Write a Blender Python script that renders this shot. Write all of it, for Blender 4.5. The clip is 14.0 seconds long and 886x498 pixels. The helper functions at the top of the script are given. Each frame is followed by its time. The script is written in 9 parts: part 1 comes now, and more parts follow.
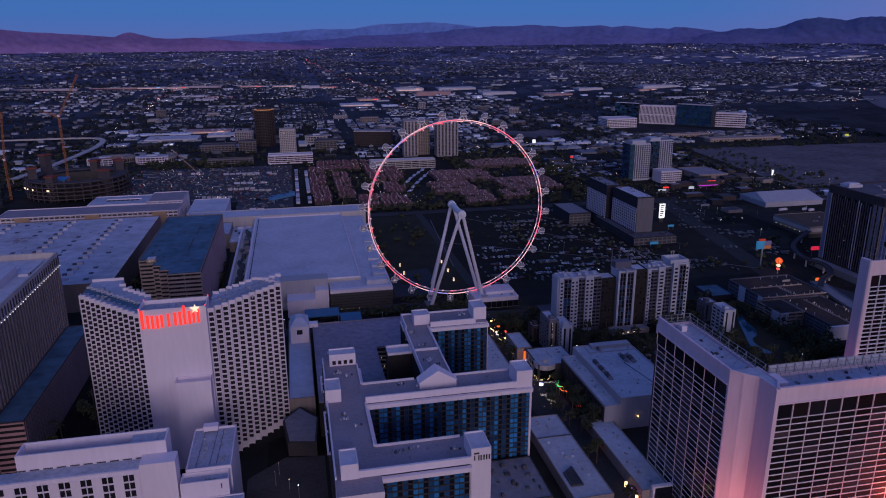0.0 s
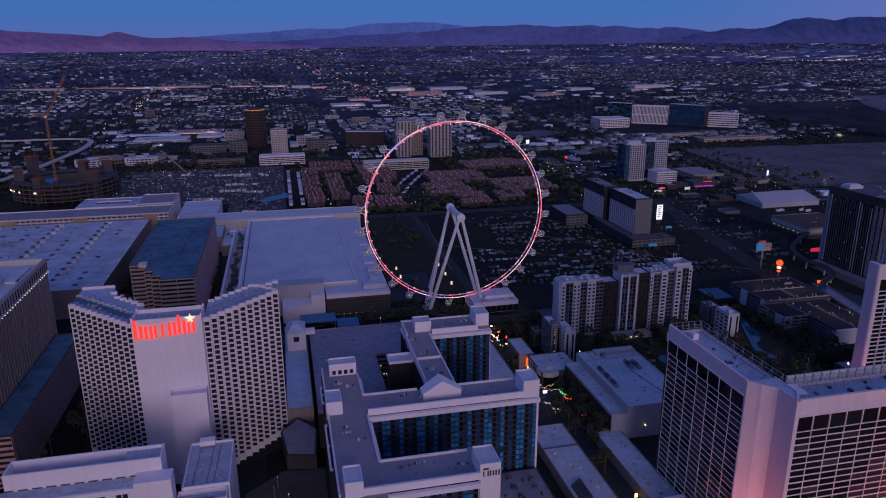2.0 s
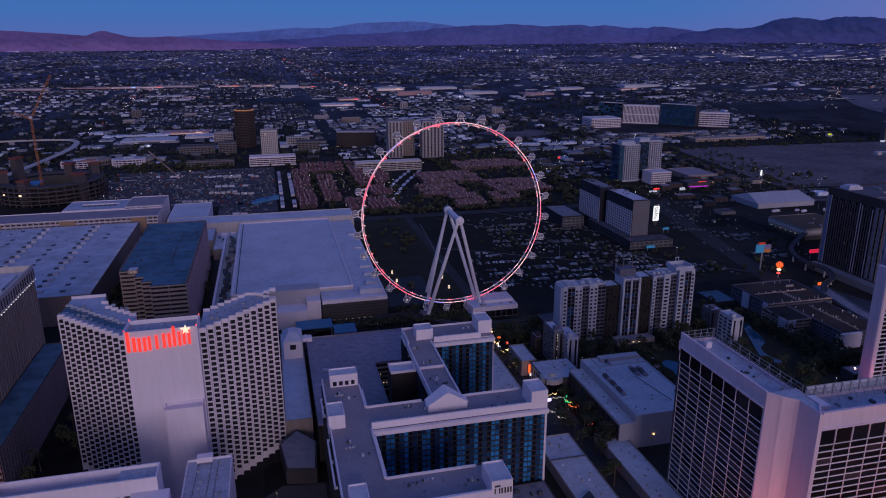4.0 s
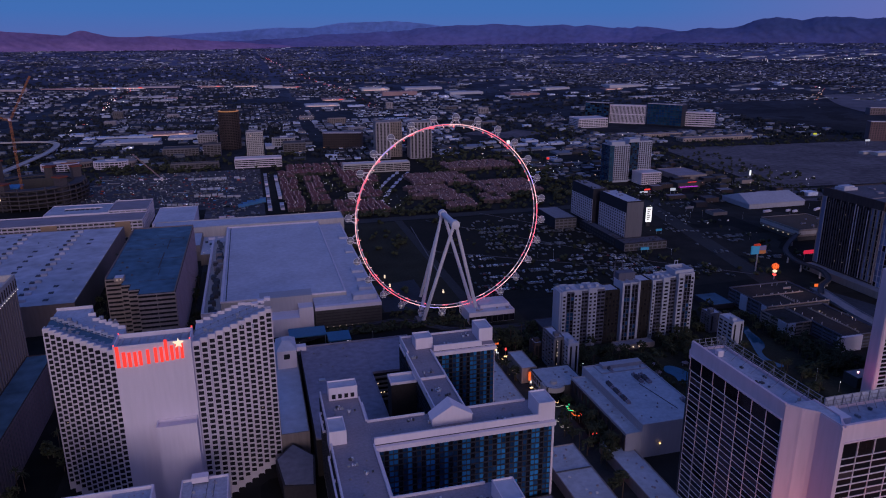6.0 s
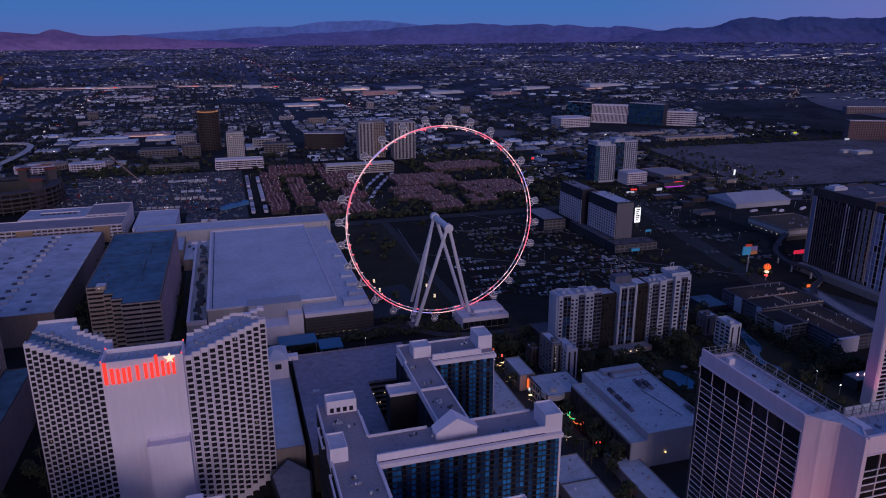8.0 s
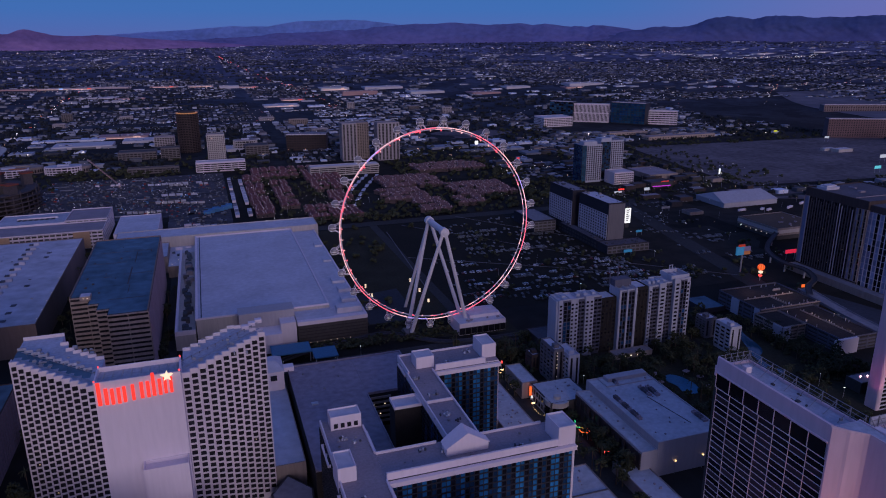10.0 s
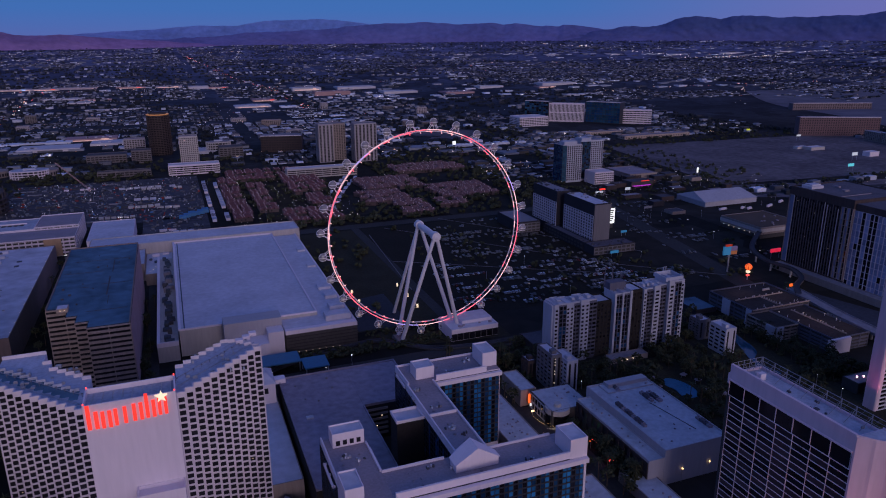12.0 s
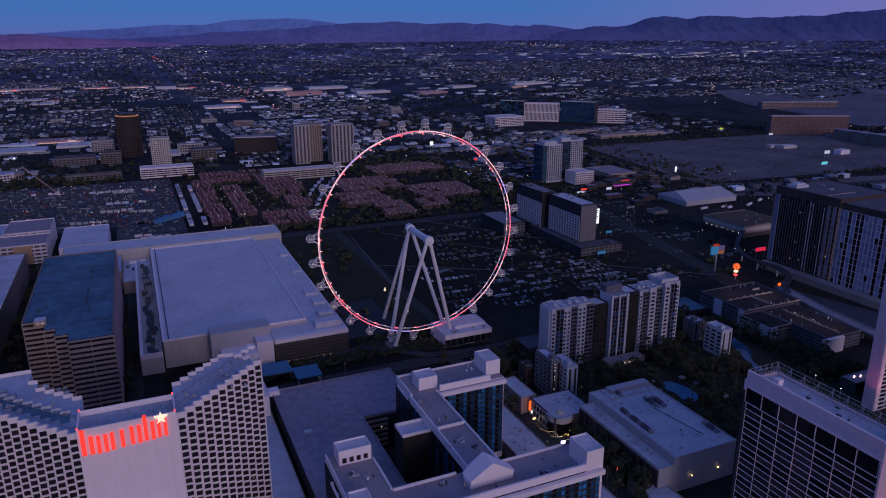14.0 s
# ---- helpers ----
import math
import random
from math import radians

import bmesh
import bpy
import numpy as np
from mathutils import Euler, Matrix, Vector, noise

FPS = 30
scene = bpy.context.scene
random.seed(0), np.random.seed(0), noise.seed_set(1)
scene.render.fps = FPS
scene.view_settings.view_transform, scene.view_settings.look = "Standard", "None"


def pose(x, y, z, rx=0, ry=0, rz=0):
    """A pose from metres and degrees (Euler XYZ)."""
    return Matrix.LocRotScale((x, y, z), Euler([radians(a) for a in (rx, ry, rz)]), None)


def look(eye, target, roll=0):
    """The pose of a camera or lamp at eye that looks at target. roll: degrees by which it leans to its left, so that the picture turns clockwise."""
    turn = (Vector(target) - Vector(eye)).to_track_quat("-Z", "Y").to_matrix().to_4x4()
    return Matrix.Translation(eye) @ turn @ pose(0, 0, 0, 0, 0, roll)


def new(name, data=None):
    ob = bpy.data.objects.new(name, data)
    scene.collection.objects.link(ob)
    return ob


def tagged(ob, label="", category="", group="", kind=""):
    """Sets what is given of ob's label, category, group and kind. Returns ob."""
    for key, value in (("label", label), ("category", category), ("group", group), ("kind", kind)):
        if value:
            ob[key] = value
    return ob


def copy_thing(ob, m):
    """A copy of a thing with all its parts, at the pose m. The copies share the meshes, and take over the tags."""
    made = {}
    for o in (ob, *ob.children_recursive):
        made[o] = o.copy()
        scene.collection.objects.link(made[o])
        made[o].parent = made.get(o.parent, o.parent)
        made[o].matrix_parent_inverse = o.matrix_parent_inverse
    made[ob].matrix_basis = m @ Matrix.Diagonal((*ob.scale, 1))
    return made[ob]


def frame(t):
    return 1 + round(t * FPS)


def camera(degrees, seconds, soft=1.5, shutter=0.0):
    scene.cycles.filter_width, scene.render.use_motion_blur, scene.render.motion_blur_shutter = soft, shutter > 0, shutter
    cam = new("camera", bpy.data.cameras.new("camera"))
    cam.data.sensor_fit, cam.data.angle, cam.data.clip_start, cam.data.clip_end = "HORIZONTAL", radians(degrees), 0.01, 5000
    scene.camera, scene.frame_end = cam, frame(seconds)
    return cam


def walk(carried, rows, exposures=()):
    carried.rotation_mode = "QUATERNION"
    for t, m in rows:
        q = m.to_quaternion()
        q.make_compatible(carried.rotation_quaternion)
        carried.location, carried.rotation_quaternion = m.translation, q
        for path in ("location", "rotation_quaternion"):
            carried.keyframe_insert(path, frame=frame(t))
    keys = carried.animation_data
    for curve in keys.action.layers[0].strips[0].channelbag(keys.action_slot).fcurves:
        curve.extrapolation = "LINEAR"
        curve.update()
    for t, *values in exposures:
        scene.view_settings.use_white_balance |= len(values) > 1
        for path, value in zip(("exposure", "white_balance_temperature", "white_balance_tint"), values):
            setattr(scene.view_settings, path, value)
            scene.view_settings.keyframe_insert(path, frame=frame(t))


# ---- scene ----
cam = camera(64.6, 14.0, soft=1.05)
PATH = [
    (0.0, (-136.01, -583.24, 227.50), (-16.76, -20.64, 56.45), -0.27),
    (1.0, (-138.16, -576.60, 227.47), (-15.10, -14.85, 56.33), -0.23),
    (2.0, (-140.47, -569.87, 227.48), (-12.99, -9.17, 56.15), -0.22),
    (3.0, (-143.00, -562.97, 227.53), (-10.95, -3.38, 55.99), -0.20),
    (5.5, (-150.07, -545.17, 227.91), (-3.64, 10.68, 55.92), -0.18),
    (6.0, (-151.57, -541.54, 227.95), (-1.35, 13.31, 55.99), -0.19),
    (7.0, (-154.90, -534.04, 228.05), (4.03, 18.30, 55.83), -0.19),
    (8.0, (-158.74, -526.22, 228.17), (8.58, 23.52, 55.56), -0.13),
    (10.5, (-170.01, -506.00, 228.74), (19.58, 36.28, 55.57), -0.24),
    (11.0, (-172.43, -501.73, 228.77), (22.73, 38.56, 55.57), -0.23),
    (12.0, (-177.56, -492.87, 228.81), (29.81, 42.74, 55.25), -0.23),
    (13.0, (-182.94, -483.90, 228.79), (36.78, 46.69, 55.01), -0.18),
    (14.0, (-188.52, -475.10, 228.63), (42.10, 50.80, 54.74), -0.17),
]
walk(cam, [(t, look(e, g, r)) for t, e, g, r in PATH])

# ---- light: dusk, blue zenith, afterglow low in the west behind the city front ----
world = bpy.data.worlds.new("dusk")
scene.world = world
world.use_nodes = True
wn, wl = world.node_tree.nodes, world.node_tree.links
wn.clear()
sky = wn.new("ShaderNodeTexSky")
sky.sky_type = "NISHITA"
sky.sun_disc = False
sky.sun_elevation = radians(1.0)
sky.sun_rotation = radians(180)
sky.ozone_density = 4.0
sky.air_density = 1.4
sky.dust_density = 0.5
geo = wn.new("ShaderNodeTexCoord")
sep = wn.new("ShaderNodeSeparateXYZ")
wl.new(geo.outputs["Generated"], sep.inputs[0])
ramp = wn.new("ShaderNodeValToRGB")
ramp.color_ramp.elements[0].position = 0.0
ramp.color_ramp.elements[0].color = (0.095, 0.140, 0.430, 1)
ramp.color_ramp.elements[1].position = 1.0
ramp.color_ramp.elements[1].color = (0.040, 0.104, 0.385, 1)
for p, c in ((0.015, (0.076, 0.150, 0.455, 1)), (0.035, (0.054, 0.160, 0.475, 1)), (0.08, (0.046, 0.160, 0.475, 1)), (0.3, (0.040, 0.104, 0.385, 1))):
    e = ramp.color_ramp.elements.new(p)
    e.color = c
wl.new(sep.outputs["Z"], ramp.inputs[0])
glow = wn.new("ShaderNodeMapRange")
glow.inputs["From Min"].default_value = 0.1
glow.inputs["From Max"].default_value = -1.0
glow.interpolation_type = "SMOOTHSTEP"
wl.new(sep.outputs["Y"], glow.inputs[0])
mixw = wn.new("ShaderNodeMix")
mixw.data_type = "RGBA"
mixw.inputs[7].default_value = (0.145, 0.14, 0.29, 1)
wl.new(glow.outputs[0], mixw.inputs[0])
# the band over the south-eastern hills turns violet
rose = wn.new("ShaderNodeMapRange")
rose.inputs["From Min"].default_value = 0.46
rose.inputs["From Max"].default_value = 0.98
rose.interpolation_type = "SMOOTHSTEP"
wl.new(sep.outputs["X"], rose.inputs[0])
mixr = wn.new("ShaderNodeMix")
mixr.data_type = "RGBA"
mixr.inputs[7].default_value = (0.185, 0.160, 0.460, 1)
wl.new(rose.outputs[0], mixr.inputs[0])
wl.new(ramp.outputs[0], mixr.inputs[6])
wl.new(mixr.outputs[2], mixw.inputs[6])
addw = wn.new("ShaderNodeMix")
addw.data_type = "RGBA"
addw.blend_type = "ADD"
addw.inputs[0].default_value = 0.004
wl.new(mixw.outputs[2], addw.inputs[6])
wl.new(sky.outputs[0], addw.inputs[7])
bg = wn.new("ShaderNodeBackground")
bg.inputs[1].default_value = 0.95
wl.new(addw.outputs[2], bg.inputs[0])
wo = wn.new("ShaderNodeOutputWorld")
wl.new(bg.outputs[0], wo.inputs[0])

sun_data = bpy.data.lights.new("sun", "SUN")
sun_data.energy = 1.0
sun_data.color = (1.0, 0.80, 0.94)
sun_data.angle = radians(30)
sun = new("sun", sun_data)
sun.matrix_world = look((40, -900, 160), (0, 0, 0))


# ---- materials ----
MATS = {}


def mat(name, col, rough=0.8, metal=0.0, var=0.2, s1=0.03, s2=0.6, bump=0.15, island=0.0, rnd=0.0, streak=False):
    """A weathered surface: stains at a large scale, grain at a small one."""
    m = bpy.data.materials.new(name)
    m.use_nodes = True
    n, l = m.node_tree.nodes, m.node_tree.links
    b = n["Principled BSDF"]
    g = n.new("ShaderNodeNewGeometry")
    src = g.outputs["Position"]
    if streak:
        mp = n.new("ShaderNodeVectorMath")
        mp.operation = "MULTIPLY"
        mp.inputs[1].default_value = (1, 1, 0.12)
        l.new(src, mp.inputs[0])
        src = mp.outputs[0]
    a = n.new("ShaderNodeTexNoise")
    a.inputs["Scale"].default_value = s1
    a.inputs["Detail"].default_value = 5
    c = n.new("ShaderNodeTexNoise")
    c.inputs["Scale"].default_value = s2
    c.inputs["Detail"].default_value = 4
    l.new(src, a.inputs["Vector"])
    l.new(src, c.inputs["Vector"])
    s = n.new("ShaderNodeMath")
    s.operation = "ADD"
    l.new(a.outputs["Fac"], s.inputs[0])
    l.new(c.outputs["Fac"], s.inputs[1])
    r = n.new("ShaderNodeMapRange")
    r.inputs["From Min"].default_value = 0.65
    r.inputs["From Max"].default_value = 1.35
    r.inputs["To Min"].default_value = 1 - var
    r.inputs["To Max"].default_value = 1 + var
    l.new(s.outputs[0], r.inputs[0])
    v = r.outputs[0]
    for amount, node, socket in ((island, "ShaderNodeNewGeometry", "Random Per Island"), (rnd, "ShaderNodeObjectInfo", "Random")):
        if amount:
            o = n.new(node)
            q = n.new("ShaderNodeMapRange")
            q.inputs["To Min"].default_value = 1 - amount
            q.inputs["To Max"].default_value = 1 + amount
            l.new(o.outputs[socket], q.inputs[0])
            x = n.new("ShaderNodeMath")
            x.operation = "MULTIPLY"
            l.new(v, x.inputs[0])
            l.new(q.outputs[0], x.inputs[1])
            v = x.outputs[0]
    k = n.new("ShaderNodeVectorMath")
    k.operation = "SCALE"
    k.inputs[0].default_value = col
    l.new(v, k.inputs["Scale"])
    l.new(k.outputs[0], b.inputs["Base Color"])
    b.inputs["Roughness"].default_value = rough
    b.inputs["Metallic"].default_value = metal
    if rough >= 0.7:
        b.inputs["Specular IOR Level"].default_value = 0.12 if rough < 0.9 else 0.10
    if bump:
        u = n.new("ShaderNodeBump")
        u.inputs["Strength"].default_value = bump
        u.inputs["Distance"].default_value = 0.3
        l.new(c.outputs["Fac"], u.inputs["Height"])
        l.new(u.outputs[0], b.inputs["Normal"])
    MATS[name] = m
    return m


def lamp_mat(name, col, strength):
    m = bpy.data.materials.new(name)
    m.use_nodes = True
    b = m.node_tree.nodes["Principled BSDF"]
    b.inputs["Base Color"].default_value = (*[0.5 * c for c in col], 1)
    b.inputs["Emission Color"].default_value = (*col, 1)
    b.inputs["Emission Strength"].default_value = strength
    return m


def glass_mat(name, col, rough=0.12, spec=0.5, island=0.3, rnd=0.3):
    m = mat(name, col, rough, 0.0, 0.15, 0.05, 0.4, 0.0, island, rnd)
    m.node_tree.nodes["Principled BSDF"].inputs["Specular IOR Level"].default_value = spec
    return m


STUCCO = mat("pale_stucco", (0.70, 0.63, 0.67), 0.85, var=0.06, s1=0.05, s2=0.5, bump=0.05, streak=True)
STUCCO2 = mat("white_render", (0.76, 0.68, 0.735), 0.85, var=0.055, s1=0.06, s2=0.7, bump=0.05, streak=True)
PINK = mat("rose_stucco", (0.72, 0.57, 0.63), 0.85, var=0.10, s1=0.05, s2=0.5, bump=0.05, streak=True)
CREAM = mat("cream_concrete", (0.50, 0.46, 0.44), 0.85, var=0.14, s1=0.05, s2=0.6, streak=True)
BROWNW = mat("brown_concrete", (0.24, 0.18, 0.16), 0.85, var=0.15, streak=True)
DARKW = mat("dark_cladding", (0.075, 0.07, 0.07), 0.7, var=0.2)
ROOFW = mat("white_membrane_roof", (0.545, 0.535, 0.60), 0.8, var=0.16, s1=0.035, s2=0.25, bump=0.08)
ROOFS = mat("dusty_white_roof", (0.45, 0.46, 0.50), 0.85, var=0.22, s1=0.06, s2=0.4, bump=0.08)
ROOFG = mat("grey_gravel_roof", (0.31, 0.265, 0.295), 0.9, var=0.20, s1=0.06, s2=0.8)
ROOFB = mat("blue_stained_roof", (0.085, 0.155, 0.215), 0.7, var=0.45, s1=0.022, s2=0.12)
ROOFD = mat("weathered_deck_roof", (0.25, 0.235, 0.265), 0.9, var=0.25, s1=0.03, s2=0.3)
ROOFDK = mat("dark_deck_roof", (0.09, 0.09, 0.105), 0.9, var=0.3, s1=0.05, s2=0.5)
METAL = mat("galvanised_metal", (0.42, 0.42, 0.45), 0.5, 0.6, var=0.2)
STEEL = mat("white_painted_steel", (0.66, 0.64, 0.68), 0.45, var=0.08, s1=0.1, s2=1.0, bump=0.0)
GLASSD = glass_mat("dark_glass", (0.012, 0.012, 0.018))
GLASSK = glass_mat("black_glass", (0.015, 0.014, 0.018), 0.2, 0.2)
GLASSB = glass_mat("blue_glass", (0.028, 0.19, 0.43), 0.25, 0.5, 0.35, 0.35)
GLASSN = glass_mat("navy_glass", (0.016, 0.062, 0.15), 0.2)
DARKWIN = glass_mat("shaded_window", (0.016, 0.015, 0.02), 0.3, 0.3)
CONCRETE = mat("concrete_paving", (0.16, 0.15, 0.155), 0.9, var=0.25, s1=0.03, s2=0.4)
DIRT = mat("bare_desert_soil", (0.142, 0.121, 0.130), 0.95, var=0.5, s1=0.012, s2=0.09)
LEAF = mat("dusky_foliage", (0.051, 0.056, 0.032), 0.9, var=0.35, s1=0.05, s2=0.8, bump=0.3, island=0.35)
BARK = mat("palm_bark", (0.10, 0.075, 0.055), 0.9)
TILE = mat("clay_tile_roof", (0.16, 0.070, 0.072), 0.9, var=0.2, s1=0.05, s2=0.8, island=0.25)
TANROOF = mat("tan_tile_roof", (0.175, 0.10, 0.097), 0.9, var=0.2, s1=0.05, s2=0.8, island=0.25)
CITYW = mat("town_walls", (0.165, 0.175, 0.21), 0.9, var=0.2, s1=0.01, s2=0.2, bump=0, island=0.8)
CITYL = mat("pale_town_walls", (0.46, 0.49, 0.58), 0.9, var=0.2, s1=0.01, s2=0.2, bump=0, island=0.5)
CITYD = mat("town_roofs", (0.10, 0.09, 0.10), 0.9, var=0.2, s1=0.01, s2=0.2, bump=0, island=0.6)
ORANGE = mat("orange_paint", (0.36, 0.125, 0.04), 0.6)
# brighter copy of the pool water, underwater glow put into its colour
LITPOOL = mat("lit_pool_water", (0.012, 0.15, 0.28), 0.35, var=0.3, s1=0.12, s2=0.6, bump=0.1)
POOL = mat("pool_water", (0.014, 0.07, 0.125), 0.1, var=0.1, bump=0.05)
TEAL = mat("teal_canopy", (0.04, 0.16, 0.28), 0.6, var=0.15)
CARS = mat("car_paint", (0.125, 0.125, 0.13), 0.35, var=0.05, bump=0, island=0.85)
GOLD = lamp_mat("warm_lamp", (1.0, 0.60, 0.26), 3.0)
WHITEL = lamp_mat("white_lamp", (1.0, 0.92, 0.85), 6.0)
REDL = lamp_mat("red_neon", (1.0, 0.06, 0.05), 2.2)
SIGNRED = lamp_mat("red_sign_face", (1.0, 0.045, 0.03), 1.0)
STARL = lamp_mat("cream_star", (1.0, 0.80, 0.55), 1.0)
LEDR = lamp_mat("red_led", (1.0, 0.10, 0.15), 2.2)
LEDP = lamp_mat("pink_led", (1.0, 0.47, 0.46), 1.7)
LEDV = lamp_mat("violet_led", (0.50, 0.38, 1.0), 1.3)
YELLN = lamp_mat("amber_neon", (1.0, 0.62, 0.10), 1.2)
GREENL = lamp_mat("green_neon", (0.05, 1.0, 0.35), 1.0)
VIOL = lamp_mat("violet_screen", (0.62, 0.50, 1.0), 3.0)
CYANL = lamp_mat("blue_screen", (0.15, 0.45, 1.0), 1.6)
WINL = lamp_mat("lit_window", (1.0, 0.72, 0.42), 0.45)
MAGL = lamp_mat("magenta_neon", (0.8, 0.1, 0.9), 1.6)
STEELG0 = mat("dull_vent_metal", (0.22, 0.22, 0.25), 0.7, 0.3)
ROOFB2 = mat("lavender_gravel_roof", (0.42, 0.44, 0.52), 0.9, var=0.25, s1=0.07, s2=0.6)
NAVYF = mat("dark_mullion", (0.022, 0.026, 0.04), 0.6, var=0.1, bump=0)
STEELG = mat("grey_steel", (0.30, 0.30, 0.33), 0.6, 0.3)
SCREEN = mat("white_screen_concrete", (0.80, 0.74, 0.77), 0.8, var=0.1, bump=0)
CURTAIN = glass_mat("curtained_glass", (0.05, 0.035, 0.04), 0.3, 0.3, 0.4, 0.4)
BRONZE = glass_mat("bronze_glass", (0.018, 0.013, 0.014), 0.10, 0.3)
PINKL = lamp_mat("pink_lamp", (1.0, 0.55, 0.65), 4.0)
CABSTEEL = mat("bright_white_steel", (0.85, 0.82, 0.86), 0.4, var=0.03, bump=0)
CABL = lamp_mat("cabin_light", (1.0, 0.85, 0.75), 1.2)
VENTD0 = mat("dark_plant_metal", (0.085, 0.10, 0.125), 0.7, 0.2, var=0.3)
BROWND0 = mat("dark_louvre", (0.05, 0.045, 0.05), 0.7, var=0.2)
CREAM3 = mat("warm_concrete", (0.40, 0.32, 0.28), 0.9, var=0.2, streak=True)
CREAM2 = mat("tan_concrete", (0.30, 0.25, 0.23), 0.9, var=0.2, streak=True)
BROWNP = mat("rust_concrete", (0.42, 0.29, 0.29), 0.9, var=0.2, streak=True)
VENTD = mat("dark_vent", (0.10, 0.10, 0.12), 0.8)
ROOFST = mat("stained_white_roof", (0.50, 0.485, 0.545), 0.8, var=0.28, s1=0.03, s2=0.11, bump=0.08)
DECKD = mat("dark_parking_deck", (0.05, 0.042, 0.04), 0.9, var=0.35, s1=0.05, s2=0.5)
TANPANEL = mat("tan_panel", (0.46, 0.31, 0.20), 0.85, var=0.15)
DECKR = mat("mauve_deck_roof", (0.29, 0.25, 0.295), 0.9, var=0.3, s1=0.018, s2=0.22)
RIBB = mat("umber_stone", (0.285, 0.235, 0.23), 0.9, var=0.2, streak=True)
BROWND = mat("brown_stone", (0.075, 0.058, 0.058), 0.9, var=0.2, streak=True)
BROWNP2 = mat("mauve_concrete", (0.22, 0.17, 0.18), 0.9, var=0.2, streak=True)
PINKB = mat("salmon_band", (0.40, 0.24, 0.24), 0.9, var=0.15)
CROWNL = lamp_mat("crown_lamp", (1.0, 0.9, 0.85), 1.6)
SHOPW = mat("pale_lilac_render", (0.42, 0.40, 0.43), 0.85, var=0.08, streak=True)
# white render greyed in its colour for the shade on the apartment towers
CONDOW = mat("shaded_white_render", (0.47, 0.48, 0.55), 0.85, var=0.10, s1=0.06, s2=0.7, bump=0.05, streak=True)
SLABD = mat("dark_brown_render", (0.038, 0.034, 0.032), 0.85, var=0.2)
GREYW = mat("slate_render", (0.13, 0.13, 0.17), 0.85, var=0.15, streak=True)
GOLD2 = lamp_mat("soft_warm_lamp", (1.0, 0.75, 0.5), 1.2)
CREAM4B = mat("pale_grey_panel", (0.60, 0.56, 0.62), 0.85, var=0.1)
GREYE = mat("slate_grey_render", (0.17, 0.165, 0.185), 0.85, var=0.12, streak=True)
DARKW2 = mat("slate_cladding", (0.045, 0.043, 0.052), 0.8, var=0.15)
GLASST = glass_mat("teal_glass", (0.03, 0.10, 0.17), 0.2)
RIBD = mat("dim_rib", (0.13, 0.125, 0.15), 0.8, var=0.15, streak=True)
RIBW = mat("pale_rib", (0.56, 0.53, 0.60), 0.8, var=0.12)
GLASSB2 = glass_mat("slate_glass", (0.24, 0.27, 0.40), 0.25)
ROOFM = mat("dim_gravel_roof", (0.13, 0.12, 0.14), 0.9, var=0.25, s1=0.05, s2=0.5)
WHITEDL = lamp_mat("cool_wall_lamp", (0.9, 0.95, 1.0), 1.5)
FABRIC = mat("weathered_tent_fabric", (0.40, 0.40, 0.46), 0.8, var=0.12, s1=0.05, s2=0.3, bump=0)
DIRTROOF = mat("tan_gravel_roof", (0.115, 0.082, 0.06), 0.9, var=0.2)
CREAM4 = mat("grey_stucco", (0.37, 0.34, 0.36), 0.85, var=0.12, streak=True)
BRICKR = mat("russet_render", (0.19, 0.122, 0.128), 0.9, var=0.15)
OFFW = mat("dusky_office_render", (0.165, 0.15, 0.16), 0.9, var=0.15, streak=True)
WINL2 = lamp_mat("orange_crown", (1.0, 0.42, 0.16), 0.22)
STOREP = mat("faded_rose_render", (0.42, 0.27, 0.27), 0.9, var=0.12)
STOREG = mat("pale_grey_render", (0.55, 0.53, 0.57), 0.9, var=0.12)
STOREW = mat("dusty_pink_render", (0.48, 0.40, 0.42), 0.9, var=0.1)
STOREL = lamp_mat("store_front", (1.0, 0.62, 0.55), 0.5)
# far foliage tinted grey-blue, distance haze put into its colour
LEAFT = mat("hazed_far_foliage", (0.030, 0.036, 0.042), 0.9, var=0.3, s1=0.05, s2=0.8, bump=0, island=0.4)
TOWNW = lamp_mat("town_light_white", (1.0, 0.86, 0.84), 3.2)
TOWNO = lamp_mat("town_light_amber", (1.0, 0.55, 0.32), 2.4)
TOWNR = lamp_mat("town_light_red", (1.0, 0.12, 0.10), 2.5)
LOTC = mat("worn_lot_asphalt", (0.024, 0.020, 0.015), 0.9, var=0.3, s1=0.015, s2=0.3)
ROADM = mat("road_asphalt", (0.054, 0.051, 0.050), 0.9, var=0.25, s1=0.02, s2=0.4)
ROADP = mat("worn_pale_asphalt", (0.062, 0.066, 0.085), 0.9, var=0.25, s1=0.02, s2=0.3)
GRASS = mat("dark_lawn", (0.040, 0.036, 0.024), 0.95, var=0.4, s1=0.03, s2=0.5)
FORE = mat("forecourt_paving", (0.085, 0.075, 0.068), 0.9, var=0.3, s1=0.05, s2=0.5)
LOTBLUE = mat("sealed_plaza", (0.045, 0.046, 0.054), 0.8, var=0.25, s1=0.02, s2=0.3)
YARD = mat("construction_soil", (0.08, 0.075, 0.085), 0.95, var=0.5, s1=0.02, s2=0.12)
PALES = mat("pale_playa_soil", (0.155, 0.145, 0.17), 0.95, var=0.35, s1=0.004, s2=0.02, bump=0)
HOUSEW = mat("tan_house_wall", (0.12, 0.09, 0.09), 0.9, var=0.15)
DORM = mat("pale_dormer", (0.50, 0.38, 0.37), 0.9, var=0.1)
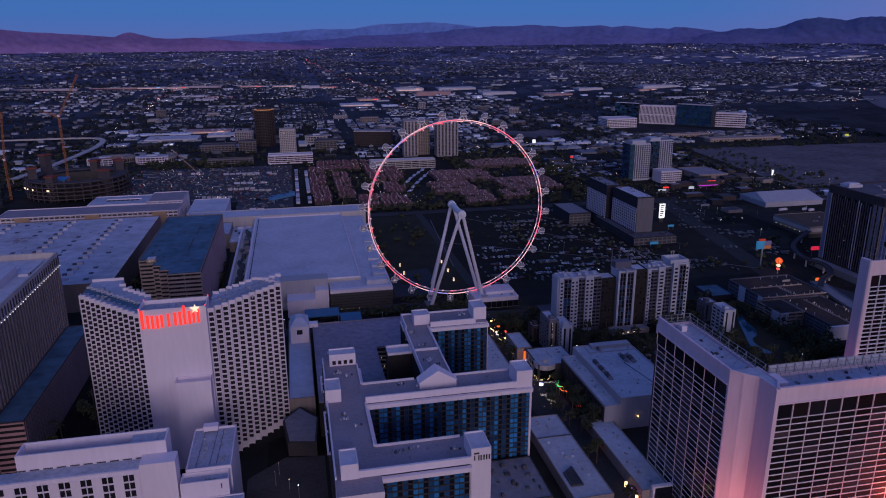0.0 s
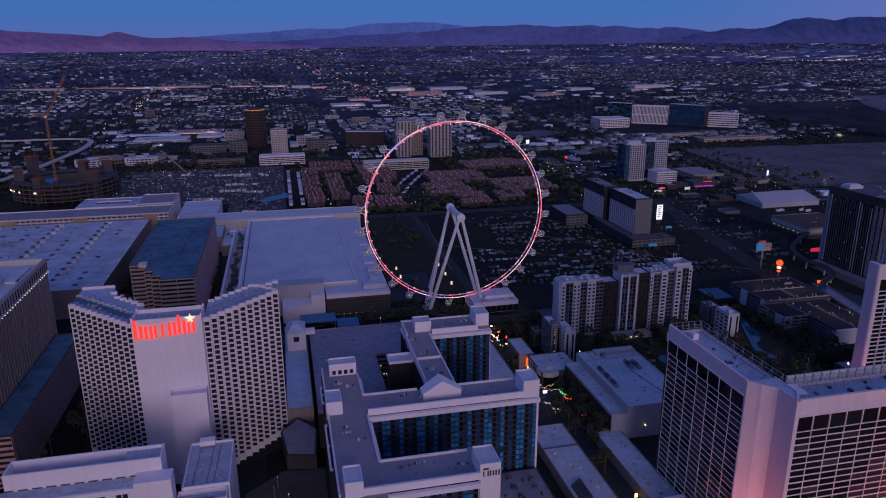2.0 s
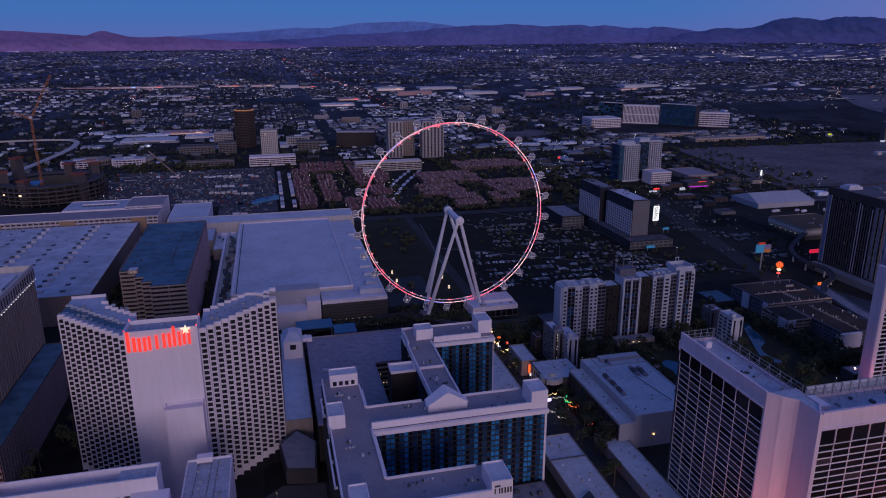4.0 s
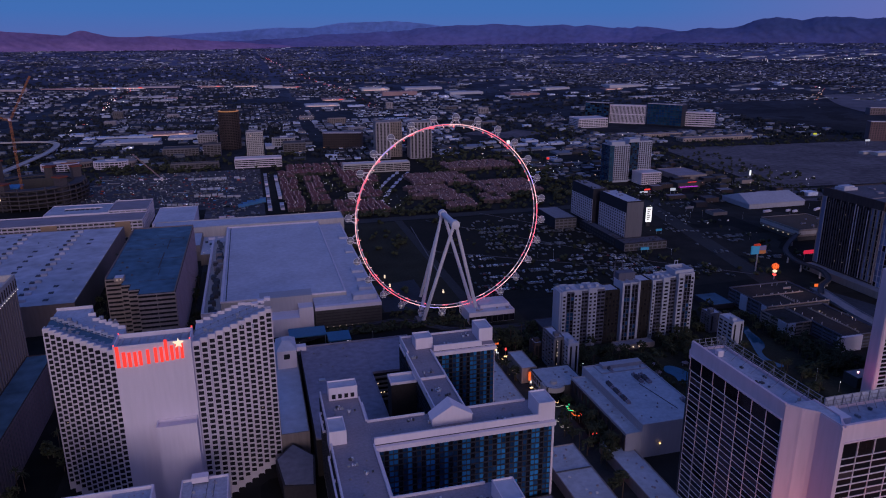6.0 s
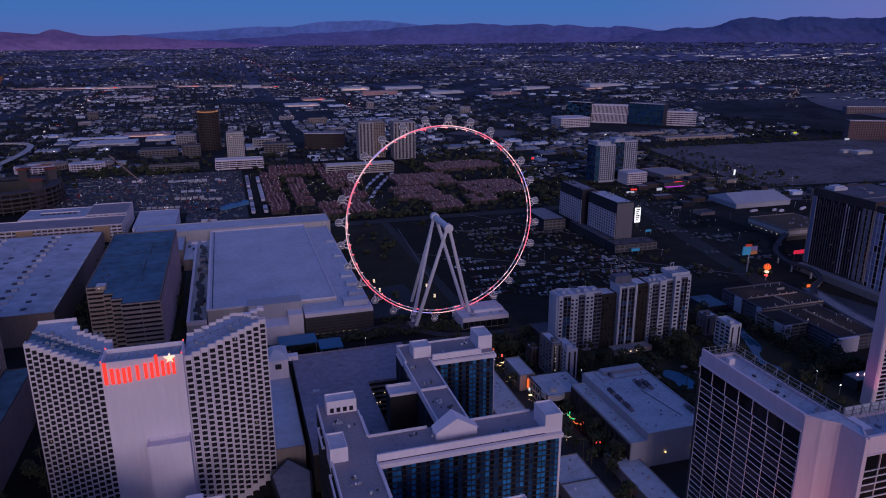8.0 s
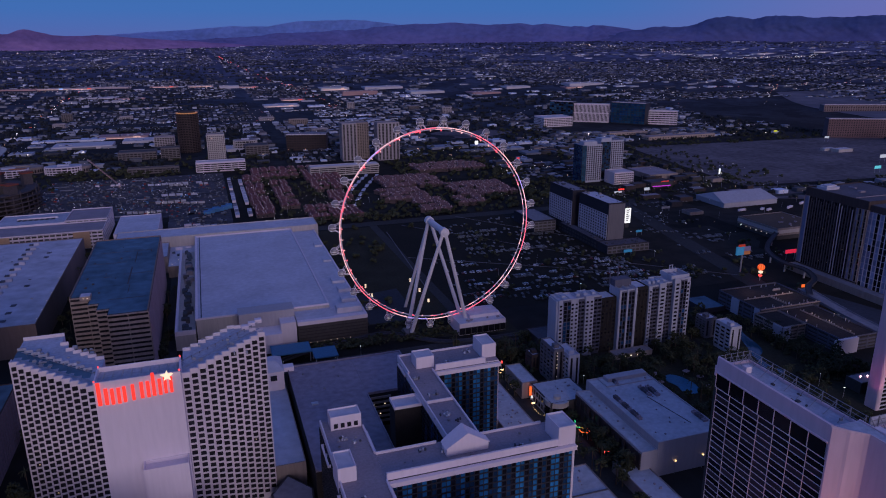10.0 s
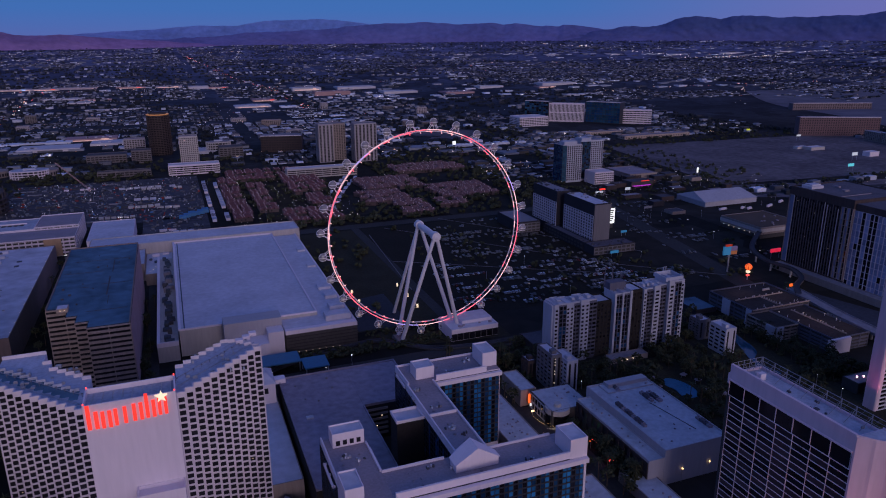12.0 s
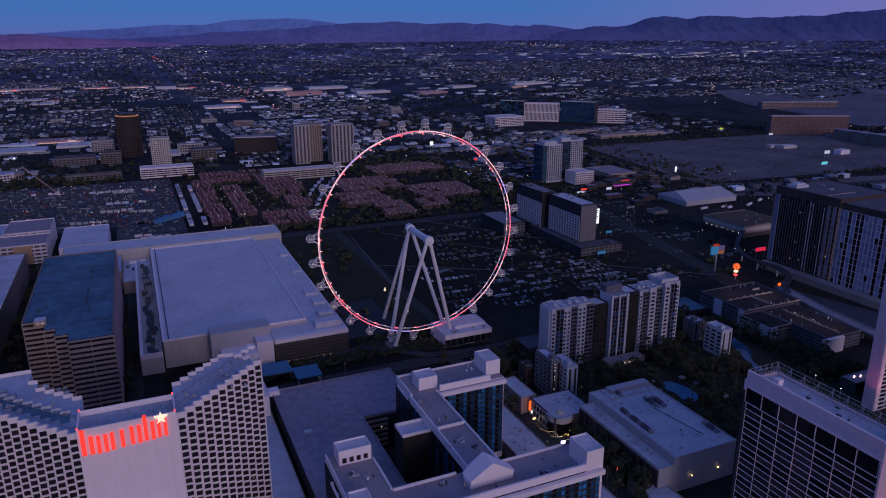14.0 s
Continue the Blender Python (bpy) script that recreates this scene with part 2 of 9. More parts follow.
ORANGED0 = mat("red_formwork", (0.30, 0.05, 0.04), 0.8, var=0.2)
BLUEC = mat("blue_container", (0.05, 0.20, 0.40), 0.6, var=0.15)
CONC3 = mat("fresh_concrete", (0.30, 0.29, 0.31), 0.9, var=0.25)
CONC2 = mat("raw_concrete", (0.085, 0.075, 0.082), 0.9, var=0.25)
ORANGED = mat("orange_formwork", (0.22, 0.065, 0.045), 0.8, var=0.2)
BALD = lamp_mat("deep_red_gore", (0.7, 0.05, 0.01), 0.3)
CRIMS = lamp_mat("crimson_sign", (1.0, 0.03, 0.09), 0.6)
CYAND2 = lamp_mat("cyan_panel", (0.15, 0.75, 0.85), 0.55)
YELL = lamp_mat("yellow_panel", (0.85, 0.9, 0.05), 0.5)
CYAND = lamp_mat("blue_panel", (0.05, 0.30, 0.6), 0.3)
ORNG = lamp_mat("orange_panel", (0.7, 0.25, 0.10), 0.15)
ORNG2 = lamp_mat("orange_glow", (1.0, 0.16, 0.03), 0.95)
VIOP = lamp_mat("violet_panel", (0.3, 0.25, 0.5), 0.1)
MAGD = lamp_mat("magenta_front", (0.7, 0.06, 0.8), 0.7)
WHITEDIM = lamp_mat("dim_white_board", (0.8, 0.85, 0.95), 0.4)
DIMPANEL = mat("weathered_billboard", (0.30, 0.30, 0.33), 0.8)
WHITED = lamp_mat("white_board", (0.95, 0.95, 0.95), 1.0)
WHITEL2 = lamp_mat("cool_lamp", (0.85, 0.92, 1.0), 5.0)


# ---- building tools ----
ORG = {}


class M:
    """Gathers the faces of one mesh in world coordinates."""

    def __init__(self):
        self.v, self.f = [], []

    def hexa(self, p):
        n = len(self.v)
        self.v += p
        self.f += [tuple(n + i for i in q) for q in ((0, 3, 2, 1), (4, 5, 6, 7), (0, 1, 5, 4), (1, 2, 6, 5), (2, 3, 7, 6), (3, 0, 4, 7))]

    def box(self, x0, x1, y0, y1, z0, z1):
        self.hexa([(x0, y0, z0), (x1, y0, z0), (x1, y1, z0), (x0, y1, z0), (x0, y0, z1), (x1, y0, z1), (x1, y1, z1), (x0, y1, z1)])

    def rbox(self, x, y, w, d, z0, z1, deg, top=1.0):
        c, s = math.cos(radians(deg)), math.sin(radians(deg))
        q = [(-w / 2, -d / 2), (w / 2, -d / 2), (w / 2, d / 2), (-w / 2, d / 2)]
        self.hexa([(x + c * a - s * b, y + s * a + c * b, z0) for a, b in q] + [(x + top * (c * a - s * b), y + top * (s * a + c * b), z1) for a, b in q])

    def obox(self, o, u, n, a0, a1, d0, d1, z0, z1):
        def p(a, d, z):
            return (o[0] + u[0] * a + n[0] * d, o[1] + u[1] * a + n[1] * d, z)
        q = [p(a0, d1, z0), p(a1, d1, z0), p(a1, d0, z0), p(a0, d0, z0), p(a0, d1, z1), p(a1, d1, z1), p(a1, d0, z1), p(a0, d0, z1)]
        self.hexa(q)

    def prism(self, poly, z0, z1):
        n, k = len(self.v), len(poly)
        self.v += [(x, y, z0) for x, y in poly] + [(x, y, z1) for x, y in poly]
        self.f += [tuple(range(n + k - 1, n - 1, -1)), tuple(range(n + k, n + 2 * k))]
        self.f += [(n + i, n + (i + 1) % k, n + k + (i + 1) % k, n + k + i) for i in range(k)]

    def tube(self, a, b, r0, r1=None, k=8):
        r1 = r0 if r1 is None else r1
        a, b = Vector(a), Vector(b)
        w = (b - a).normalized()
        u = w.orthogonal().normalized()
        t = w.cross(u)
        n = len(self.v)
        for c, r in ((a, r0), (b, r1)):
            for i in range(k):
                g = 2 * math.pi * i / k
                self.v.append(tuple(c + r * (math.cos(g) * u + math.sin(g) * t)))
        self.f += [(n + i, n + (i + 1) % k, n + k + (i + 1) % k, n + k + i) for i in range(k)]
        self.f += [tuple(range(n + k - 1, n - 1, -1)), tuple(range(n + k, n + 2 * k))]

    def ball(self, c, r, seg=8, rings=5, jitter=0.0, squash=1.0, rng=None):
        n = len(self.v)
        for j in range(1, rings):
            for i in range(seg):
                a, b = math.pi * j / rings, 2 * math.pi * i / seg
                k = r * (1 + (rng.uniform(-jitter, jitter) if rng else 0))
                self.v.append((c[0] + k * math.sin(a) * math.cos(b), c[1] + k * math.sin(a) * math.sin(b), c[2] + squash * k * math.cos(a)))
        self.v += [(c[0], c[1], c[2] + squash * r), (c[0], c[1], c[2] - squash * r)]
        t, d = len(self.v) - 2, len(self.v) - 1
        for j in range(rings - 2):
            for i in range(seg):
                a, b = n + j * seg + i, n + j * seg + (i + 1) % seg
                self.f.append((a, a + seg, b + seg, b))
        for i in range(seg):
            self.f.append((t, n + i, n + (i + 1) % seg))
            e = n + (rings - 2) * seg
            self.f.append((d, e + (i + 1) % seg, e + i))

    def mesh(self, name, material, o=(0, 0, 0)):
        me = bpy.data.meshes.new(name)
        me.from_pydata([(x - o[0], y - o[1], z - o[2]) for x, y, z in self.v], [], self.f)
        me.materials.append(material)
        me.update()
        return me


def thing(name, label, category, x, y, z=0.0, group="", kind=""):
    e = new(name)
    e.empty_display_size = 0.5
    e.location = (x, y, z)
    ORG[e] = (x, y, z)
    return tagged(e, label, category, group, kind)


def part(name, m, material, parent, label="", kind=""):
    o = ORG[parent]
    ob = new(name, m.mesh(name, material, o))
    ob.parent = parent
    ORG[ob] = o
    return tagged(ob, label, "", "", kind)


def solid(name, m, material, label, category="", group="", kind="", o=None):
    o = o or tuple(m.v[0])
    ob = new(name, m.mesh(name, material, o))
    ob.location = o
    ORG[ob] = o
    return tagged(ob, label, category, group, kind)


def piece(name, me, parent, x, y, z):
    ob = new(name, me)
    o = ORG[parent]
    ob.parent = parent
    ob.location = (x - o[0], y - o[1], z - o[2])
    return ob


XP, XN, YP, YN = (1, 0), (-1, 0), (0, 1), (0, -1)


def facade(th, o, u, n, width, z0, z1, cols, rows, pier, span, wall, glasses, depth=0.5, single=300, pick=None, piers=True, lit=0.0, name="facade_frame", rng=random.Random(5)):
    """A wall of recessed panes between piers and sills, standing proud of the body behind it."""
    fr = M()
    cw, rh = width / cols, (z1 - z0) / rows
    if piers:
        for i in range(cols + 1):
            a = i * cw
            fr.obox(o, u, n, max(0, a - pier / 2), min(width, a + pier / 2), 0, depth, z0, z1)
    for j in range(rows + 1):
        z = z0 + j * rh
        lo, hi = max(z0, z - span / 2), min(z1, z + span / 2)
        if piers:
            for i in range(cols):
                fr.obox(o, u, n, i * cw + pier / 2, (i + 1) * cw - pier / 2, 0, depth - 0.06, lo, hi)
        else:
            fr.obox(o, u, n, 0, width, 0, depth, lo, hi)
    part(name, fr, wall, th)
    w, h = cw - (pier if piers else 0.02), rh - span
    shared, rest = {}, {}
    count = 0
    for j in range(rows):
        for i in range(cols):
            k = pick(i, j) if pick else rng.randrange(len(glasses))
            if rng.random() < lit:
                k = -1
            g = WINL if k < 0 else glasses[k]
            a, z = (i + 0.5) * cw, z0 + (j + 0.5) * rh
            if count < single and k >= 0:
                if k not in shared:
                    q = M()
                    q.obox((0, 0), u, n, -w / 2, w / 2, 0.02, 0.1, -h / 2, h / 2)
                    shared[k] = q.mesh("pane", g)
                piece("pane", shared[k], th, o[0] + u[0] * a, o[1] + u[1] * a, z)
                count += 1
            else:
                rest.setdefault(k, M()).obox(o, u, n, a - w / 2, a + w / 2, 0.02, 0.1, z - h / 2, z + h / 2)
    for k, q in rest.items():
        part("glazing", q, WINL if k < 0 else glasses[k], th, kind="stuff")


def ring(m, x0, x1, y0, y1, z0, z1, w=0.5):
    """A parapet round a flat roof."""
    m.box(x0, x1, y0, y0 + w, z0, z1)
    m.box(x0, x1, y1 - w, y1, z0, z1)
    m.box(x0, x0 + w, y0 + w, y1 - w, z0, z1)
    m.box(x1 - w, x1, y0 + w, y1 - w, z0, z1)


def hall(name, label, category, x0, x1, y0, y1, z1, wall, roof, par=1.0, group="", z0=-0.5):
    """A plain block: body, roof sheet and parapet."""
    th = thing(name, label, category, (x0 + x1) / 2, (y0 + y1) / 2, 0, group)
    b = M()
    b.box(x0, x1, y0, y1, z0, z1)
    part("wall", b, wall, th)
    r = M()
    r.box(x0 + 0.5, x1 - 0.5, y0 + 0.5, y1 - 0.5, z1 + 0.004, z1 + 0.1)
    part("roof", r, roof, th)
    if par:
        p = M()
        ring(p, x0, x1, y0, y1, z1, z1 + par)
        part("parapet", p, wall, th)
    return th


def roof_units(th, x0, x1, y0, y1, z, n, seed, size=(1.5, 4), material=None):
    rng = random.Random(seed)
    for i in range(n):
        w, d, h = rng.uniform(*size), rng.uniform(*size), rng.uniform(0.8, 2.2)
        h = min(h, 0.75 * max(w, d))
        x, y = rng.uniform(x0 + 2, x1 - 2), rng.uniform(y0 + 2, y1 - 2)
        m = M()
        m.box(x - w / 2, x + w / 2, y - d / 2, y + d / 2, z, z + h * 0.8)
        m.box(x - w / 2 + 0.2, x + w / 2 - 0.2, y - d / 2 + 0.2, y + d / 2 - 0.2, z + h * 0.8, z + h)
        part("rooftop_unit", m, material or METAL, th)


# ---- terrain: flat valley floor that climbs gently towards the ranges ----
CX, CY = -162.0, -529.0


def far_y(r):
    """How far a spot of the valley at r lies in truth, the ground beyond 2.4 km being drawn together."""
    return r if r < 2400 else 2400 + (r - 2400) * (1 + ((r - 2400) / 900.0) ** 1.6)


def gz(x, y):
    r = math.hypot(x - CX, y - CY)
    if r < 2400:
        return 0.0
    w = min(1.0, max(0.0, (r - 3000) / 1450.0))
    az = math.degrees(math.atan2(x - CX, y - CY))
    lift = (0.0070 + 0.0058 * min(1.0, max(0.0, (az + 4) / 34.0))) * w * w
    return 228.0 - 228.0 * r / far_y(r) + r * lift


# ---- ground ----
def make_ground():
    m = M()
    radii = [0, 60, 150, 300, 500, 800, 1200, 1700, 2100, 2400] + [2400 + 75 * i for i in range(1, 33)]
    seg = 160
    for r in radii:
        for i in range(seg):
            a = 2 * math.pi * i / seg
            x, y = CX + r * math.cos(a), CY + r * math.sin(a)
            m.v.append((x, y, gz(x, y) if r else 0.0))
    for j in range(len(radii) - 1):
        for i in range(seg):
            a, b = j * seg + i, j * seg + (i + 1) % seg
            m.f.append((a, a + seg, b + seg, b) if j else (a, a + seg, b + seg))
    return solid("ground", m, GROUND, "dark valley floor of asphalt, lots and desert soil", "ground", kind="structure", o=(0, 0, 0))


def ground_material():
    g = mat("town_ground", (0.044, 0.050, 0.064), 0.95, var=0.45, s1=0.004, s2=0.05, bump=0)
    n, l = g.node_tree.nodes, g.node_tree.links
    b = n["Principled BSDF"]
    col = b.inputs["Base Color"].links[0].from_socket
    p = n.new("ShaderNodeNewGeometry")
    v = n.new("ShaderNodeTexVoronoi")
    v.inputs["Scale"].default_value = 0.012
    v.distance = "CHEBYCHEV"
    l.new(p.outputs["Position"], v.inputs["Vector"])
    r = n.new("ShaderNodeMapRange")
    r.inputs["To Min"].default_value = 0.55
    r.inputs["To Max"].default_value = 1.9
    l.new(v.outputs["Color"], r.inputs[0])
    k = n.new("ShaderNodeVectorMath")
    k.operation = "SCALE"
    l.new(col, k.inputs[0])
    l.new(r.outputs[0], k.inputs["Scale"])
    # asphalt in the resort quarter; paler, bluer soil farther out, haze put into its colour
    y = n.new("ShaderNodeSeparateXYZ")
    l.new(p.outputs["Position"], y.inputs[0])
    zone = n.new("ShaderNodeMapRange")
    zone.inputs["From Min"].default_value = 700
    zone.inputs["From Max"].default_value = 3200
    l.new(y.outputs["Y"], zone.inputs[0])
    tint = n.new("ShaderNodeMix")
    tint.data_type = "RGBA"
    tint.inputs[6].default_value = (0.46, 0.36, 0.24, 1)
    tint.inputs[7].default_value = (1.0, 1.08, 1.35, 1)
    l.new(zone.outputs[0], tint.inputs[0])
    # pale violet ground at the foot of the ranges, haze put into its colour
    far_haze = n.new("ShaderNodeMapRange")
    far_haze.inputs["From Min"].default_value = 3100
    far_haze.inputs["From Max"].default_value = 4250
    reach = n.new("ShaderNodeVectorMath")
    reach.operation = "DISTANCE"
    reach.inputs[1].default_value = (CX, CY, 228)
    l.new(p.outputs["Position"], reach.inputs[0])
    l.new(reach.outputs["Value"], far_haze.inputs[0])
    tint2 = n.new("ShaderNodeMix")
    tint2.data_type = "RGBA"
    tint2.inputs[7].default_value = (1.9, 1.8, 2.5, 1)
    l.new(far_haze.outputs[0], tint2.inputs[0])
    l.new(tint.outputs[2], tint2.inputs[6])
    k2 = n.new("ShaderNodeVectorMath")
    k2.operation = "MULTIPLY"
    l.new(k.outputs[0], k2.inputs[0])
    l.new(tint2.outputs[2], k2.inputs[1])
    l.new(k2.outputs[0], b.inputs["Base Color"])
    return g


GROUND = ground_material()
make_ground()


# ---- twin-winged sawtooth hotel ----
def sawtooth_hotel():
    th = thing("hotel_tower", "pale pink stucco hotel tower with stepped wings and red sign", "hotel", -203, -200)
    rows, zt, base = 29, 90.0, 4.0
    nb = 11
    spots = []
    # right wing, then left wing; each bay steps back
    for side in (1, -1):
        w = (37.6 if side > 0 else 39.0) / nb
        for i in range(nb):
            if side > 0:
                x0 = -186.5 + i * w
                y0 = -217.5 + i * 3.35
                x1 = x0 + w
                y1 = min(y0 + 28.0, -166.5 - 0.9 * max(0.0, (x0 + x1) / 2 + 165))
            else:
                x1 = -220.0 - i * w
                y0 = -217.5 + i * 3.6
                x0 = x1 - w
                y1 = min(y0 + 31.0, -152.0) if i < 5 else -152.0 - (0 if i > 5 else 12)
            shaft = M()
            shaft.box(x0, x1, y0 + 0.5, y1, -0.5, zt)
            part("bay_wall", shaft, STUCCO, th)
            roof, edge = M(), M()
            roof.box(x0, x1, y0 + 0.9, y1 - 0.4, zt + 0.004, zt + 0.1)
            part("bay_roof", roof, ROOFB2, th)
            edge.box(x0, x1, y0, y0 + 0.9, zt, zt + 2.0)
            if side < 0 and i > 0 or side > 0 and i in (8, 9, 10):
                well = M()
                d0, d1 = (9.0, 16.5) if side < 0 else (17.0, 20.0)
                well.box(x0 + 0.02, x1 - 0.02, y0 + d0, y0 + d1, zt + 0.1, zt + (0.22 if side < 0 else 1.9))
                part("roof_well", well, ROOFB if side < 0 else STUCCO2, th, "blue-stained roof gutter" if side < 0 else "low white plant screen")
                if side < 0:
                    rim = M()
                    rim.box(x0 + 0.02, x1 - 0.02, y0 + d1, y0 + d1 + 0.6, zt + 0.1, zt + 1.5)
                    part("well_kerb", rim, ROOFB2, th)
            back = M()
            back.box(x0, x1, y1 - 0.5, y1, zt, zt + 1.7)
            part("back_parapet", back, STUCCO, th)
            s = 3.4
            edge.box(*((x1 - 0.5, x1) if side > 0 else (x0, x0 + 0.5)), y0 + 0.9, y0 + 0.9 + s, zt, zt + 1.7)
            part("bay_parapet", edge, STUCCO, th)
            spots.append((x0, x1, y0))
    fr = M()
    rh = (zt - base) / rows
    ww, wh = 2.4, 2.12
    q = M()
    q.box(-ww / 2, ww / 2, 0.3, 0.4, -wh / 2, wh / 2)
    me = q.mesh("window", DARKWIN)
    rest, litm, singles = M(), M(), 0
    rng = random.Random(3)
    for x0, x1, y0 in spots:
        c = (x0 + x1) / 2
        fr.box(x0, c - ww / 2, y0, y0 + 0.5, -0.5, zt)
        fr.box(c + ww / 2, x1, y0, y0 + 0.5, -0.5, zt)
        for j in range(rows):
            z = base + (j + 0.5) * rh
            fr.box(c - ww / 2, c + ww / 2, y0 + 0.02, y0 + 0.5, z + wh / 2, z + rh - wh / 2)
            if rng.random() < 0.004:
                litm.box(c - 0.3, c + 0.3, y0 + 0.25, y0 + 0.4, z - 0.2, z + 0.3)
            if j >= 15 and singles < 300:
                piece("window", me, th, c, y0, z)
                singles += 1
            else:
                rest.box(c - ww / 2, c + ww / 2, y0 + 0.3, y0 + 0.4, z - wh / 2, z + wh / 2)
    part("window_grid", fr, STUCCO, th)
    part("window_field", rest, DARKWIN, th, kind="stuff")
    part("lit_window", litm, WINL, th, "warmly lit windows", kind="stuff")
    # plain centre shaft with the sign
    c = M()
    c.box(-220, -186.5, -222, -207, -0.5, 93.0)
    ring(c, -220, -186.5, -222, -207, 93.0, 95.2, 0.6)
    part("centre_shaft", c, STUCCO2, th, "blank pink stucco shaft bearing the sign")
    for i in range(9):
        b = M()
        x = -217 + i * 3.6
        b.tube((x, -221.2, 95.0), (x, -209, 93.3), 0.26, k=5)
        b.tube((x, -214, 93.0), (x, -214, 94.4), 0.12, k=5)
        part("roof_strut", b, METAL, th)
    for x, y in ((-219.6, -221.6), (-186.9, -221.6), (-219.6, -207.4), (-186.9, -207.4)):
        b = M()
        b.ball((x, y, 95.7), 0.35, 6, 4)
        part("beacon", b, REDL, th, "small red roof beacon")
    r = M()
    r.box(-219.4, -187.1, -221.4, -207.6, 93.004, 93.1)
    part("shaft_roof", r, ROOFB2, th)
    lo = M()
    lo.box(-205, -187, -229.5, -222, -0.5, 54.5)
    ring(lo, -205, -187, -229.5, -222, 54.5, 56.0, 0.5)
    part("lift_annex", lo, STUCCO2, th, "lower blank stucco annex")
    # sign: plain bars in place of its letters, and a star
    xs = -219.0
    for w, dz, h, two in ((4.7, 0.0, 10.2, 1), (4.3, -0.2, 7.0, 1), (3.0, 0.1, 7.0, 0), (3.0, 0.4, 7.0, 0), (4.4, 0.7, 7.2, 1), (4.3, 1.0, 10.4, 1), (4.0, 1.4, 7.2, 1)):
        z0 = 85.0 + dz
        for x, e in ((xs, w * 0.30 if two else w * 0.42),) + (((xs + w * 0.56, w * 0.30),) if two else ()):
            b = M()
            b.box(x, x + e, -222.7, -222.1, z0, z0 + (h if x == xs else min(h, 7.2)))
            part("sign_bar", b, SIGNRED, th, "plain glowing red sign bar")
        xs += w + 0.30
    st = M()
    pts = []
    for i in range(10):
        a = math.pi / 2 + i * math.pi / 5
        rr = 2.5 if i % 2 == 0 else 1.0
        pts.append((-191.9 + rr * math.cos(a), 94.2 + rr * math.sin(a)))
    n = len(st.v)
    st.v += [(x, -223.1, z) for x, z in pts] + [(x, -222.2, z) for x, z in pts]
    st.f += [tuple(range(n, n + 10)), tuple(range(n + 19, n + 9, -1))]
    st.f += [(n + i, n + 10 + i, n + 10 + (i + 1) % 10, n + (i + 1) % 10) for i in range(10)]
    part("sign_star", st, STARL, th, "cream glowing star")
    roof_units(th, -184, -156, -206, -176, zt + 0.1, 14, 41, (0.6, 2.0))
    roof_units(th, -256, -223, -190, -165, zt + 0.1, 16, 42, (0.6, 2.2))
    # walkway pipes along the wings
    for side in (1, -1):
        for off in (7.0, 15.0):
            q = M()
            q.tube((-188 if side > 0 else -222, -217 + off, zt + 0.5), (-151 if side > 0 else -257, -217 + off + 35, zt + 0.5), 0.18, k=5)
            part("roof_pipe", q, METAL, th)
        for k in range(10):
            x = (-186 + 3.5 * k) if side > 0 else (-222 - 3.5 * k)
            y = -203 + 3.3 * k
            q = M()
            q.tube((x, y, zt + 0.05), (x, y, zt + 1.5), 0.08, k=5)
            q.rbox(x, y, 0.7, 0.7, zt + 1.4, zt + 1.7, 0)
            part("roof_vent", q, STEELG0, th)
    return th


sawtooth_hotel()


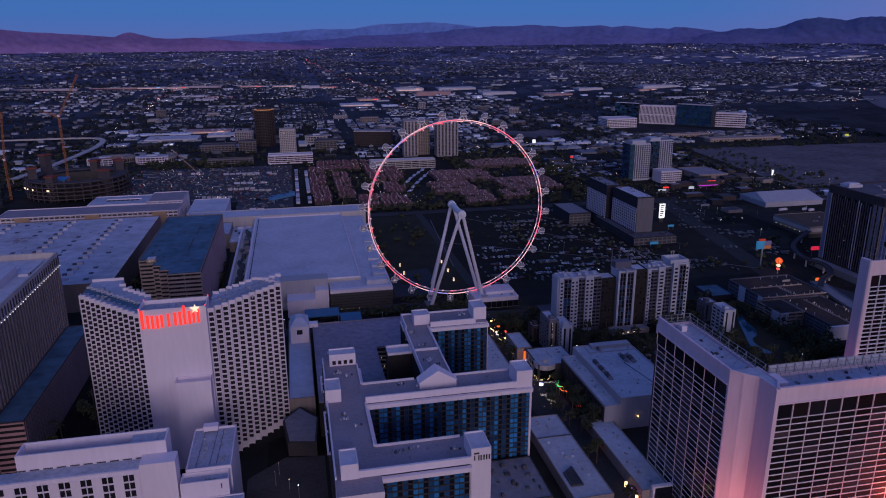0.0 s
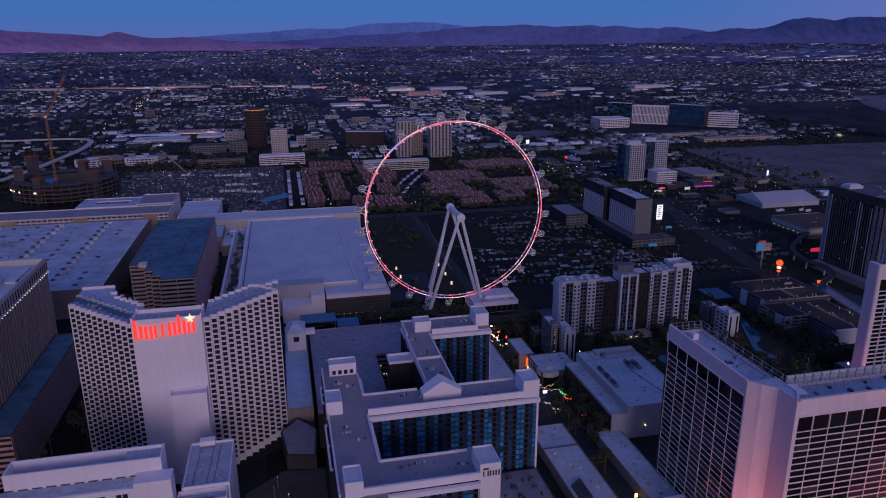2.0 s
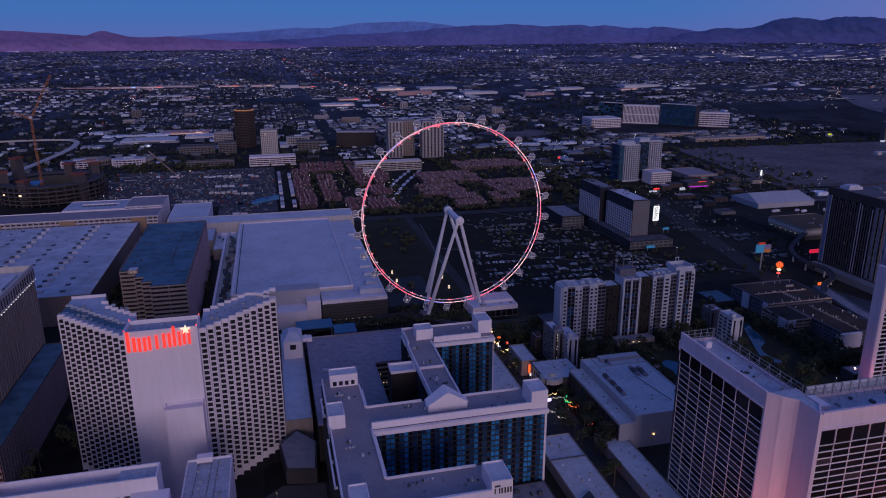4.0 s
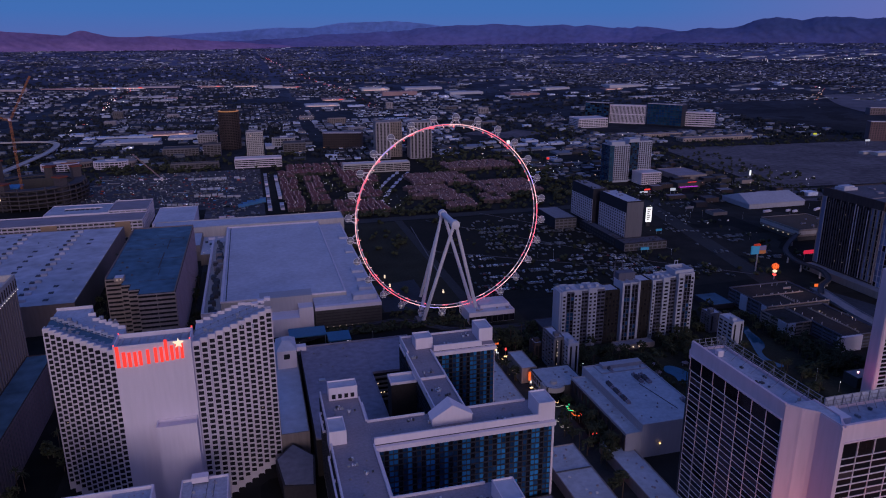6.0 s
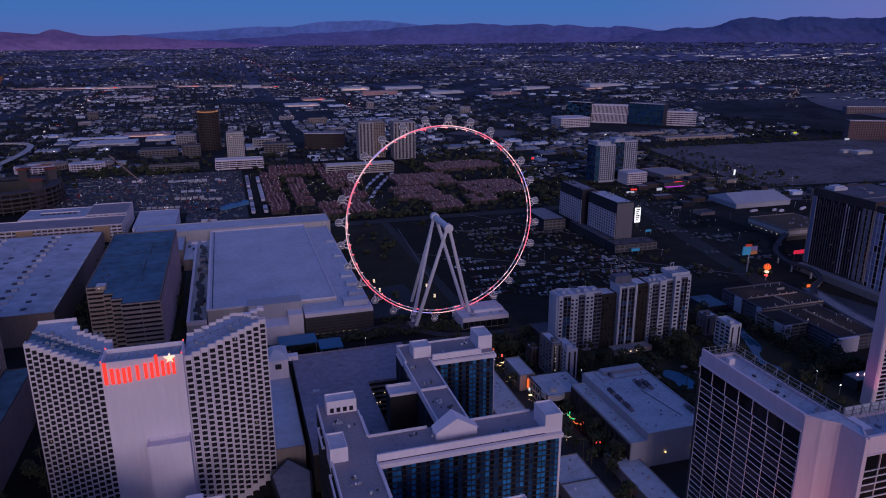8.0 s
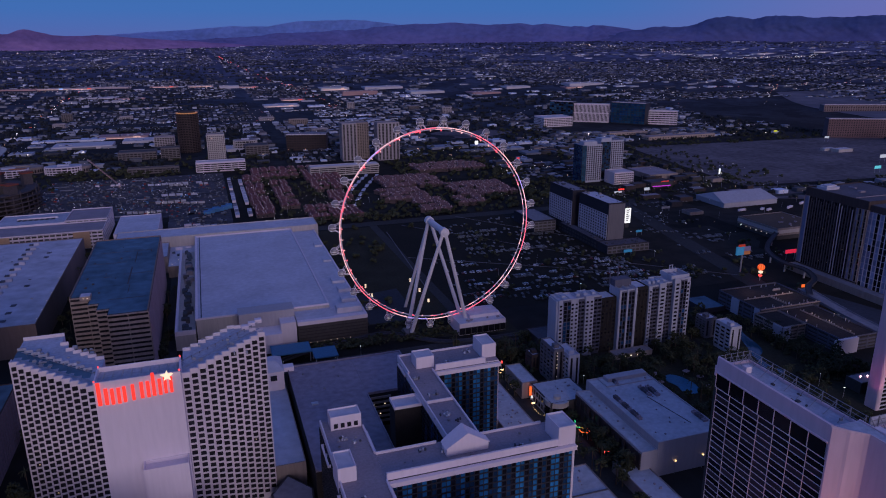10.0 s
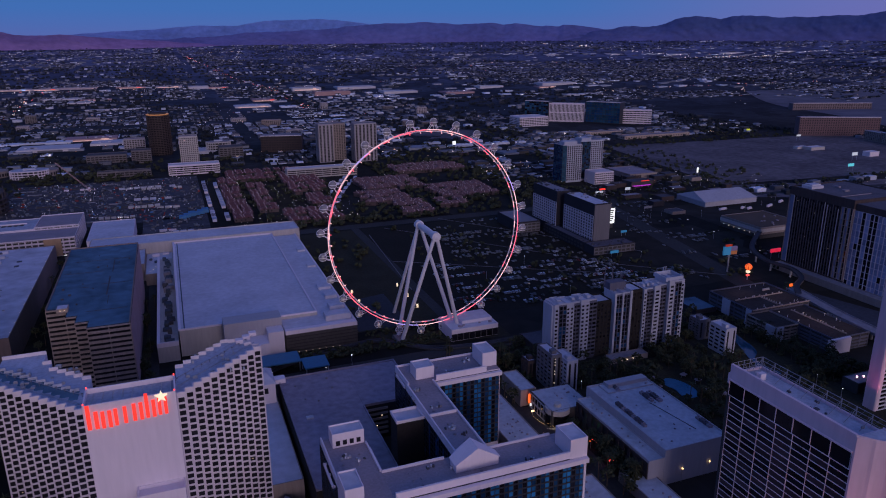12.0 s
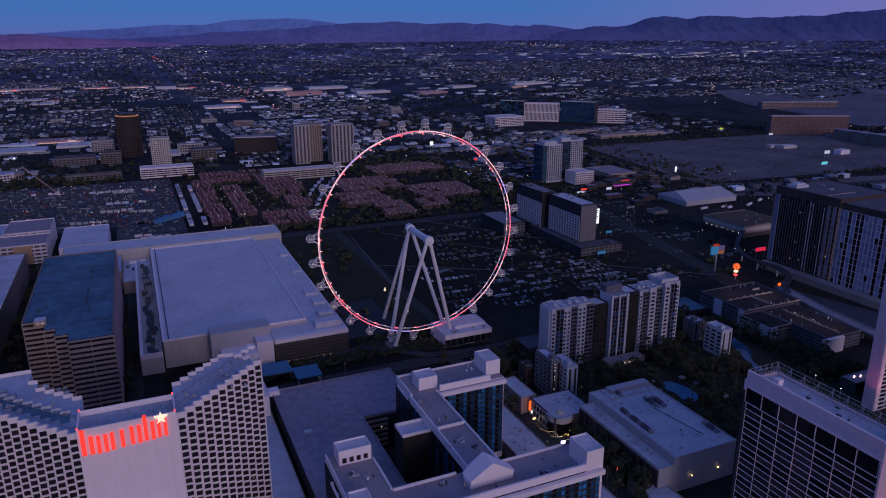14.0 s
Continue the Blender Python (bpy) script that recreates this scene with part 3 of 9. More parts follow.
# ---- blue-glass hotel of joined wings ----
def glass_hotel():
    th = thing("glass_hotel", "white hotel wings with blue and dark glass curtain walls", "hotel", -75, -250)
    zr = 50.0
    walls = M()
    blocks = ((-128, -108.5, -336, -206), (-108.5, -19.5, -260.5, -240.5), (-108.5, -60.5, -323.5, -302), (-74, -58.5, -240.5, -170), (-73, -18.5, -170, -147))
    for x0, x1, y0, y1 in blocks:
        walls.box(x0, x1, y0, y1, -0.5, zr)
    part("wall", walls, STUCCO2, th)
    for x0, x1, y0, y1 in blocks:
        roof = M()
        roof.box(x0 + 0.02, x1 - 0.02, y0 + 0.02, y1 - 0.02, zr + 0.004, zr + 0.08)
        part("roof", roof, ROOFG, th, "grey gravel roof")
    for x0, x1, y0, y1, h in ((-128, -127.3, -324, -206, 1.6), (-109.2, -108.5, -302, -262, 1.3), (-109.2, -108.5, -240, -216, 1.3), (-108.5, -80, -241.2, -240.5, 1.3), (-58.5, -27, -241.2, -240.5, 1.2),
                              (-108.5, -28, -261.2, -260.2, 3.3), (-108.5, -69, -302.7, -302, 1.2), (-118, -69, -324.5, -323.3, 3.3), (-74, -73.3, -240, -170, 1.2), (-59.2, -58.5, -240, -170, 1.2),
                              (-57, -27, -170.7, -169.7, 3.3), (-73, -72.3, -170, -147, 1.4), (-73, -18.5, -147.6, -147, 1.2), (-73.3, -59.2, -205.5, -204.8, 1.6)):
        par = M()
        par.box(x0, x1, y0, y1, zr, zr + h)
        part("parapet", par, STUCCO2, th)
    for bb in ((-112, -19.3, -263.4, -261.3), (-122, -69, -326.6, -324.6), (-60, -18.3, -172.8, -170.8)):
        beam = M()
        beam.box(*bb, 47.3, 49.5)
        part("cornice", beam, STUCCO2, th, "white cornice beam")
    # open frames hung along the roof edges
    for x, ya, yb in ((-107.5, -300, -264), (-107.5, -238, -217), (-129.6, -300, -262), (-129.6, -240, -222), (-57.5, -205, -172), (-74, -168, -152)):
        f = M()
        f.box(x - 0.4, x + 0.4, ya, yb, 47.2, 48.4)
        for y in (ya, (ya + yb) / 2, yb - 0.6):
            f.box(min(x, x + (1 if x in (-129.6, -74) else -1)), max(x, x + (1 if x in (-129.6, -74) else -1)), y, y + 0.6, 47.2, 48.4)
        part("edge_frame", f, STUCCO2, th)
    # stair and lift heads
    for x0, x1, y0, y1, h in ((-28, -19.3, -261.3, -248, 59.3), (-69, -60, -324.6, -310.5, 57.4), (-125.5, -118, -325, -312.5, 57.4), (-128.4, -120.5, -257, -243.5, 57.2), (-124, -109.3, -215, -206.5, 57.2), (-27, -18.3, -165, -150.5, 58.6), (-67, -56.5, -166, -156, 57)):
        b = M()
        b.box(x0, x1, y0, y1, -0.5 if h == 57.4 else 49.6 if h == 59.3 else zr - 5, h - 0.8)
        ring(b, x0, x1, y0, y1, h - 0.8, h, 0.4)
        p = part("stair_head", b, STUCCO2, th)
        r = M()
        r.box(x0 + 0.4, x1 - 0.4, y0 + 0.4, y1 - 0.4, h - 0.796, h - 0.7)
        part("head_roof", r, ROOFW, p)
        if y1 == -206.5:
            for k in range(4):
                d = M()
                d.box(x0 + 1.5 + 3.2 * k, x0 + 3.4 + 3.2 * k, y0 - 0.06, y0 + 0.1, 51, 53.4)
                part("louvre", d, DARKWIN, p)
    q = M()
    q.box(-20.4, -19.3, -261.3, -248, -0.5, 49.58)
    part("corner_pier", q, STUCCO2, th, "slim white corner pier")
    # gabled lantern on the cross wing
    g = M()
    g.prism([(-79, -253), (-59, -253), (-59, -248), (-63, -242), (-75, -242), (-79, -246)], zr, 53.8)
    n = len(g.v)
    g.v += [(-79.6, -253.4, 53.8), (-58.4, -253.4, 53.8), (-58.4, -248, 53.8), (-63, -241.6, 53.8), (-75, -241.6, 53.8), (-79.6, -246, 53.8), (-69, -253.4, 60.2), (-69, -244, 60.2)]
    g.f += [(n, n + 1, n + 6), (n + 1, n + 2, n + 7, n + 6), (n + 2, n + 3, n + 7), (n + 3, n + 4, n + 7), (n + 4, n + 5, n + 7), (n + 5, n, n + 6, n + 7)]
    part("gabled_lantern", g, STUCCO2, th, "white gabled roof lantern")
    # dark annex tower between the wings
    a = M()
    a.box(-88.5, -74.3, -199, -188, -0.5, 46.0)
    ax = part("dark_annex", a, SLABD, th, "dark clad annex")
    ar = M()
    ar.box(-88, -74.8, -198.5, -188.5, 46.004, 46.2)
    part("annex_roof", ar, ROOFW, ax)
    ar = M()
    ring(ar, -88.7, -74.1, -199.2, -187.8, 46.004, 47.6, 0.6)
    part("annex_parapet", ar, STUCCO2, ax, "white parapet of the dark annex")

    def stripes(i, j):
        return (2, 1, 2, 0, 0, 2, 1, 0)[i % 8] if (i * 7 + j * 3) % 29 else 1

    facade(th, (-108.5, -260.5), XP, YN, 88.5, 4.0, 49.4, 40, 15, 0.3, 0.75, NAVYF, [GLASSB, GLASSN, GLASSD], 0.35, 300, stripes, name="curtain_frame")
    facade(th, (-120, -323.5), XP, YN, 50.5, 4.0, 49.4, 22, 15, 0.3, 0.75, NAVYF, [GLASSB, GLASSN, GLASSD], 0.35, 120, stripes, name="curtain_frame")
    facade(th, (-58.5, -170), XP, YN, 39.5, 4.0, 49.4, 18, 15, 0.3, 0.75, NAVYF, [GLASSB, GLASSN, GLASSD], 0.35, 120, stripes, name="curtain_frame")
    facade(th, (-128, -206), YN, XN, 118, 4.0, 48.0, 50, 15, 0.3, 0.3, NAVYF, [GLASSB, GLASSN, GLASSD], 0.35, 0, stripes, name="curtain_frame")
    facade(th, (-58.5, -240), YP, XP, 70, 4.0, 48.0, 30, 15, 0.3, 0.3, NAVYF, [GLASSN, GLASSD, GLASSD], 0.35, 0, stripes, name="curtain_frame")
    facade(th, (-74, -170.2), YN, XN, 70, 4.0, 47.0, 30, 15, 0.3, 0.3, NAVYF, [GLASSN, GLASSD, GLASSD], 0.3, 0, stripes, name="curtain_frame")
    facade(th, (-73, -147), YN, XN, 23, 4.0, 47.0, 10, 15, 0.3, 0.3, NAVYF, [GLASSN, GLASSD, GLASSD], 0.3, 0, stripes, name="curtain_frame")
    facade(th, (-74, -240.5), XN, YP, 34, 4.0, 47.0, 15, 15, 0.3, 0.3, NAVYF, [GLASSN, GLASSD, GLASSD], 0.3, 0, stripes, name="curtain_frame")
    # dim sign on the end shaft: plain bars
    for x, w in ((-67.8, 0.5), (-65.9, 0.5), (-64.9, 0.6), (-63.6, 0.6), (-62.4, 0.6), (-61.2, 0.6)):
        q = M()
        q.box(x, x + w, -324.95, -324.62, 51.5, 53.9)
        part("sign_bar", q, DARKW, th, "dark grey sign bar")
    s = M()
    s.box(-67.8, -65.4, -324.9, -324.62, 54.6, 55.3)
    part("sign_bar", s, DARKW, th, "dark grey sign bar")
    for bx in ((-107, -30, -259, -243, 22), (-107, -70, -322, -304, 14), (-126, -111, -300, -262, 8), (-126, -111, -238, -218, 8), (-78, -60, -203, -172, 12), (-78, -60, -240, -207, 14), (-55, -28, -168, -149, 8)):
        roof_units(th, *bx[:4], zr + 0.08, bx[4] // 2, int(bx[4] - bx[0]), (0.4, 1.2), ROOFD)
        rc = random.Random(int(bx[4] + bx[1]))
        for k in range(3):
            cx, cy = rc.uniform(bx[0] + 3, bx[1] - 3), rc.uniform(bx[2] + 2, bx[3] - 2)
            for j in range(5):
                q = M()
                x, y, w = cx + rc.uniform(-2.4, 2.4), cy + rc.uniform(-1, 1), rc.uniform(0.5, 1.2)
                q.box(x, x + w, y, y + 0.8, zr + 0.08, zr + 0.5 + rc.uniform(0, 0.9))
                part("roof_fan", q, rc.choice((STEEL, METAL, ROOFDK)), th)
    return th


glass_hotel()


# ---- slab hotel with white sun-screens ----
def slab_hotel():
    th = thing("slab_hotel", "rose concrete slab hotel with white sun-screen grid and dark glass", "hotel", 60, -320)
    zt = 84.0
    w = M()
    w.prism([(43.6, -338.5), (43.6, -275), (61, -275), (61, -338), (140, -338), (140, -357.4), (51.5, -357.4), (51.5, -347)], -0.5, zt)
    part("core", w, DARKW, th)
    band = M()
    band.box(43, 62, -276, -275, 80.5, 85.4)
    band.box(43, 44.2, -338, -276, 83.0, 90)
    band.box(53, 140, -358.4, -357.2, 83.0, 90)
    band.box(61.2, 62, -338, -276, 80.5, 85.4)
    band.box(62, 140, -339, -338, 80.5, 85.4)
    part("parapet_band", band, PINK, th, "plain rose parapet band")
    for bx in ((42.5, 43.6, -338, -276, 82.4, 83.0), (53, 140, -358.9, -357.4, 82.4, 83.0)):
        lip = M()
        lip.box(*bx)
        part("band_lip", lip, PINK, th)
    pier = M()
    pier.prism([(43, -338), (43, -338.8), (46, -342.6), (46.6, -343.6), (50, -346.6), (51, -347.8), (51.3, -358.6), (53.2, -358.6), (57, -352), (57, -338)], -0.5, 89.4)
    part("corner_shaft", pier, PINK, th, "blank rose corner shaft")
    cap = M()
    cap.prism([(43.9, -338.6), (46.8, -342.8), (50.4, -346.4), (51.8, -348), (52.2, -357.4), (56.2, -351.6), (56.2, -338.6)], 89.404, 89.6)
    part("shaft_roof", cap, ROOFB2, th)
    for a, b in (((43, -338.2), (46.3, -342.9)), ((46.3, -342.9), (51.2, -347.8)), ((51.2, -347.8), (51.5, -358.4)), ((51.5, -358.4), (56.8, -351.8)), ((56.8, -351.8), (56.8, -338.2))):
        w0 = math.hypot(b[0] - a[0], b[1] - a[1])
        u0 = ((b[0] - a[0]) / w0, (b[1] - a[1]) / w0)
        rim = M()
        rim.obox(a, u0, (u0[1], -u0[0]), 0, w0, -0.35, 0.0, 89.4, 90.1)
        part("shaft_rim", rim, PINK, th)
    sh = M()
    sh.box(57.2, 63, -351, -342, 84.3, 88.0)
    part("roof_hut", sh, STUCCO2, th)
    r = M()
    r.box(44.4, 61, -338, -276, 84.004, 84.3)
    r.box(61, 140, -357, -339, 84.004, 84.3)
    part("roof", r, ROOFB2, th)
    hut = M()
    hut.box(51.5, 54.5, -285, -282.6, 84.3, 87.4)
    part("roof_hut", hut, STUCCO2, th)
    # lattice fence along the far roof edge
    for k in range(6):
        x = 44 + k * 3.4
        f = M()
        f.tube((x, -275.6, 84.3), (x, -275.6, 90.2), 0.16, k=5)
        f.tube((x, -275.6, 89.6), (x, -279.5, 84.3), 0.1, k=5)
        part("lattice_post", f, STEELG, th)
    for k in range(10):
        y = -276 - k * 6.8
        f = M()
        f.tube((61.4, y, 84.3), (61.4, y, 90.2), 0.22, k=5)
        f.tube((61.4, y, 89.2), (55.2, y, 84.3), 0.12, k=5)
        part("lattice_post", f, STEELG, th)
    for k in range(18):
        x = 62 + k * 4.4
        f = M()
        f.tube((x, -338.6, 84.3), (x, -338.6, 90.2), 0.2, k=5)
        f.tube((x, -338.8, 89.6), (x, -343, 84.3), 0.14, k=5)
        part("lattice_post", f, STEELG, th)
    rails = M()
    for z in (86.4, 88.2, 90.0):
        rails.tube((61.4, -276, z), (61.4, -338, z), 0.14, k=5)
        rails.tube((62, -338.6, z), (140, -338.6, z), 0.14, k=5)
        rails.tube((44, -275.6, z), (61.4, -275.6, z), 0.1, k=5)
    for k in range(18):
        rails.tube((61.4, -276 - k * 3.4, 84.6), (61.4, -279.4 - k * 3.4, 90.0), 0.05, k=4)
    part("lattice_rail", rails, STEELG, th)
    mesh_wall = M()
    mesh_wall.box(62, 140, -338.4, -338.1, 84.3, 89.6)
    part("screen_wall", mesh_wall, ROOFB2, th)
    rngs = random.Random(53)
    for k in range(26):
        x, y = (rngs.uniform(46, 59), rngs.uniform(-334, -280)) if k % 2 else (rngs.uniform(66, 138), rngs.uniform(-355, -341))
        f = M()
        f.box(x, x + rngs.uniform(0.5, 1.6), y, y + rngs.uniform(0.5, 2.6), 84.3, 84.5 + rngs.uniform(0.2, 0.9))
        part("roof_fitting", f, rngs.choice((ROOFDK, STEELG, VENTD0)), th)
    # glass storey under the band, then the screen grid
    GL = [GLASSK, BRONZE, CURTAIN]

    def drawn(i, j):
        """Where curtains are drawn behind the panes of the north-west face."""
        return 2 if (i * 5 + j * 7 + (i * j) % 5) % 5 < 2 else (i + j) % 2

    def drawn_front(i, j):
        return 2 if i >= 6 or i == 5 and j < 19 or i == 4 and j in (12, 13, 14, 7, 6) or (i * 5 + j * 7) % 11 == 0 else (i + j) % 2

    facade(th, (43.6, -276), YN, XN, 61.5, 75, 82.4, 7, 1, 0.3, 0.3, SCREEN, GL[:2], 0.35, 40, name="crown_frame")
    facade(th, (53, -357.4), XP, YN, 87, 75, 83.0, 11, 1, 0.35, 0.3, SCREEN, GL[:2], 0.6, 40, name="crown_frame")
    facade(th, (43.6, -277), YN, XN, 61, 0.0, 75, 7, 25, 0.2, 0.34, SCREEN, GL, 0.35, 175, drawn, name="sun_screen")
    facade(th, (53, -357.4), XP, YN, 87, 0.0, 75, 11, 25, 0.26, 0.42, SCREEN, GL, 0.45, 200, drawn_front, name="sun_screen")
    # neon floodlight at the shaft's foot; two more added to imitate red neon reflections
    for x, y, z, tx, ty, tz, e, c in ((33, -370, 5, 49, -346, 34, 50000, (1.0, 0.25, 0.19)), (96, -372, 8, 98, -357, 34, 46000, (1.0, 0.12, 0.06)), (120, -372, 14, 128, -357, 52, 150000, (1.0, 0.15, 0.09))):
        ld = bpy.data.lights.new("floodlight", "SPOT")
        ld.energy, ld.color, ld.spot_size, ld.spot_blend, ld.shadow_soft_size = e, c, radians(95), 1.0, 1.5
        lo = new("floodlight", ld)
        lo.matrix_world = look((x, y, z), (tx, ty, tz))
        tagged(lo, "warm floodlight casting red glow on the slab hotel", "floodlight")
    return th


slab_hotel()


def second_slab():
    th = thing("slab_hotel", "rose hotel slab with glowing rose shaft and sun-screen grid", "hotel", 250, -205)
    w = M()
    w.box(223, 285, -221.5, -213.8, -0.5, 85)
    part("core", w, DARKW, th)
    s = M()
    s.prism([(220.4, -221.6), (221, -222.4), (223, -222.4), (223, -213.8), (220.4, -213.8)], -0.5, 91)
    part("corner_shaft", s, PINK, th, "rose end shaft")
    b = M()
    b.box(223, 285, -222.4, -221.2, 81, 91)
    part("parapet_band", b, PINK, th)
    facade(th, (223, -221.5), XP, YN, 62, 0, 73, 9, 25, 0.32, 0.46, SCREEN, [GLASSD, BRONZE], 1.0, 120, name="sun_screen")
    facade(th, (223, -221.5), XP, YN, 62, 73, 81, 9, 1, 0.5, 0.3, SCREEN, [GLASSD, BRONZE], 0.6, 20, name="crown_frame")
    for k in range(2):
        for x0, z0, w0, h0 in ((0, 0, 3.6, 0.9), (1.2, -3.6, 0.9, 3.6), (0, -1.9, 3.2, 0.8)):
            q = M()
            q.box(235.5 + 5 * k + x0, 235.5 + 5 * k + x0 + w0, -223.1, -222.45, 87.5 - k + z0, 87.5 - k + z0 + h0)
            part("sign_bar", q, SIGNRED, th, "glowing red sign bar")
    ld = bpy.data.lights.new("floodlight", "SPOT")
    ld.energy, ld.color, ld.spot_size, ld.spot_blend, ld.shadow_soft_size = 5500, (1.0, 0.22, 0.46), radians(80), 1.0, 1.0
    lo = new("floodlight", ld)
    lo.matrix_world = look((213, -233, 9), (222, -218, 30))
    tagged(lo, "pink floodlight at the foot of the rose shaft", "floodlight")
    return th


second_slab()
p = hall("podium", "low dark entrance podium beside the rose slab", "podium", 230, 258, -202, -190, 7.5, DARKW, ROOFD, 0.4)
for px, py in ((237, -195), (242, -196), (248, -197)):
    q = M()
    q.tube((px, py, 7.6), (px, py, 8.2), 0.3, k=6)
    q.ball((px, py, 8.6), 0.6, 8, 5)
    part("entrance_lamp", q, PINKL, p, "bright pink entrance lamp")


# ---- observation wheel ----
def wheel():
    th = thing("observation_wheel", "white steel observation wheel with red lights and glass cabins", "ferris wheel", 0, 0)
    hz, R = 85.7, 77.0

    def at(a, r, y=0.0):
        return (r * math.sin(a), y, hz + r * math.cos(a))

    n = 168
    for y, rad, tube in ((-1.3, R + 0.7, 0.42), (1.3, R - 0.8, 0.42)):
        m = M()
        k = 8
        for i in range(n):
            a = 2 * math.pi * i / n
            for j in range(k):
                g = 2 * math.pi * j / k
                m.v.append(at(a, rad + tube * math.cos(g), y + tube * math.sin(g)))
        for i in range(n):
            for j in range(k):
                a, b = i * k, ((i + 1) % n) * k
                m.f.append((a + j, a + (j + 1) % k, b + (j + 1) % k, b + j))
        part("rim_tube", m, STEEL, th)
    rng = random.Random(8)
    cols = [LEDP] * 7 + [LEDR] * 6 + [LEDP] * 6 + [LEDV] * 3 + [LEDP] * 4 + [LEDR] * 9 + [LEDP] * 5
    for i in range(112):
        a0, a1 = 2 * math.pi * (i + 0.06) / 112, 2 * math.pi * (i + 0.94) / 112
        m = M()
        m.tube(at(a0, R + 0.62, -1.75), at(a1, R + 0.62, -1.75), 0.26, k=5)
        part("light_strip", m, cols[(i + (rng.random() < 0.2)) % 40], th, "glowing light strip")
        if i % 4 == 0:
            m = M()
            m.tube(at(a0, R - 0.85, 0.85), at(a0 + 0.07, R - 0.85, 0.85), 0.2, k=5)
            part("light_strip", m, (LEDP, LEDR)[rng.random() < 0.6], th, "glowing light strip")
    for i in range(56):
        a = 2 * math.pi * (i + 0.5) / 56
        m = M()
        m.tube(at(a, R - 0.3, 1.8), at(a, R - 1.7, -0.2), 0.24, 0.12, 5)
        m.ball(at(a, R - 1.7, -0.2), 0.44, 6, 4)
        part("rim_lamp", m, LEDP if i % 3 else LEDR, th, "pink rim lamp" if i % 3 else "red rim lamp")
    # hub and axle
    h = M()
    h.tube((0, -17.0, hz), (0, 17.0, hz), 2.5, k=20)
    part("axle", h, STEEL, th)
    for y in (-18.7, 18.7):
        b = M()
        b.ball((0, y, hz), 3.3, 16, 10)
        b.tube((0, y - 2.4, hz), (0, y + 2.4, hz), 3.5, k=20)
        part("hub_bearing", b, STEEL, th)
    for y, fx, fy in ((-18.7, -26, -10.5), (-18.7, 23.5, -9.5), (18.7, -26.5, -2.5), (18.7, 22, -3.5)):
        b = M()
        b.tube((math.copysign(1.2, fx), y, hz - 1.5), (fx, fy, -0.5), 1.35, 1.6, 14)
        part("leg", b, STEEL, th)
    for fx in (-26.2, 22.8):
        f = M()
        f.rbox(fx, -6.5, 9, 15, -0.5, 3.0, 0, 0.8)
        part("footing", f, CONCRETE, th)
    b = M()
    b.tube((0, 20.5, hz - 1), (-13, 51, -0.5), 1.2, 1.4, 14)
    part("brace_leg", b, STEEL, th)
    # cabins
    phase = radians(4.2)
    for i in range(28):
        a = phase + 2 * math.pi * i / 28
        c = at(a, 83.0)
        m = M()
        m.ball(c, 2.85, 14, 9, squash=1.0)
        cab = part("cabin", m, CABGLASS, th, "round glass cabin")
        q = M()
        for da in (-0.052, 0.052):
            for y in (-1.6, 1.6):
                q.tube(at(a + da, R + 0.2, y), at(a + da * 0.34, 81.6, y), 0.24, k=5)
        q.tube(at(a, R + 0.2, -1.2), at(a, 80.6, 0), 0.2, k=5)
        part("bracket", q, CABSTEEL, cab, "white steel bracket")
        s = M()
        for j in range(20):
            g0, g1 = 2 * math.pi * j / 20, 2 * math.pi * (j + 1) / 20
            for ax in (0, 1):
                def pt(g):
                    if ax:
                        return (c[0] + 2.92 * math.cos(g), c[1] + 2.92 * math.sin(g), c[2])
                    return (c[0] + 2.92 * math.cos(g), c[1], c[2] + 2.92 * math.sin(g))
                s.tube(pt(g0), pt(g1), 0.2, k=4)
        s.rbox(c[0], c[1], 3.6, 3.6, c[2] - 2.3, c[2] - 1.9, 0)
        part("cabin_frame", s, CABSTEEL, cab)
        w = M()
        w.rbox(c[0], c[1], 1.6, 1.6, c[2] - 0.7, c[2] - 0.3, 0)
        part("cabin_lamp", w, CABL, cab, "dim cabin light")
    return th


CABGLASS = bpy.data.materials.new("cabin_glass")
CABGLASS.use_nodes = True
_b = CABGLASS.node_tree.nodes["Principled BSDF"]
_b.inputs["Base Color"].default_value = (0.30, 0.29, 0.32, 1)
_b.inputs["Roughness"].default_value = 0.08
_b.inputs["Alpha"].default_value = 0.8
wheel()


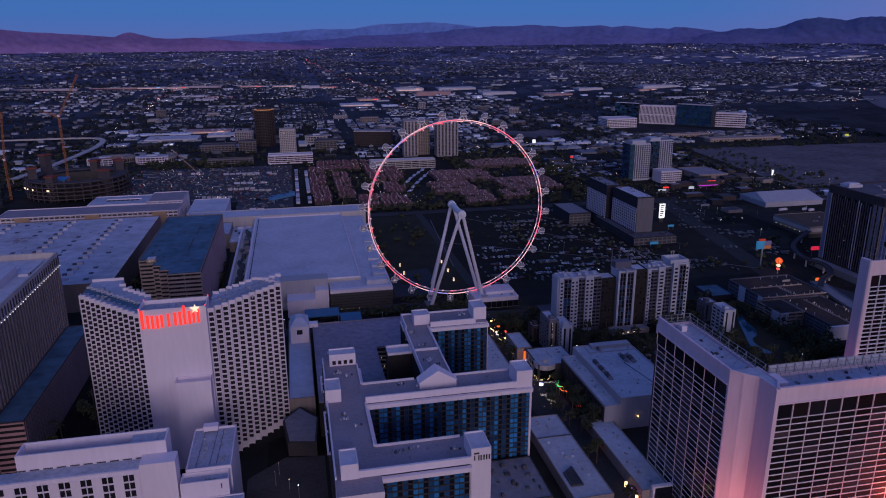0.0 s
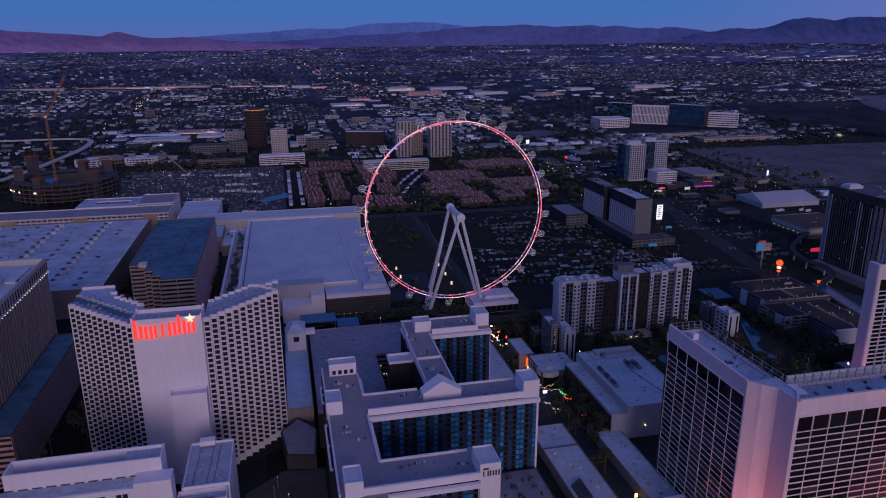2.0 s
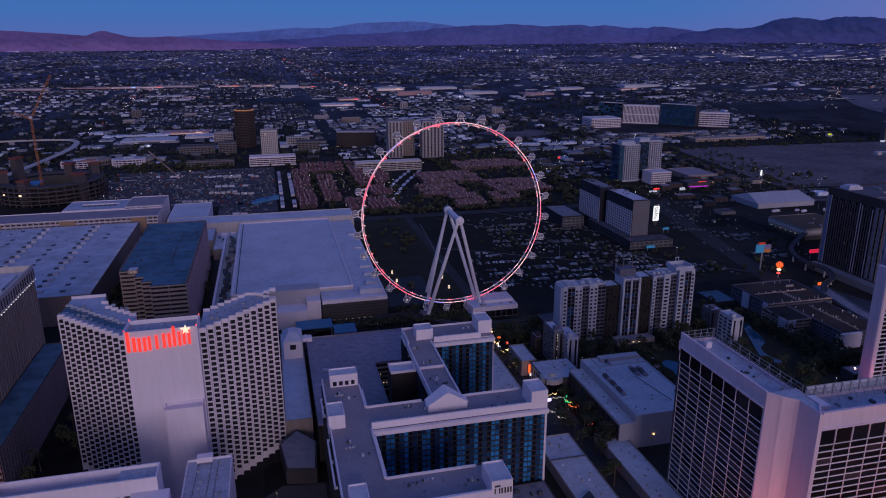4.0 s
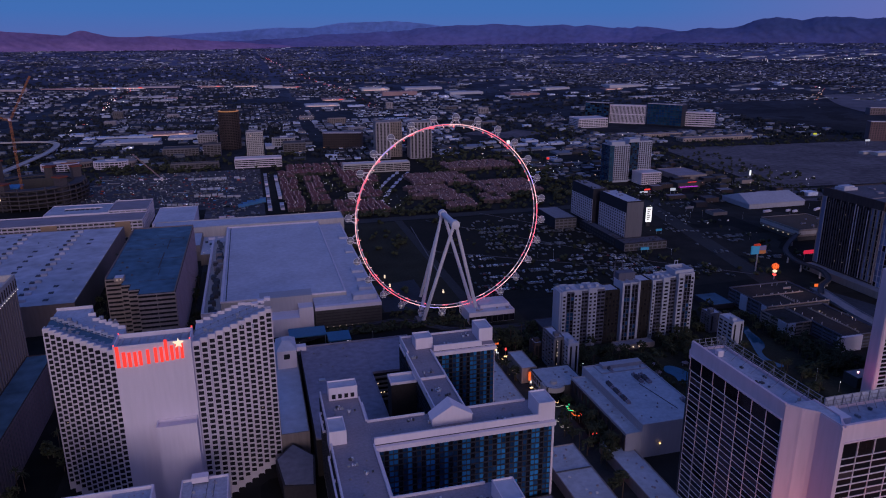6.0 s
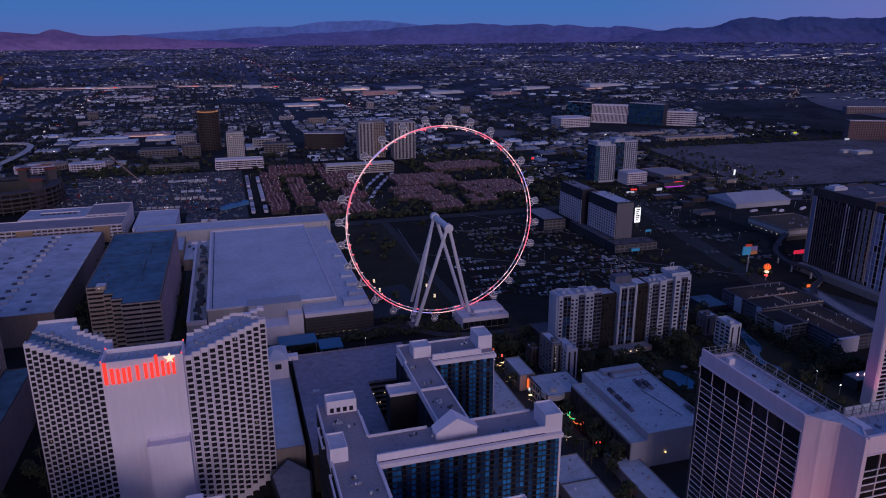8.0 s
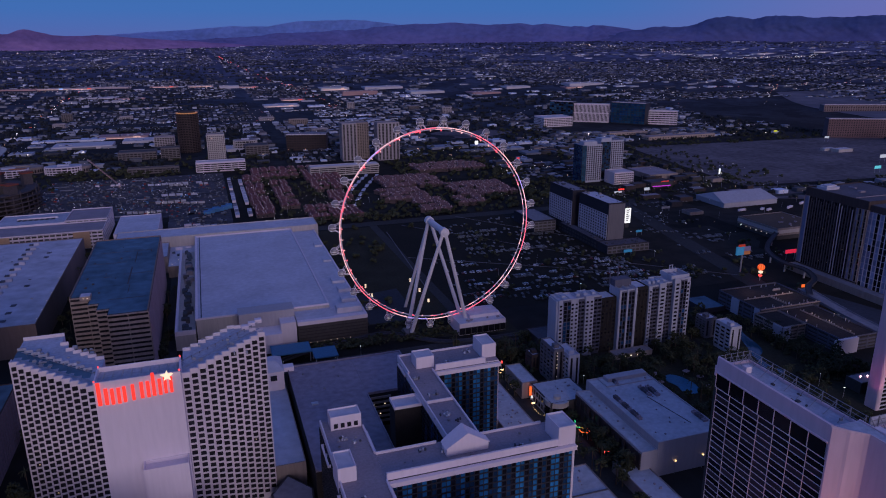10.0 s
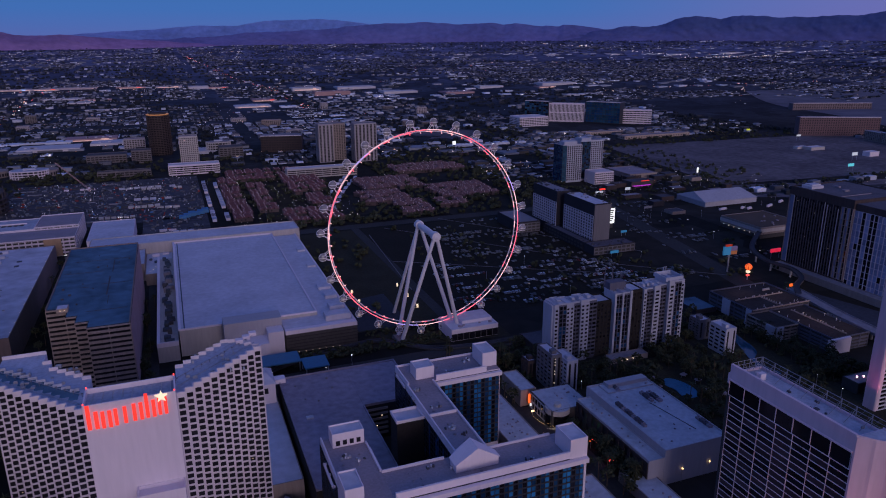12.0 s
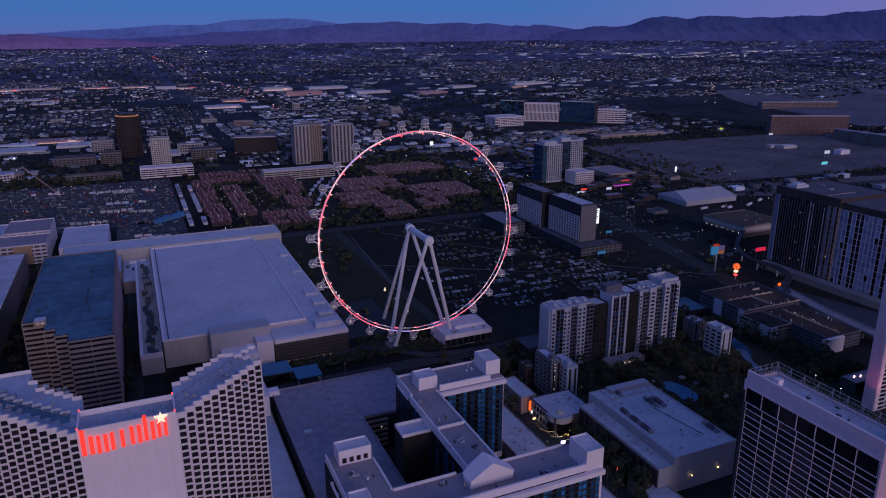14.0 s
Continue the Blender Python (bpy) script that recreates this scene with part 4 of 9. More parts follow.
# ---- halls and blocks behind the front row ----
def big_hall():
    th = thing("exhibition_hall", "large exhibition hall with pale lavender membrane roof", "hall", -130, 140)
    w = M()
    w.box(-187, -84, 26, 276, -0.5, 20.5)
    w.box(-84, -58, 5, 276, -0.5, 17.5)
    part("wall", w, CREAM, th)
    r = M()
    r.box(-186, -85, 27, 275, 20.504, 20.65)
    part("roof", r, ROOFW, th)
    r = M()
    r.box(-83.9, -58.5, 5.5, 275, 17.504, 17.65)
    part("low_roof", r, ROOFW, th)
    for e0 in ((-187.6, -185.6, 26, 276), (-185.6, -84, 274.4, 276), (-85.2, -84, 26, 274.4), (-185.6, -85.2, 26, 27)):
        e = M()
        e.box(*e0, 20.5, 21.9)
        part("roof_edge", e, STUCCO2, th)
    for e0 in ((-59.2, -58, 5, 276), (-84, -59.2, 5, 6)):
        e = M()
        e.box(*e0, 17.5, 18.7)
        part("low_edge", e, STUCCO2, th)
    n = M()
    n.box(-203, -188, 20, 250, -0.5, 12)
    part("side_wing", n, CREAM, th)
    rngp = random.Random(19)
    led = M()
    led.box(-203, -200.8, 20, 250, 12, 15.5)
    led.box(-200.8, -188, 20, 21.5, 12, 15.5)
    part("side_ledge", led, STUCCO2, th, "pale ledge wall of the side wing")
    for k in range(34):
        y = 24 + k * 6.6
        x = rngp.uniform(-199.5, -195)
        u = M()
        w, d, h = rngp.uniform(3, 6.5), rngp.uniform(3, 5.6), rngp.uniform(1.2, 4.2)
        u.box(x, min(x + w, -188.4), y, y + d, 12, 12 + h)
        u.box(x + 0.5, min(x + w, -188.4) - 0.5, y + 0.5, y + d - 0.5, 12 + h, 12.5 + h)
        part("side_plant", u, rngp.choice((VENTD0, ROOFDK, ROOFD, VENTD0)), th, "dark rooftop plant block")
    # dark strip drawn as the shadow line along the roof's inner edge
    shade_strip = M()
    shade_strip.box(-183.6, -182.7, 27.2, 274, 20.66, 20.8)
    part("roof_gutter", shade_strip, VENTD0, th, "dark strip drawn as a shadow line")
    lw = M()
    lw.box(-214, -188.2, 205, 277, -0.5, 11.6)
    part("yard_block", lw, CREAM2, th)
    lw = M()
    lw.box(-213.5, -203.2, 205.5, 276.5, 11.604, 11.7)
    lw.box(-203.2, -188.6, 250.4, 276.5, 11.604, 11.7)
    part("yard_roof", lw, ROOFW, th)
    for x, y, w, d, h in ((-208, 262, 7, 4, 2.6), (-211, 250, 3, 3, 1.6), (-206, 240, 2.4, 5, 1.2), (-198, 268, 6, 3, 1.4)):
        lw = M()
        lw.box(x, x + w, y, y + d, 11.7, 11.7 + h)
        part("yard_plant", lw, STUCCO2 if w > 5 else VENTD0, th)
    for x, y in ((-207, 214), (-204.4, 222), (-210, 208)):
        lw = M()
        lw.ball((x, y, 13), 0.3, 6, 4)
        part("yard_lamp", lw, GOLD2, th, "small yard lamp")
    f = M()
    f.box(-156, -114, 10, 25.5, -0.5, 27)
    part("portal", f, SHOPW, th, "pale angular entrance portal")
    f = M()
    f.box(-126, -114.5, -3, 9.8, -0.5, 21)
    part("portal_fin", f, STUCCO, th, "pale entrance fin wall")
    f = M()
    f.box(-150, -126, -8, 9.8, -0.5, 15)
    part("porch", f, STUCCO2, th)
    d = M()
    d.box(-113, -58, 1.0, 4.9, -0.5, 15.5)
    part("dark_front", d, DARKW, th, "dark glazed front")
    for k in range(5):
        s = M()
        s.box(-112, -58.5, 0.6, 0.98, 2 + 2.6 * k, 2.5 + 2.6 * k)
        part("louvre", s, BROWND0, th)
    for k in range(9):
        s = M()
        s.ball((-104 + 5.2 * k, -0.6, 1.2), 0.28, 5, 4)
        part("front_lamp", s, GOLD2, th, "small path lamp")
    s = M()
    s.box(-113, -84.2, 5.2, 25.8, -0.5, 18.2)
    part("front_wing", s, SHOPW, th)
    s = M()
    s.box(-113, -84.2, 5.2, 25.8, 18.204, 18.35)
    part("front_roof", s, ROOFW, th)
    s = M()
    s.box(-113, -58, 0.5, 5, 15.6, 18.7)
    part("front_fascia", s, STUCCO2, th)
    for k, (y, x0, h) in enumerate(((12, -80, 4.2), (34, -72, 3.0), (60, -70, 2.6), (84, -71, 2.2), (150, -68, 1.6), (205, -68, 1.8))):
        u = M()
        u.box(x0, -60, y, y + 11, 17.7, 17.7 + h)
        part("edge_plant", u, ROOFW, th, "stepped pale roof plant")
    hall("exhibition_hall", "low pale link roof behind the office block", "hall", -268, -214.2, 222, 277, 17, CREAM2, ROOFW, 0.6)
    hall("exhibition_hall", "long back hall with pale roof strip", "hall", -268, -53, 277.2, 314, 22.5, CREAM, ROOFW, 1.0)
    return th


big_hall()


def ribbed_office():
    th = thing("office_block", "brown ribbed office block with stained blue-grey roof", "office", -240, 70)
    w = M()
    w.prism([(-270, 21), (-256, 21), (-256, 3), (-249, 3), (-249, -10), (-241, -10), (-241, -22), (-215, -22), (-215, 176), (-270, 176)], -0.5, 51)
    part("wall", w, BROWND0, th)
    r = M()
    r.prism([(-269.5, 21.5), (-255.5, 21.5), (-255.5, 3.5), (-248.5, 3.5), (-248.5, -9.5), (-240.5, -9.5), (-240.5, -21.5), (-215.5, -21.5), (-215.5, 175.5), (-269.5, 175.5)], 51.004, 51.2)
    part("roof", r, ROOFB, th, "stained blue-grey roof")
    e = M()
    e.box(-215.8, -215, -22, 176, 51, 52)
    e.box(-270, -269.2, 21, 176, 51, 52)
    e.box(-269.2, -215.8, 175.2, 176, 51, 52)
    part("parapet", e, BROWNW, th)
    for (x0, x1, y) in ((-270, -256, 21), (-256, -249, 3), (-249, -241, -10), (-241, -215, -22)):
        for j in range(15):
            z = 2.5 + 3.45 * j
            q = M()
            q.box(x0, x1, y - 0.9, y, max(2.5, z - 0.87), min(50.8, z + 0.87))
            part("floor_band", q, CREAM3, th)
            if j < 14:
                q = M()
                q.box(x0 + 0.1, x1 - 0.1, y - 0.12, y - 0.02, z + 0.87, z + 2.58)
                part("window_strip", q, DARKWIN, th)
        q = M()
        for x in (x0, (x0 + x1) / 2 - 0.25, x1 - 0.5) if x1 - x0 > 20 else (x0, x1 - 0.5):
            q.box(x, x + 0.5, y - 0.96, y - 0.9, 2.5, 50.8)
        part("pier", q, CREAM3, th)
    # rust panels, their pink raised in the colour for sunset glow on this side
    for j in range(14):
        s = M()
        z = 3 + j * 3.4
        s.box(-214.99, -214.7, -22, 176, z, z + 2.6)
        part("side_panel", s, BROWNP, th)
    h = M()
    h.box(-262, -255, 12, 20, 51.2, 54)
    hh = part("roof_hut", h, CREAM3, th)
    h = M()
    h.box(-261.6, -255.4, 12.4, 19.6, 54.004, 54.2)
    part("hut_roof", h, ROOFW, hh)
    for x in (-259.6, -257.0):
        h = M()
        h.ball((x, 11.7, 52.8), 0.28, 6, 4)
        part("hut_lamp", h, GOLD2, hh, "small warm wall lamp")
    for x0, x1, y0, y1 in ((-232.2, -231.4, 96, 128), (-233.4, -232.4, 40, 84), (-231.5, -231.1, 20, 40), (-252, -246, 62, 62.6), (-266, -238, 100, 100.3), (-238, -217, 66, 66.3), (-262, -219, 132, 132.3), (-244, -218, 8, 8.3)):
        h = M()
        h.box(x0, x1, y0, y1, 51.2, 51.45)
        part("roof_seam", h, ROOFDK, th, "dark roof seam")
    roof_units(th, -266, -218, 10, 155, 51.2, 12, 71, (0.5, 1.8), ROOFDK)
    return th


ribbed_office()


def grid_hall():
    th = hall("exhibition_hall", "pale flat hall roof dotted with rows of vents", "hall", -480, -300, 46, 296, 25, BROWNW, ROOFST, 0.8)
    rng = random.Random(2)
    for x, kind in ((-344, 2), (-395, 2), (-459, 2), (-368, 1), (-416, 1), (-440, 1), (-322, 1)):
        for j in range(14):
            y = 60 + j * 17.2 + rng.uniform(-1.5, 1.5)
            if kind == 1 and rng.random() < 0.4:
                continue
            # dark vent box; in the double rows it stands for the unit's shadow
            u = M()
            u.box(x - 4.6, x - 0.6, y - 2.4, y + 2.2, 25.1, 26.0 if kind == 2 else 25.5)
            part("roof_vent", u, VENTD, th)
            if kind == 2:
                u = M()
                u.box(x - 0.4, x + 4.6, y - 1.8, y + 2.4, 25.1, 27.2)
                u.box(x, x + 4.2, y - 1.4, y + 2.0, 27.2, 27.5)
                part("rooftop_unit", u, ROOFST, th)
    for k in range(40):
        x, y = rng.uniform(-474, -306), rng.uniform(52, 290)
        u = M()
        u.box(x, x + rng.uniform(0.6, 2.2), y, y + rng.uniform(0.6, 1.6), 25.1, 25.1 + rng.uniform(0.3, 1.0))
        part("roof_fitting", u, rng.choice((VENTD, ROOFD, METAL)), th)
    for k in range(12):
        u = M()
        u.ball((-300.8, 56 + k * 20, 26.2), 0.25, 5, 4)
        part("edge_lamp", u, GOLD2, th, "small roof-edge lamp")
    u = M()
    for k in range(9):
        u.rbox(-427 + rng.uniform(-7, 7), 214 + rng.uniform(-10, 10), rng.uniform(2, 5), rng.uniform(2, 6), 25.1, 25.5, rng.uniform(0, 90))
    part("roof_patch", u, ROOFG, th, "grey patched roof membrane")
    return th


grid_hall()


def parking_structure(name, label, x0, x1, y0, y1, z1, floors, wall, bay=6.0, deckm=None):
    th = thing(name, label, "car park", (x0 + x1) / 2, (y0 + y1) / 2)
    # dark core and panes stand for the shade inside the open decks
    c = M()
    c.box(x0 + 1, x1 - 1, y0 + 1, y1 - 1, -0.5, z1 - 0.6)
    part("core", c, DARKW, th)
    top = M()
    top.box(x0, x1, y0, y1, z1 - 0.59, z1)
    part("top_deck", top, deckm or ROOFG, th)
    h = z1 / floors
    e = M()
    ring(e, x0, x1, y0, y1, z1, z1 + 1.1, 0.5)
    part("parapet", e, wall, th)
    n = max(3, int((x1 - x0) / bay))
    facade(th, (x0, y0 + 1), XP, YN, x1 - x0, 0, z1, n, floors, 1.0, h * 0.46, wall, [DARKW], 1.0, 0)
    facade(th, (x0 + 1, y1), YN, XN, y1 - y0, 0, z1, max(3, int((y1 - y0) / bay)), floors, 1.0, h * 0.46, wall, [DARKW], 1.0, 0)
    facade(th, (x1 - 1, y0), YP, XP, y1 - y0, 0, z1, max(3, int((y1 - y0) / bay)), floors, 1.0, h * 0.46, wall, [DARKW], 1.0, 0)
    return th


parking_structure("car_park", "long cream parking garage with open decks", -500, -287, 345, 392, 20, 5, STUCCO2)
parking_structure("car_park", "cream parking garage wing with open decks", -333, -287, 392.5, 454, 22.5, 6, STUCCO2)
gar = hall("car_park", "upper garage deck with a dark ramp opening", "car park", -407, -333.5, 392.5, 448, 21, STUCCO2, ROOFB2, 1.0)
# dark panels laid on the deck stand for the shaded ramp opening
for j in range(7):
    m = M()
    m.box(-388 + 6 * j, -383.4 + 6 * j, 416, 424, 21.1, 21.25)
    part("ramp_opening", m, DARKW, gar, "dark ramp opening")
m = M()
m.box(-389, -345, 424.2, 425, 21.1, 22.6)
part("ramp_wall", m, STUCCO2, gar)
hall("warehouse", "small pale flat-roofed hall", "hall", -275, -228, 330, 420, 17, STUCCO2, ROOFW, 0.8)
for x in (-478, -398, -318):
    m = M()
    m.box(x, x + 17, 343.6, 344.9, 1, 20)
    solid("stair_panel", m, TANPANEL, "tan stair tower panel on the garage", "panel")


def narrow_shed():
    th = hall("long_shed", "narrow pale shed roof beside the hotel", "shed", -149, -133, -181, -50, 14, CREAM2, ROOFW, 0.5)
    g = M()
    g.prism([(-147, -96), (-134, -96), (-134, -74), (-147, -74)], 14.1, 27)
    part("end_house", g, STUCCO2, th)
    w = M()
    w.box(-142.5, -138.5, -96.3, -95.9, 21, 24.5)
    part("window", w, DARKWIN, th)
    r = M()
    r.v += [(-147.4, -96.4, 27), (-133.6, -96.4, 27), (-133.6, -73.6, 27), (-147.4, -73.6, 27), (-143, -88, 31), (-138, -88, 31), (-138, -80, 31), (-143, -80, 31)]
    r.f += [(0, 1, 5, 4), (1, 2, 6, 5), (2, 3, 7, 6), (3, 0, 4, 7), (4, 5, 6, 7), (0, 3, 2, 1)]
    part("hip_roof", r, ROOFW, th)
    b = thing("low_building", "dark angular low building beside the tower", "building", -143, -200)
    m = M()
    m.prism([(-153, -197), (-143, -183), (-132, -198), (-134, -225), (-150, -222)], -0.5, 9)
    part("wall", m, BROWND0, b)
    m = M()
    m.prism([(-152, -197), (-143, -184), (-133, -198), (-135, -224), (-149, -221)], 9.004, 9.2)
    part("roof", m, ROOFD, b)
    return th


narrow_shed()


def grey_deck():
    th = thing("car_park", "flat mauve parking deck round a dark open court", "car park", -100, -140)
    w, r, p = M(), M(), M()
    for x0, x1, y0, y1 in ((-131, -89, -205, -84), (-88.9, -55, -136, -84)):
        w.box(x0, x1, y0, y1, -0.5, 22.4)
        r.box(x0, x1, y0, y1, 22.404, 23.1)
    for bx in ((-131, -130.3, -205, -84), (-130.3, -55, -84.7, -84), (-55.7, -55, -136, -84.7), (-89.7, -89, -205, -136.4), (-89, -55.7, -136, -135.4)):
        p.box(*bx, 23.1, 24.0)
    part("wall", w, SLABD, th)
    part("deck_roof", r, DECKR, th)
    part("parapet", p, DECKR, th)
    # open decks seen across the court; dark wall between stands for their shade
    for j in range(6):
        q = M()
        q.box(-88.6, -75, -136.9, -136.02, 3.2 + 3.2 * j, 4.4 + 3.2 * j)
        part("deck_edge", q, CREAM2, th)
    for x, z in ((-84, 8.6), (-82, 8.6), (-79, 15), (-86, 15)):
        q = M()
        q.box(x, x + 0.7, -136.5, -136.05, z, z + 0.3)
        part("deck_lamp", q, GOLD2, th, "small warm deck lamp")
    q = M()
    q.box(-133.5, -127, -90, -84.2, 23.1, 26)
    part("stair_head", q, STUCCO2, th)
    q = M()
    q.box(-123, -119, -139, -136, 23.1, 23.8)
    part("roof_patch", q, ROOFS, th)
    roof_units(th, -128, -91, -200, -88, 23.1, 7, 55, (0.6, 1.6), ROOFD)
    return th


grey_deck()


def left_hotel():
    th = thing("ribbed_hotel", "brown hotel slab with vertical ribs and a row of lamps", "hotel", -340, -120)
    w = M()
    w.box(-380, -306.5, -260, -59, -0.5, 80)
    part("wall", w, BROWND, th)
    c = M()
    ring(c, -380.6, -305.6, -260.6, -58.4, 74, 84.5, 1.2)
    part("crown", c, CREAM, th, "cream crown band")
    r = M()
    r.box(-379, -307, -259, -60, 80.004, 80.4)
    part("roof", r, ROOFW, th)
    rngl = random.Random(29)
    for k in range(26):
        x, y = rngl.uniform(-372, -310), rngl.uniform(-200, -64)
        if -346 < x < -319 and -126 < y < -94:
            continue
        u = M()
        u.box(x, x + rngl.choice((0.8, 2, 6)), y, y + rngl.choice((0.8, 3, 9)), 80.4, 80.4 + rngl.uniform(0.6, 1.8))
        part("roof_duct", u, rngl.choice((STEEL, STUCCO2, ROOFDK)), th)
    hut = M()
    hut.box(-345, -320, -125, -95, 80.4, 86)
    hut.box(-318, -312, -100, -70, 80.4, 82)
    part("roof_plant", hut, ROOFW, th)
    for i in range(46):
        y = -258 + i * 4.35
        p = M()
        p.box(-306.5, -305.4, y, y + 1.9, 0, 74)
        part("rib", p, RIBB, th)
        q = M()
        q.box(-305.5, -305.1, y + 1.9, y + 2.7, 76.2, 82)
        part("slot", q, BROWND, th)
        l = M()
        l.ball((-304.9, y + 2.2, 74.8), 0.3, 6, 4)
        part("crown_lamp", l, CROWNL, th, "small white crown lamp")
    lo = hall("hotel_wing", "lower brown hotel wing with rows of windows", "hotel", -305, -289, -205, -66, 30, BROWND, ROOFB, 0.6)
    facade(lo, (-289, -204), YP, XP, 138, 0, 30, 34, 9, 2.0, 1.6, BROWNP2, [DARKWIN], 0.3, 120)
    facade(lo, (-305, -205), XP, YN, 16, 0, 30, 1, 9, 0.4, 1.7, PINKB, [DARKWIN], 0.4, 10)


left_hotel()


def front_block():
    th = thing("podium_hotel", "pale stucco hotel block with paired square windows", "hotel", -230, -290)
    w = M()
    w.box(-262, -200.5, -287.5, -276.5, -0.5, 52)
    part("wall", w, STUCCO2, th)
    w = M()
    ring(w, -262, -200.5, -287.5, -276.5, 52, 57, 0.7)
    part("parapet", w, STUCCO2, th)
    w = M()
    w.box(-270, -211, -296, -287.6, -0.5, 49)
    part("front_wing", w, STUCCO2, th)
    w = M()
    w.box(-210.9, -196, -296, -287.6, -0.5, 51)
    part("end_wing", w, STUCCO2, th)
    r = M()
    r.box(-261.3, -201.2, -286.8, -277.2, 52.004, 52.2)
    r.box(-270, -211, -295, -287.5, 49.004, 49.1)
    part("roof", r, ROOFB2, th)
    for k in range(11):
        q = M()
        q.box(-262.4 + 5.4 * k, -258.6 + 5.4 * k, -287.75, -287.62, 49.3, 49.9)
        part("drain_slot", q, ROOFDK, th)
    q = M()
    q.box(-216, -201.3, -286.7, -277.3, 52.2, 55.6)
    part("tank_deck", q, ROOFB2, th, "raised stained roof deck")
    roof_units(th, -215, -202, -286, -278, 55.6, 5, 81, (0.4, 1.0))
    roof_units(th, -260, -220, -286.5, -277.5, 52.2, 6, 82, (0.4, 1.0))
    facade(th, (-271.5, -296), XP, YN, 60.2, 16, 47.4, 7, 8, 4.1, 0.75, STUCCO2, [DARKWIN], 0.4, 64)
    for i in range(7):
        x = -271.5 + 8.6 * (i + 0.5)
        m = M()
        m.box(x - 0.2, x + 0.2, -296.38, -296.08, 16, 47)
        part("mullion", m, STUCCO2, th)
    a = hall("podium_wing", "low wing with stained lavender roof and pipes", "hotel", -193.5, -173.5, -288.5, -252.5, 40, STUCCO2, ROOFB2, 1.2)
    roof_units(a, -191, -175, -286, -254, 40.1, 12, 77, (0.5, 1.6))
    for x in (-189.5, -183.5, -180.5):
        q = M()
        q.tube((x, -286, 40.5), (x + 1.2, -255, 40.5), 0.16, k=5)
        for k in range(6):
            q.tube((x + 0.2 * k, -284 + 5.6 * k, 40.1), (x + 0.2 * k, -284 + 5.6 * k, 41.2), 0.12, k=5)
        part("roof_pipe", q, STEELG0, a)
    q = M()
    q.box(-189, -182, -256.5, -252.6, 41.2, 43.8)
    part("roof_hut", q, STUCCO2, a)
    lw = hall("podium_wing", "lower front wing with a sunken stained roof", "hotel", -195, -174.2, -297, -288.7, 37.5, STUCCO2, ROOFB2, 2.2)
    roof_units(lw, -193, -177, -296, -290, 37.6, 5, 78, (0.5, 1.4))
    q = M()
    q.box(-177.6, -177.2, -297.25, -296.95, 35.2, 37.6)
    part("drain_slot", q, DARKWIN, lw)
    dk = hall("podium_wing", "low stained service roof before the wing", "hotel", -195.5, -168, -320, -297.2, 31, STUCCO2, ROOFB2, 0.6)
    roof_units(dk, -193, -170, -318, -299, 31.1, 9, 79, (0.5, 1.6))


front_block()


# ---- lane of low shops between the hotels ----


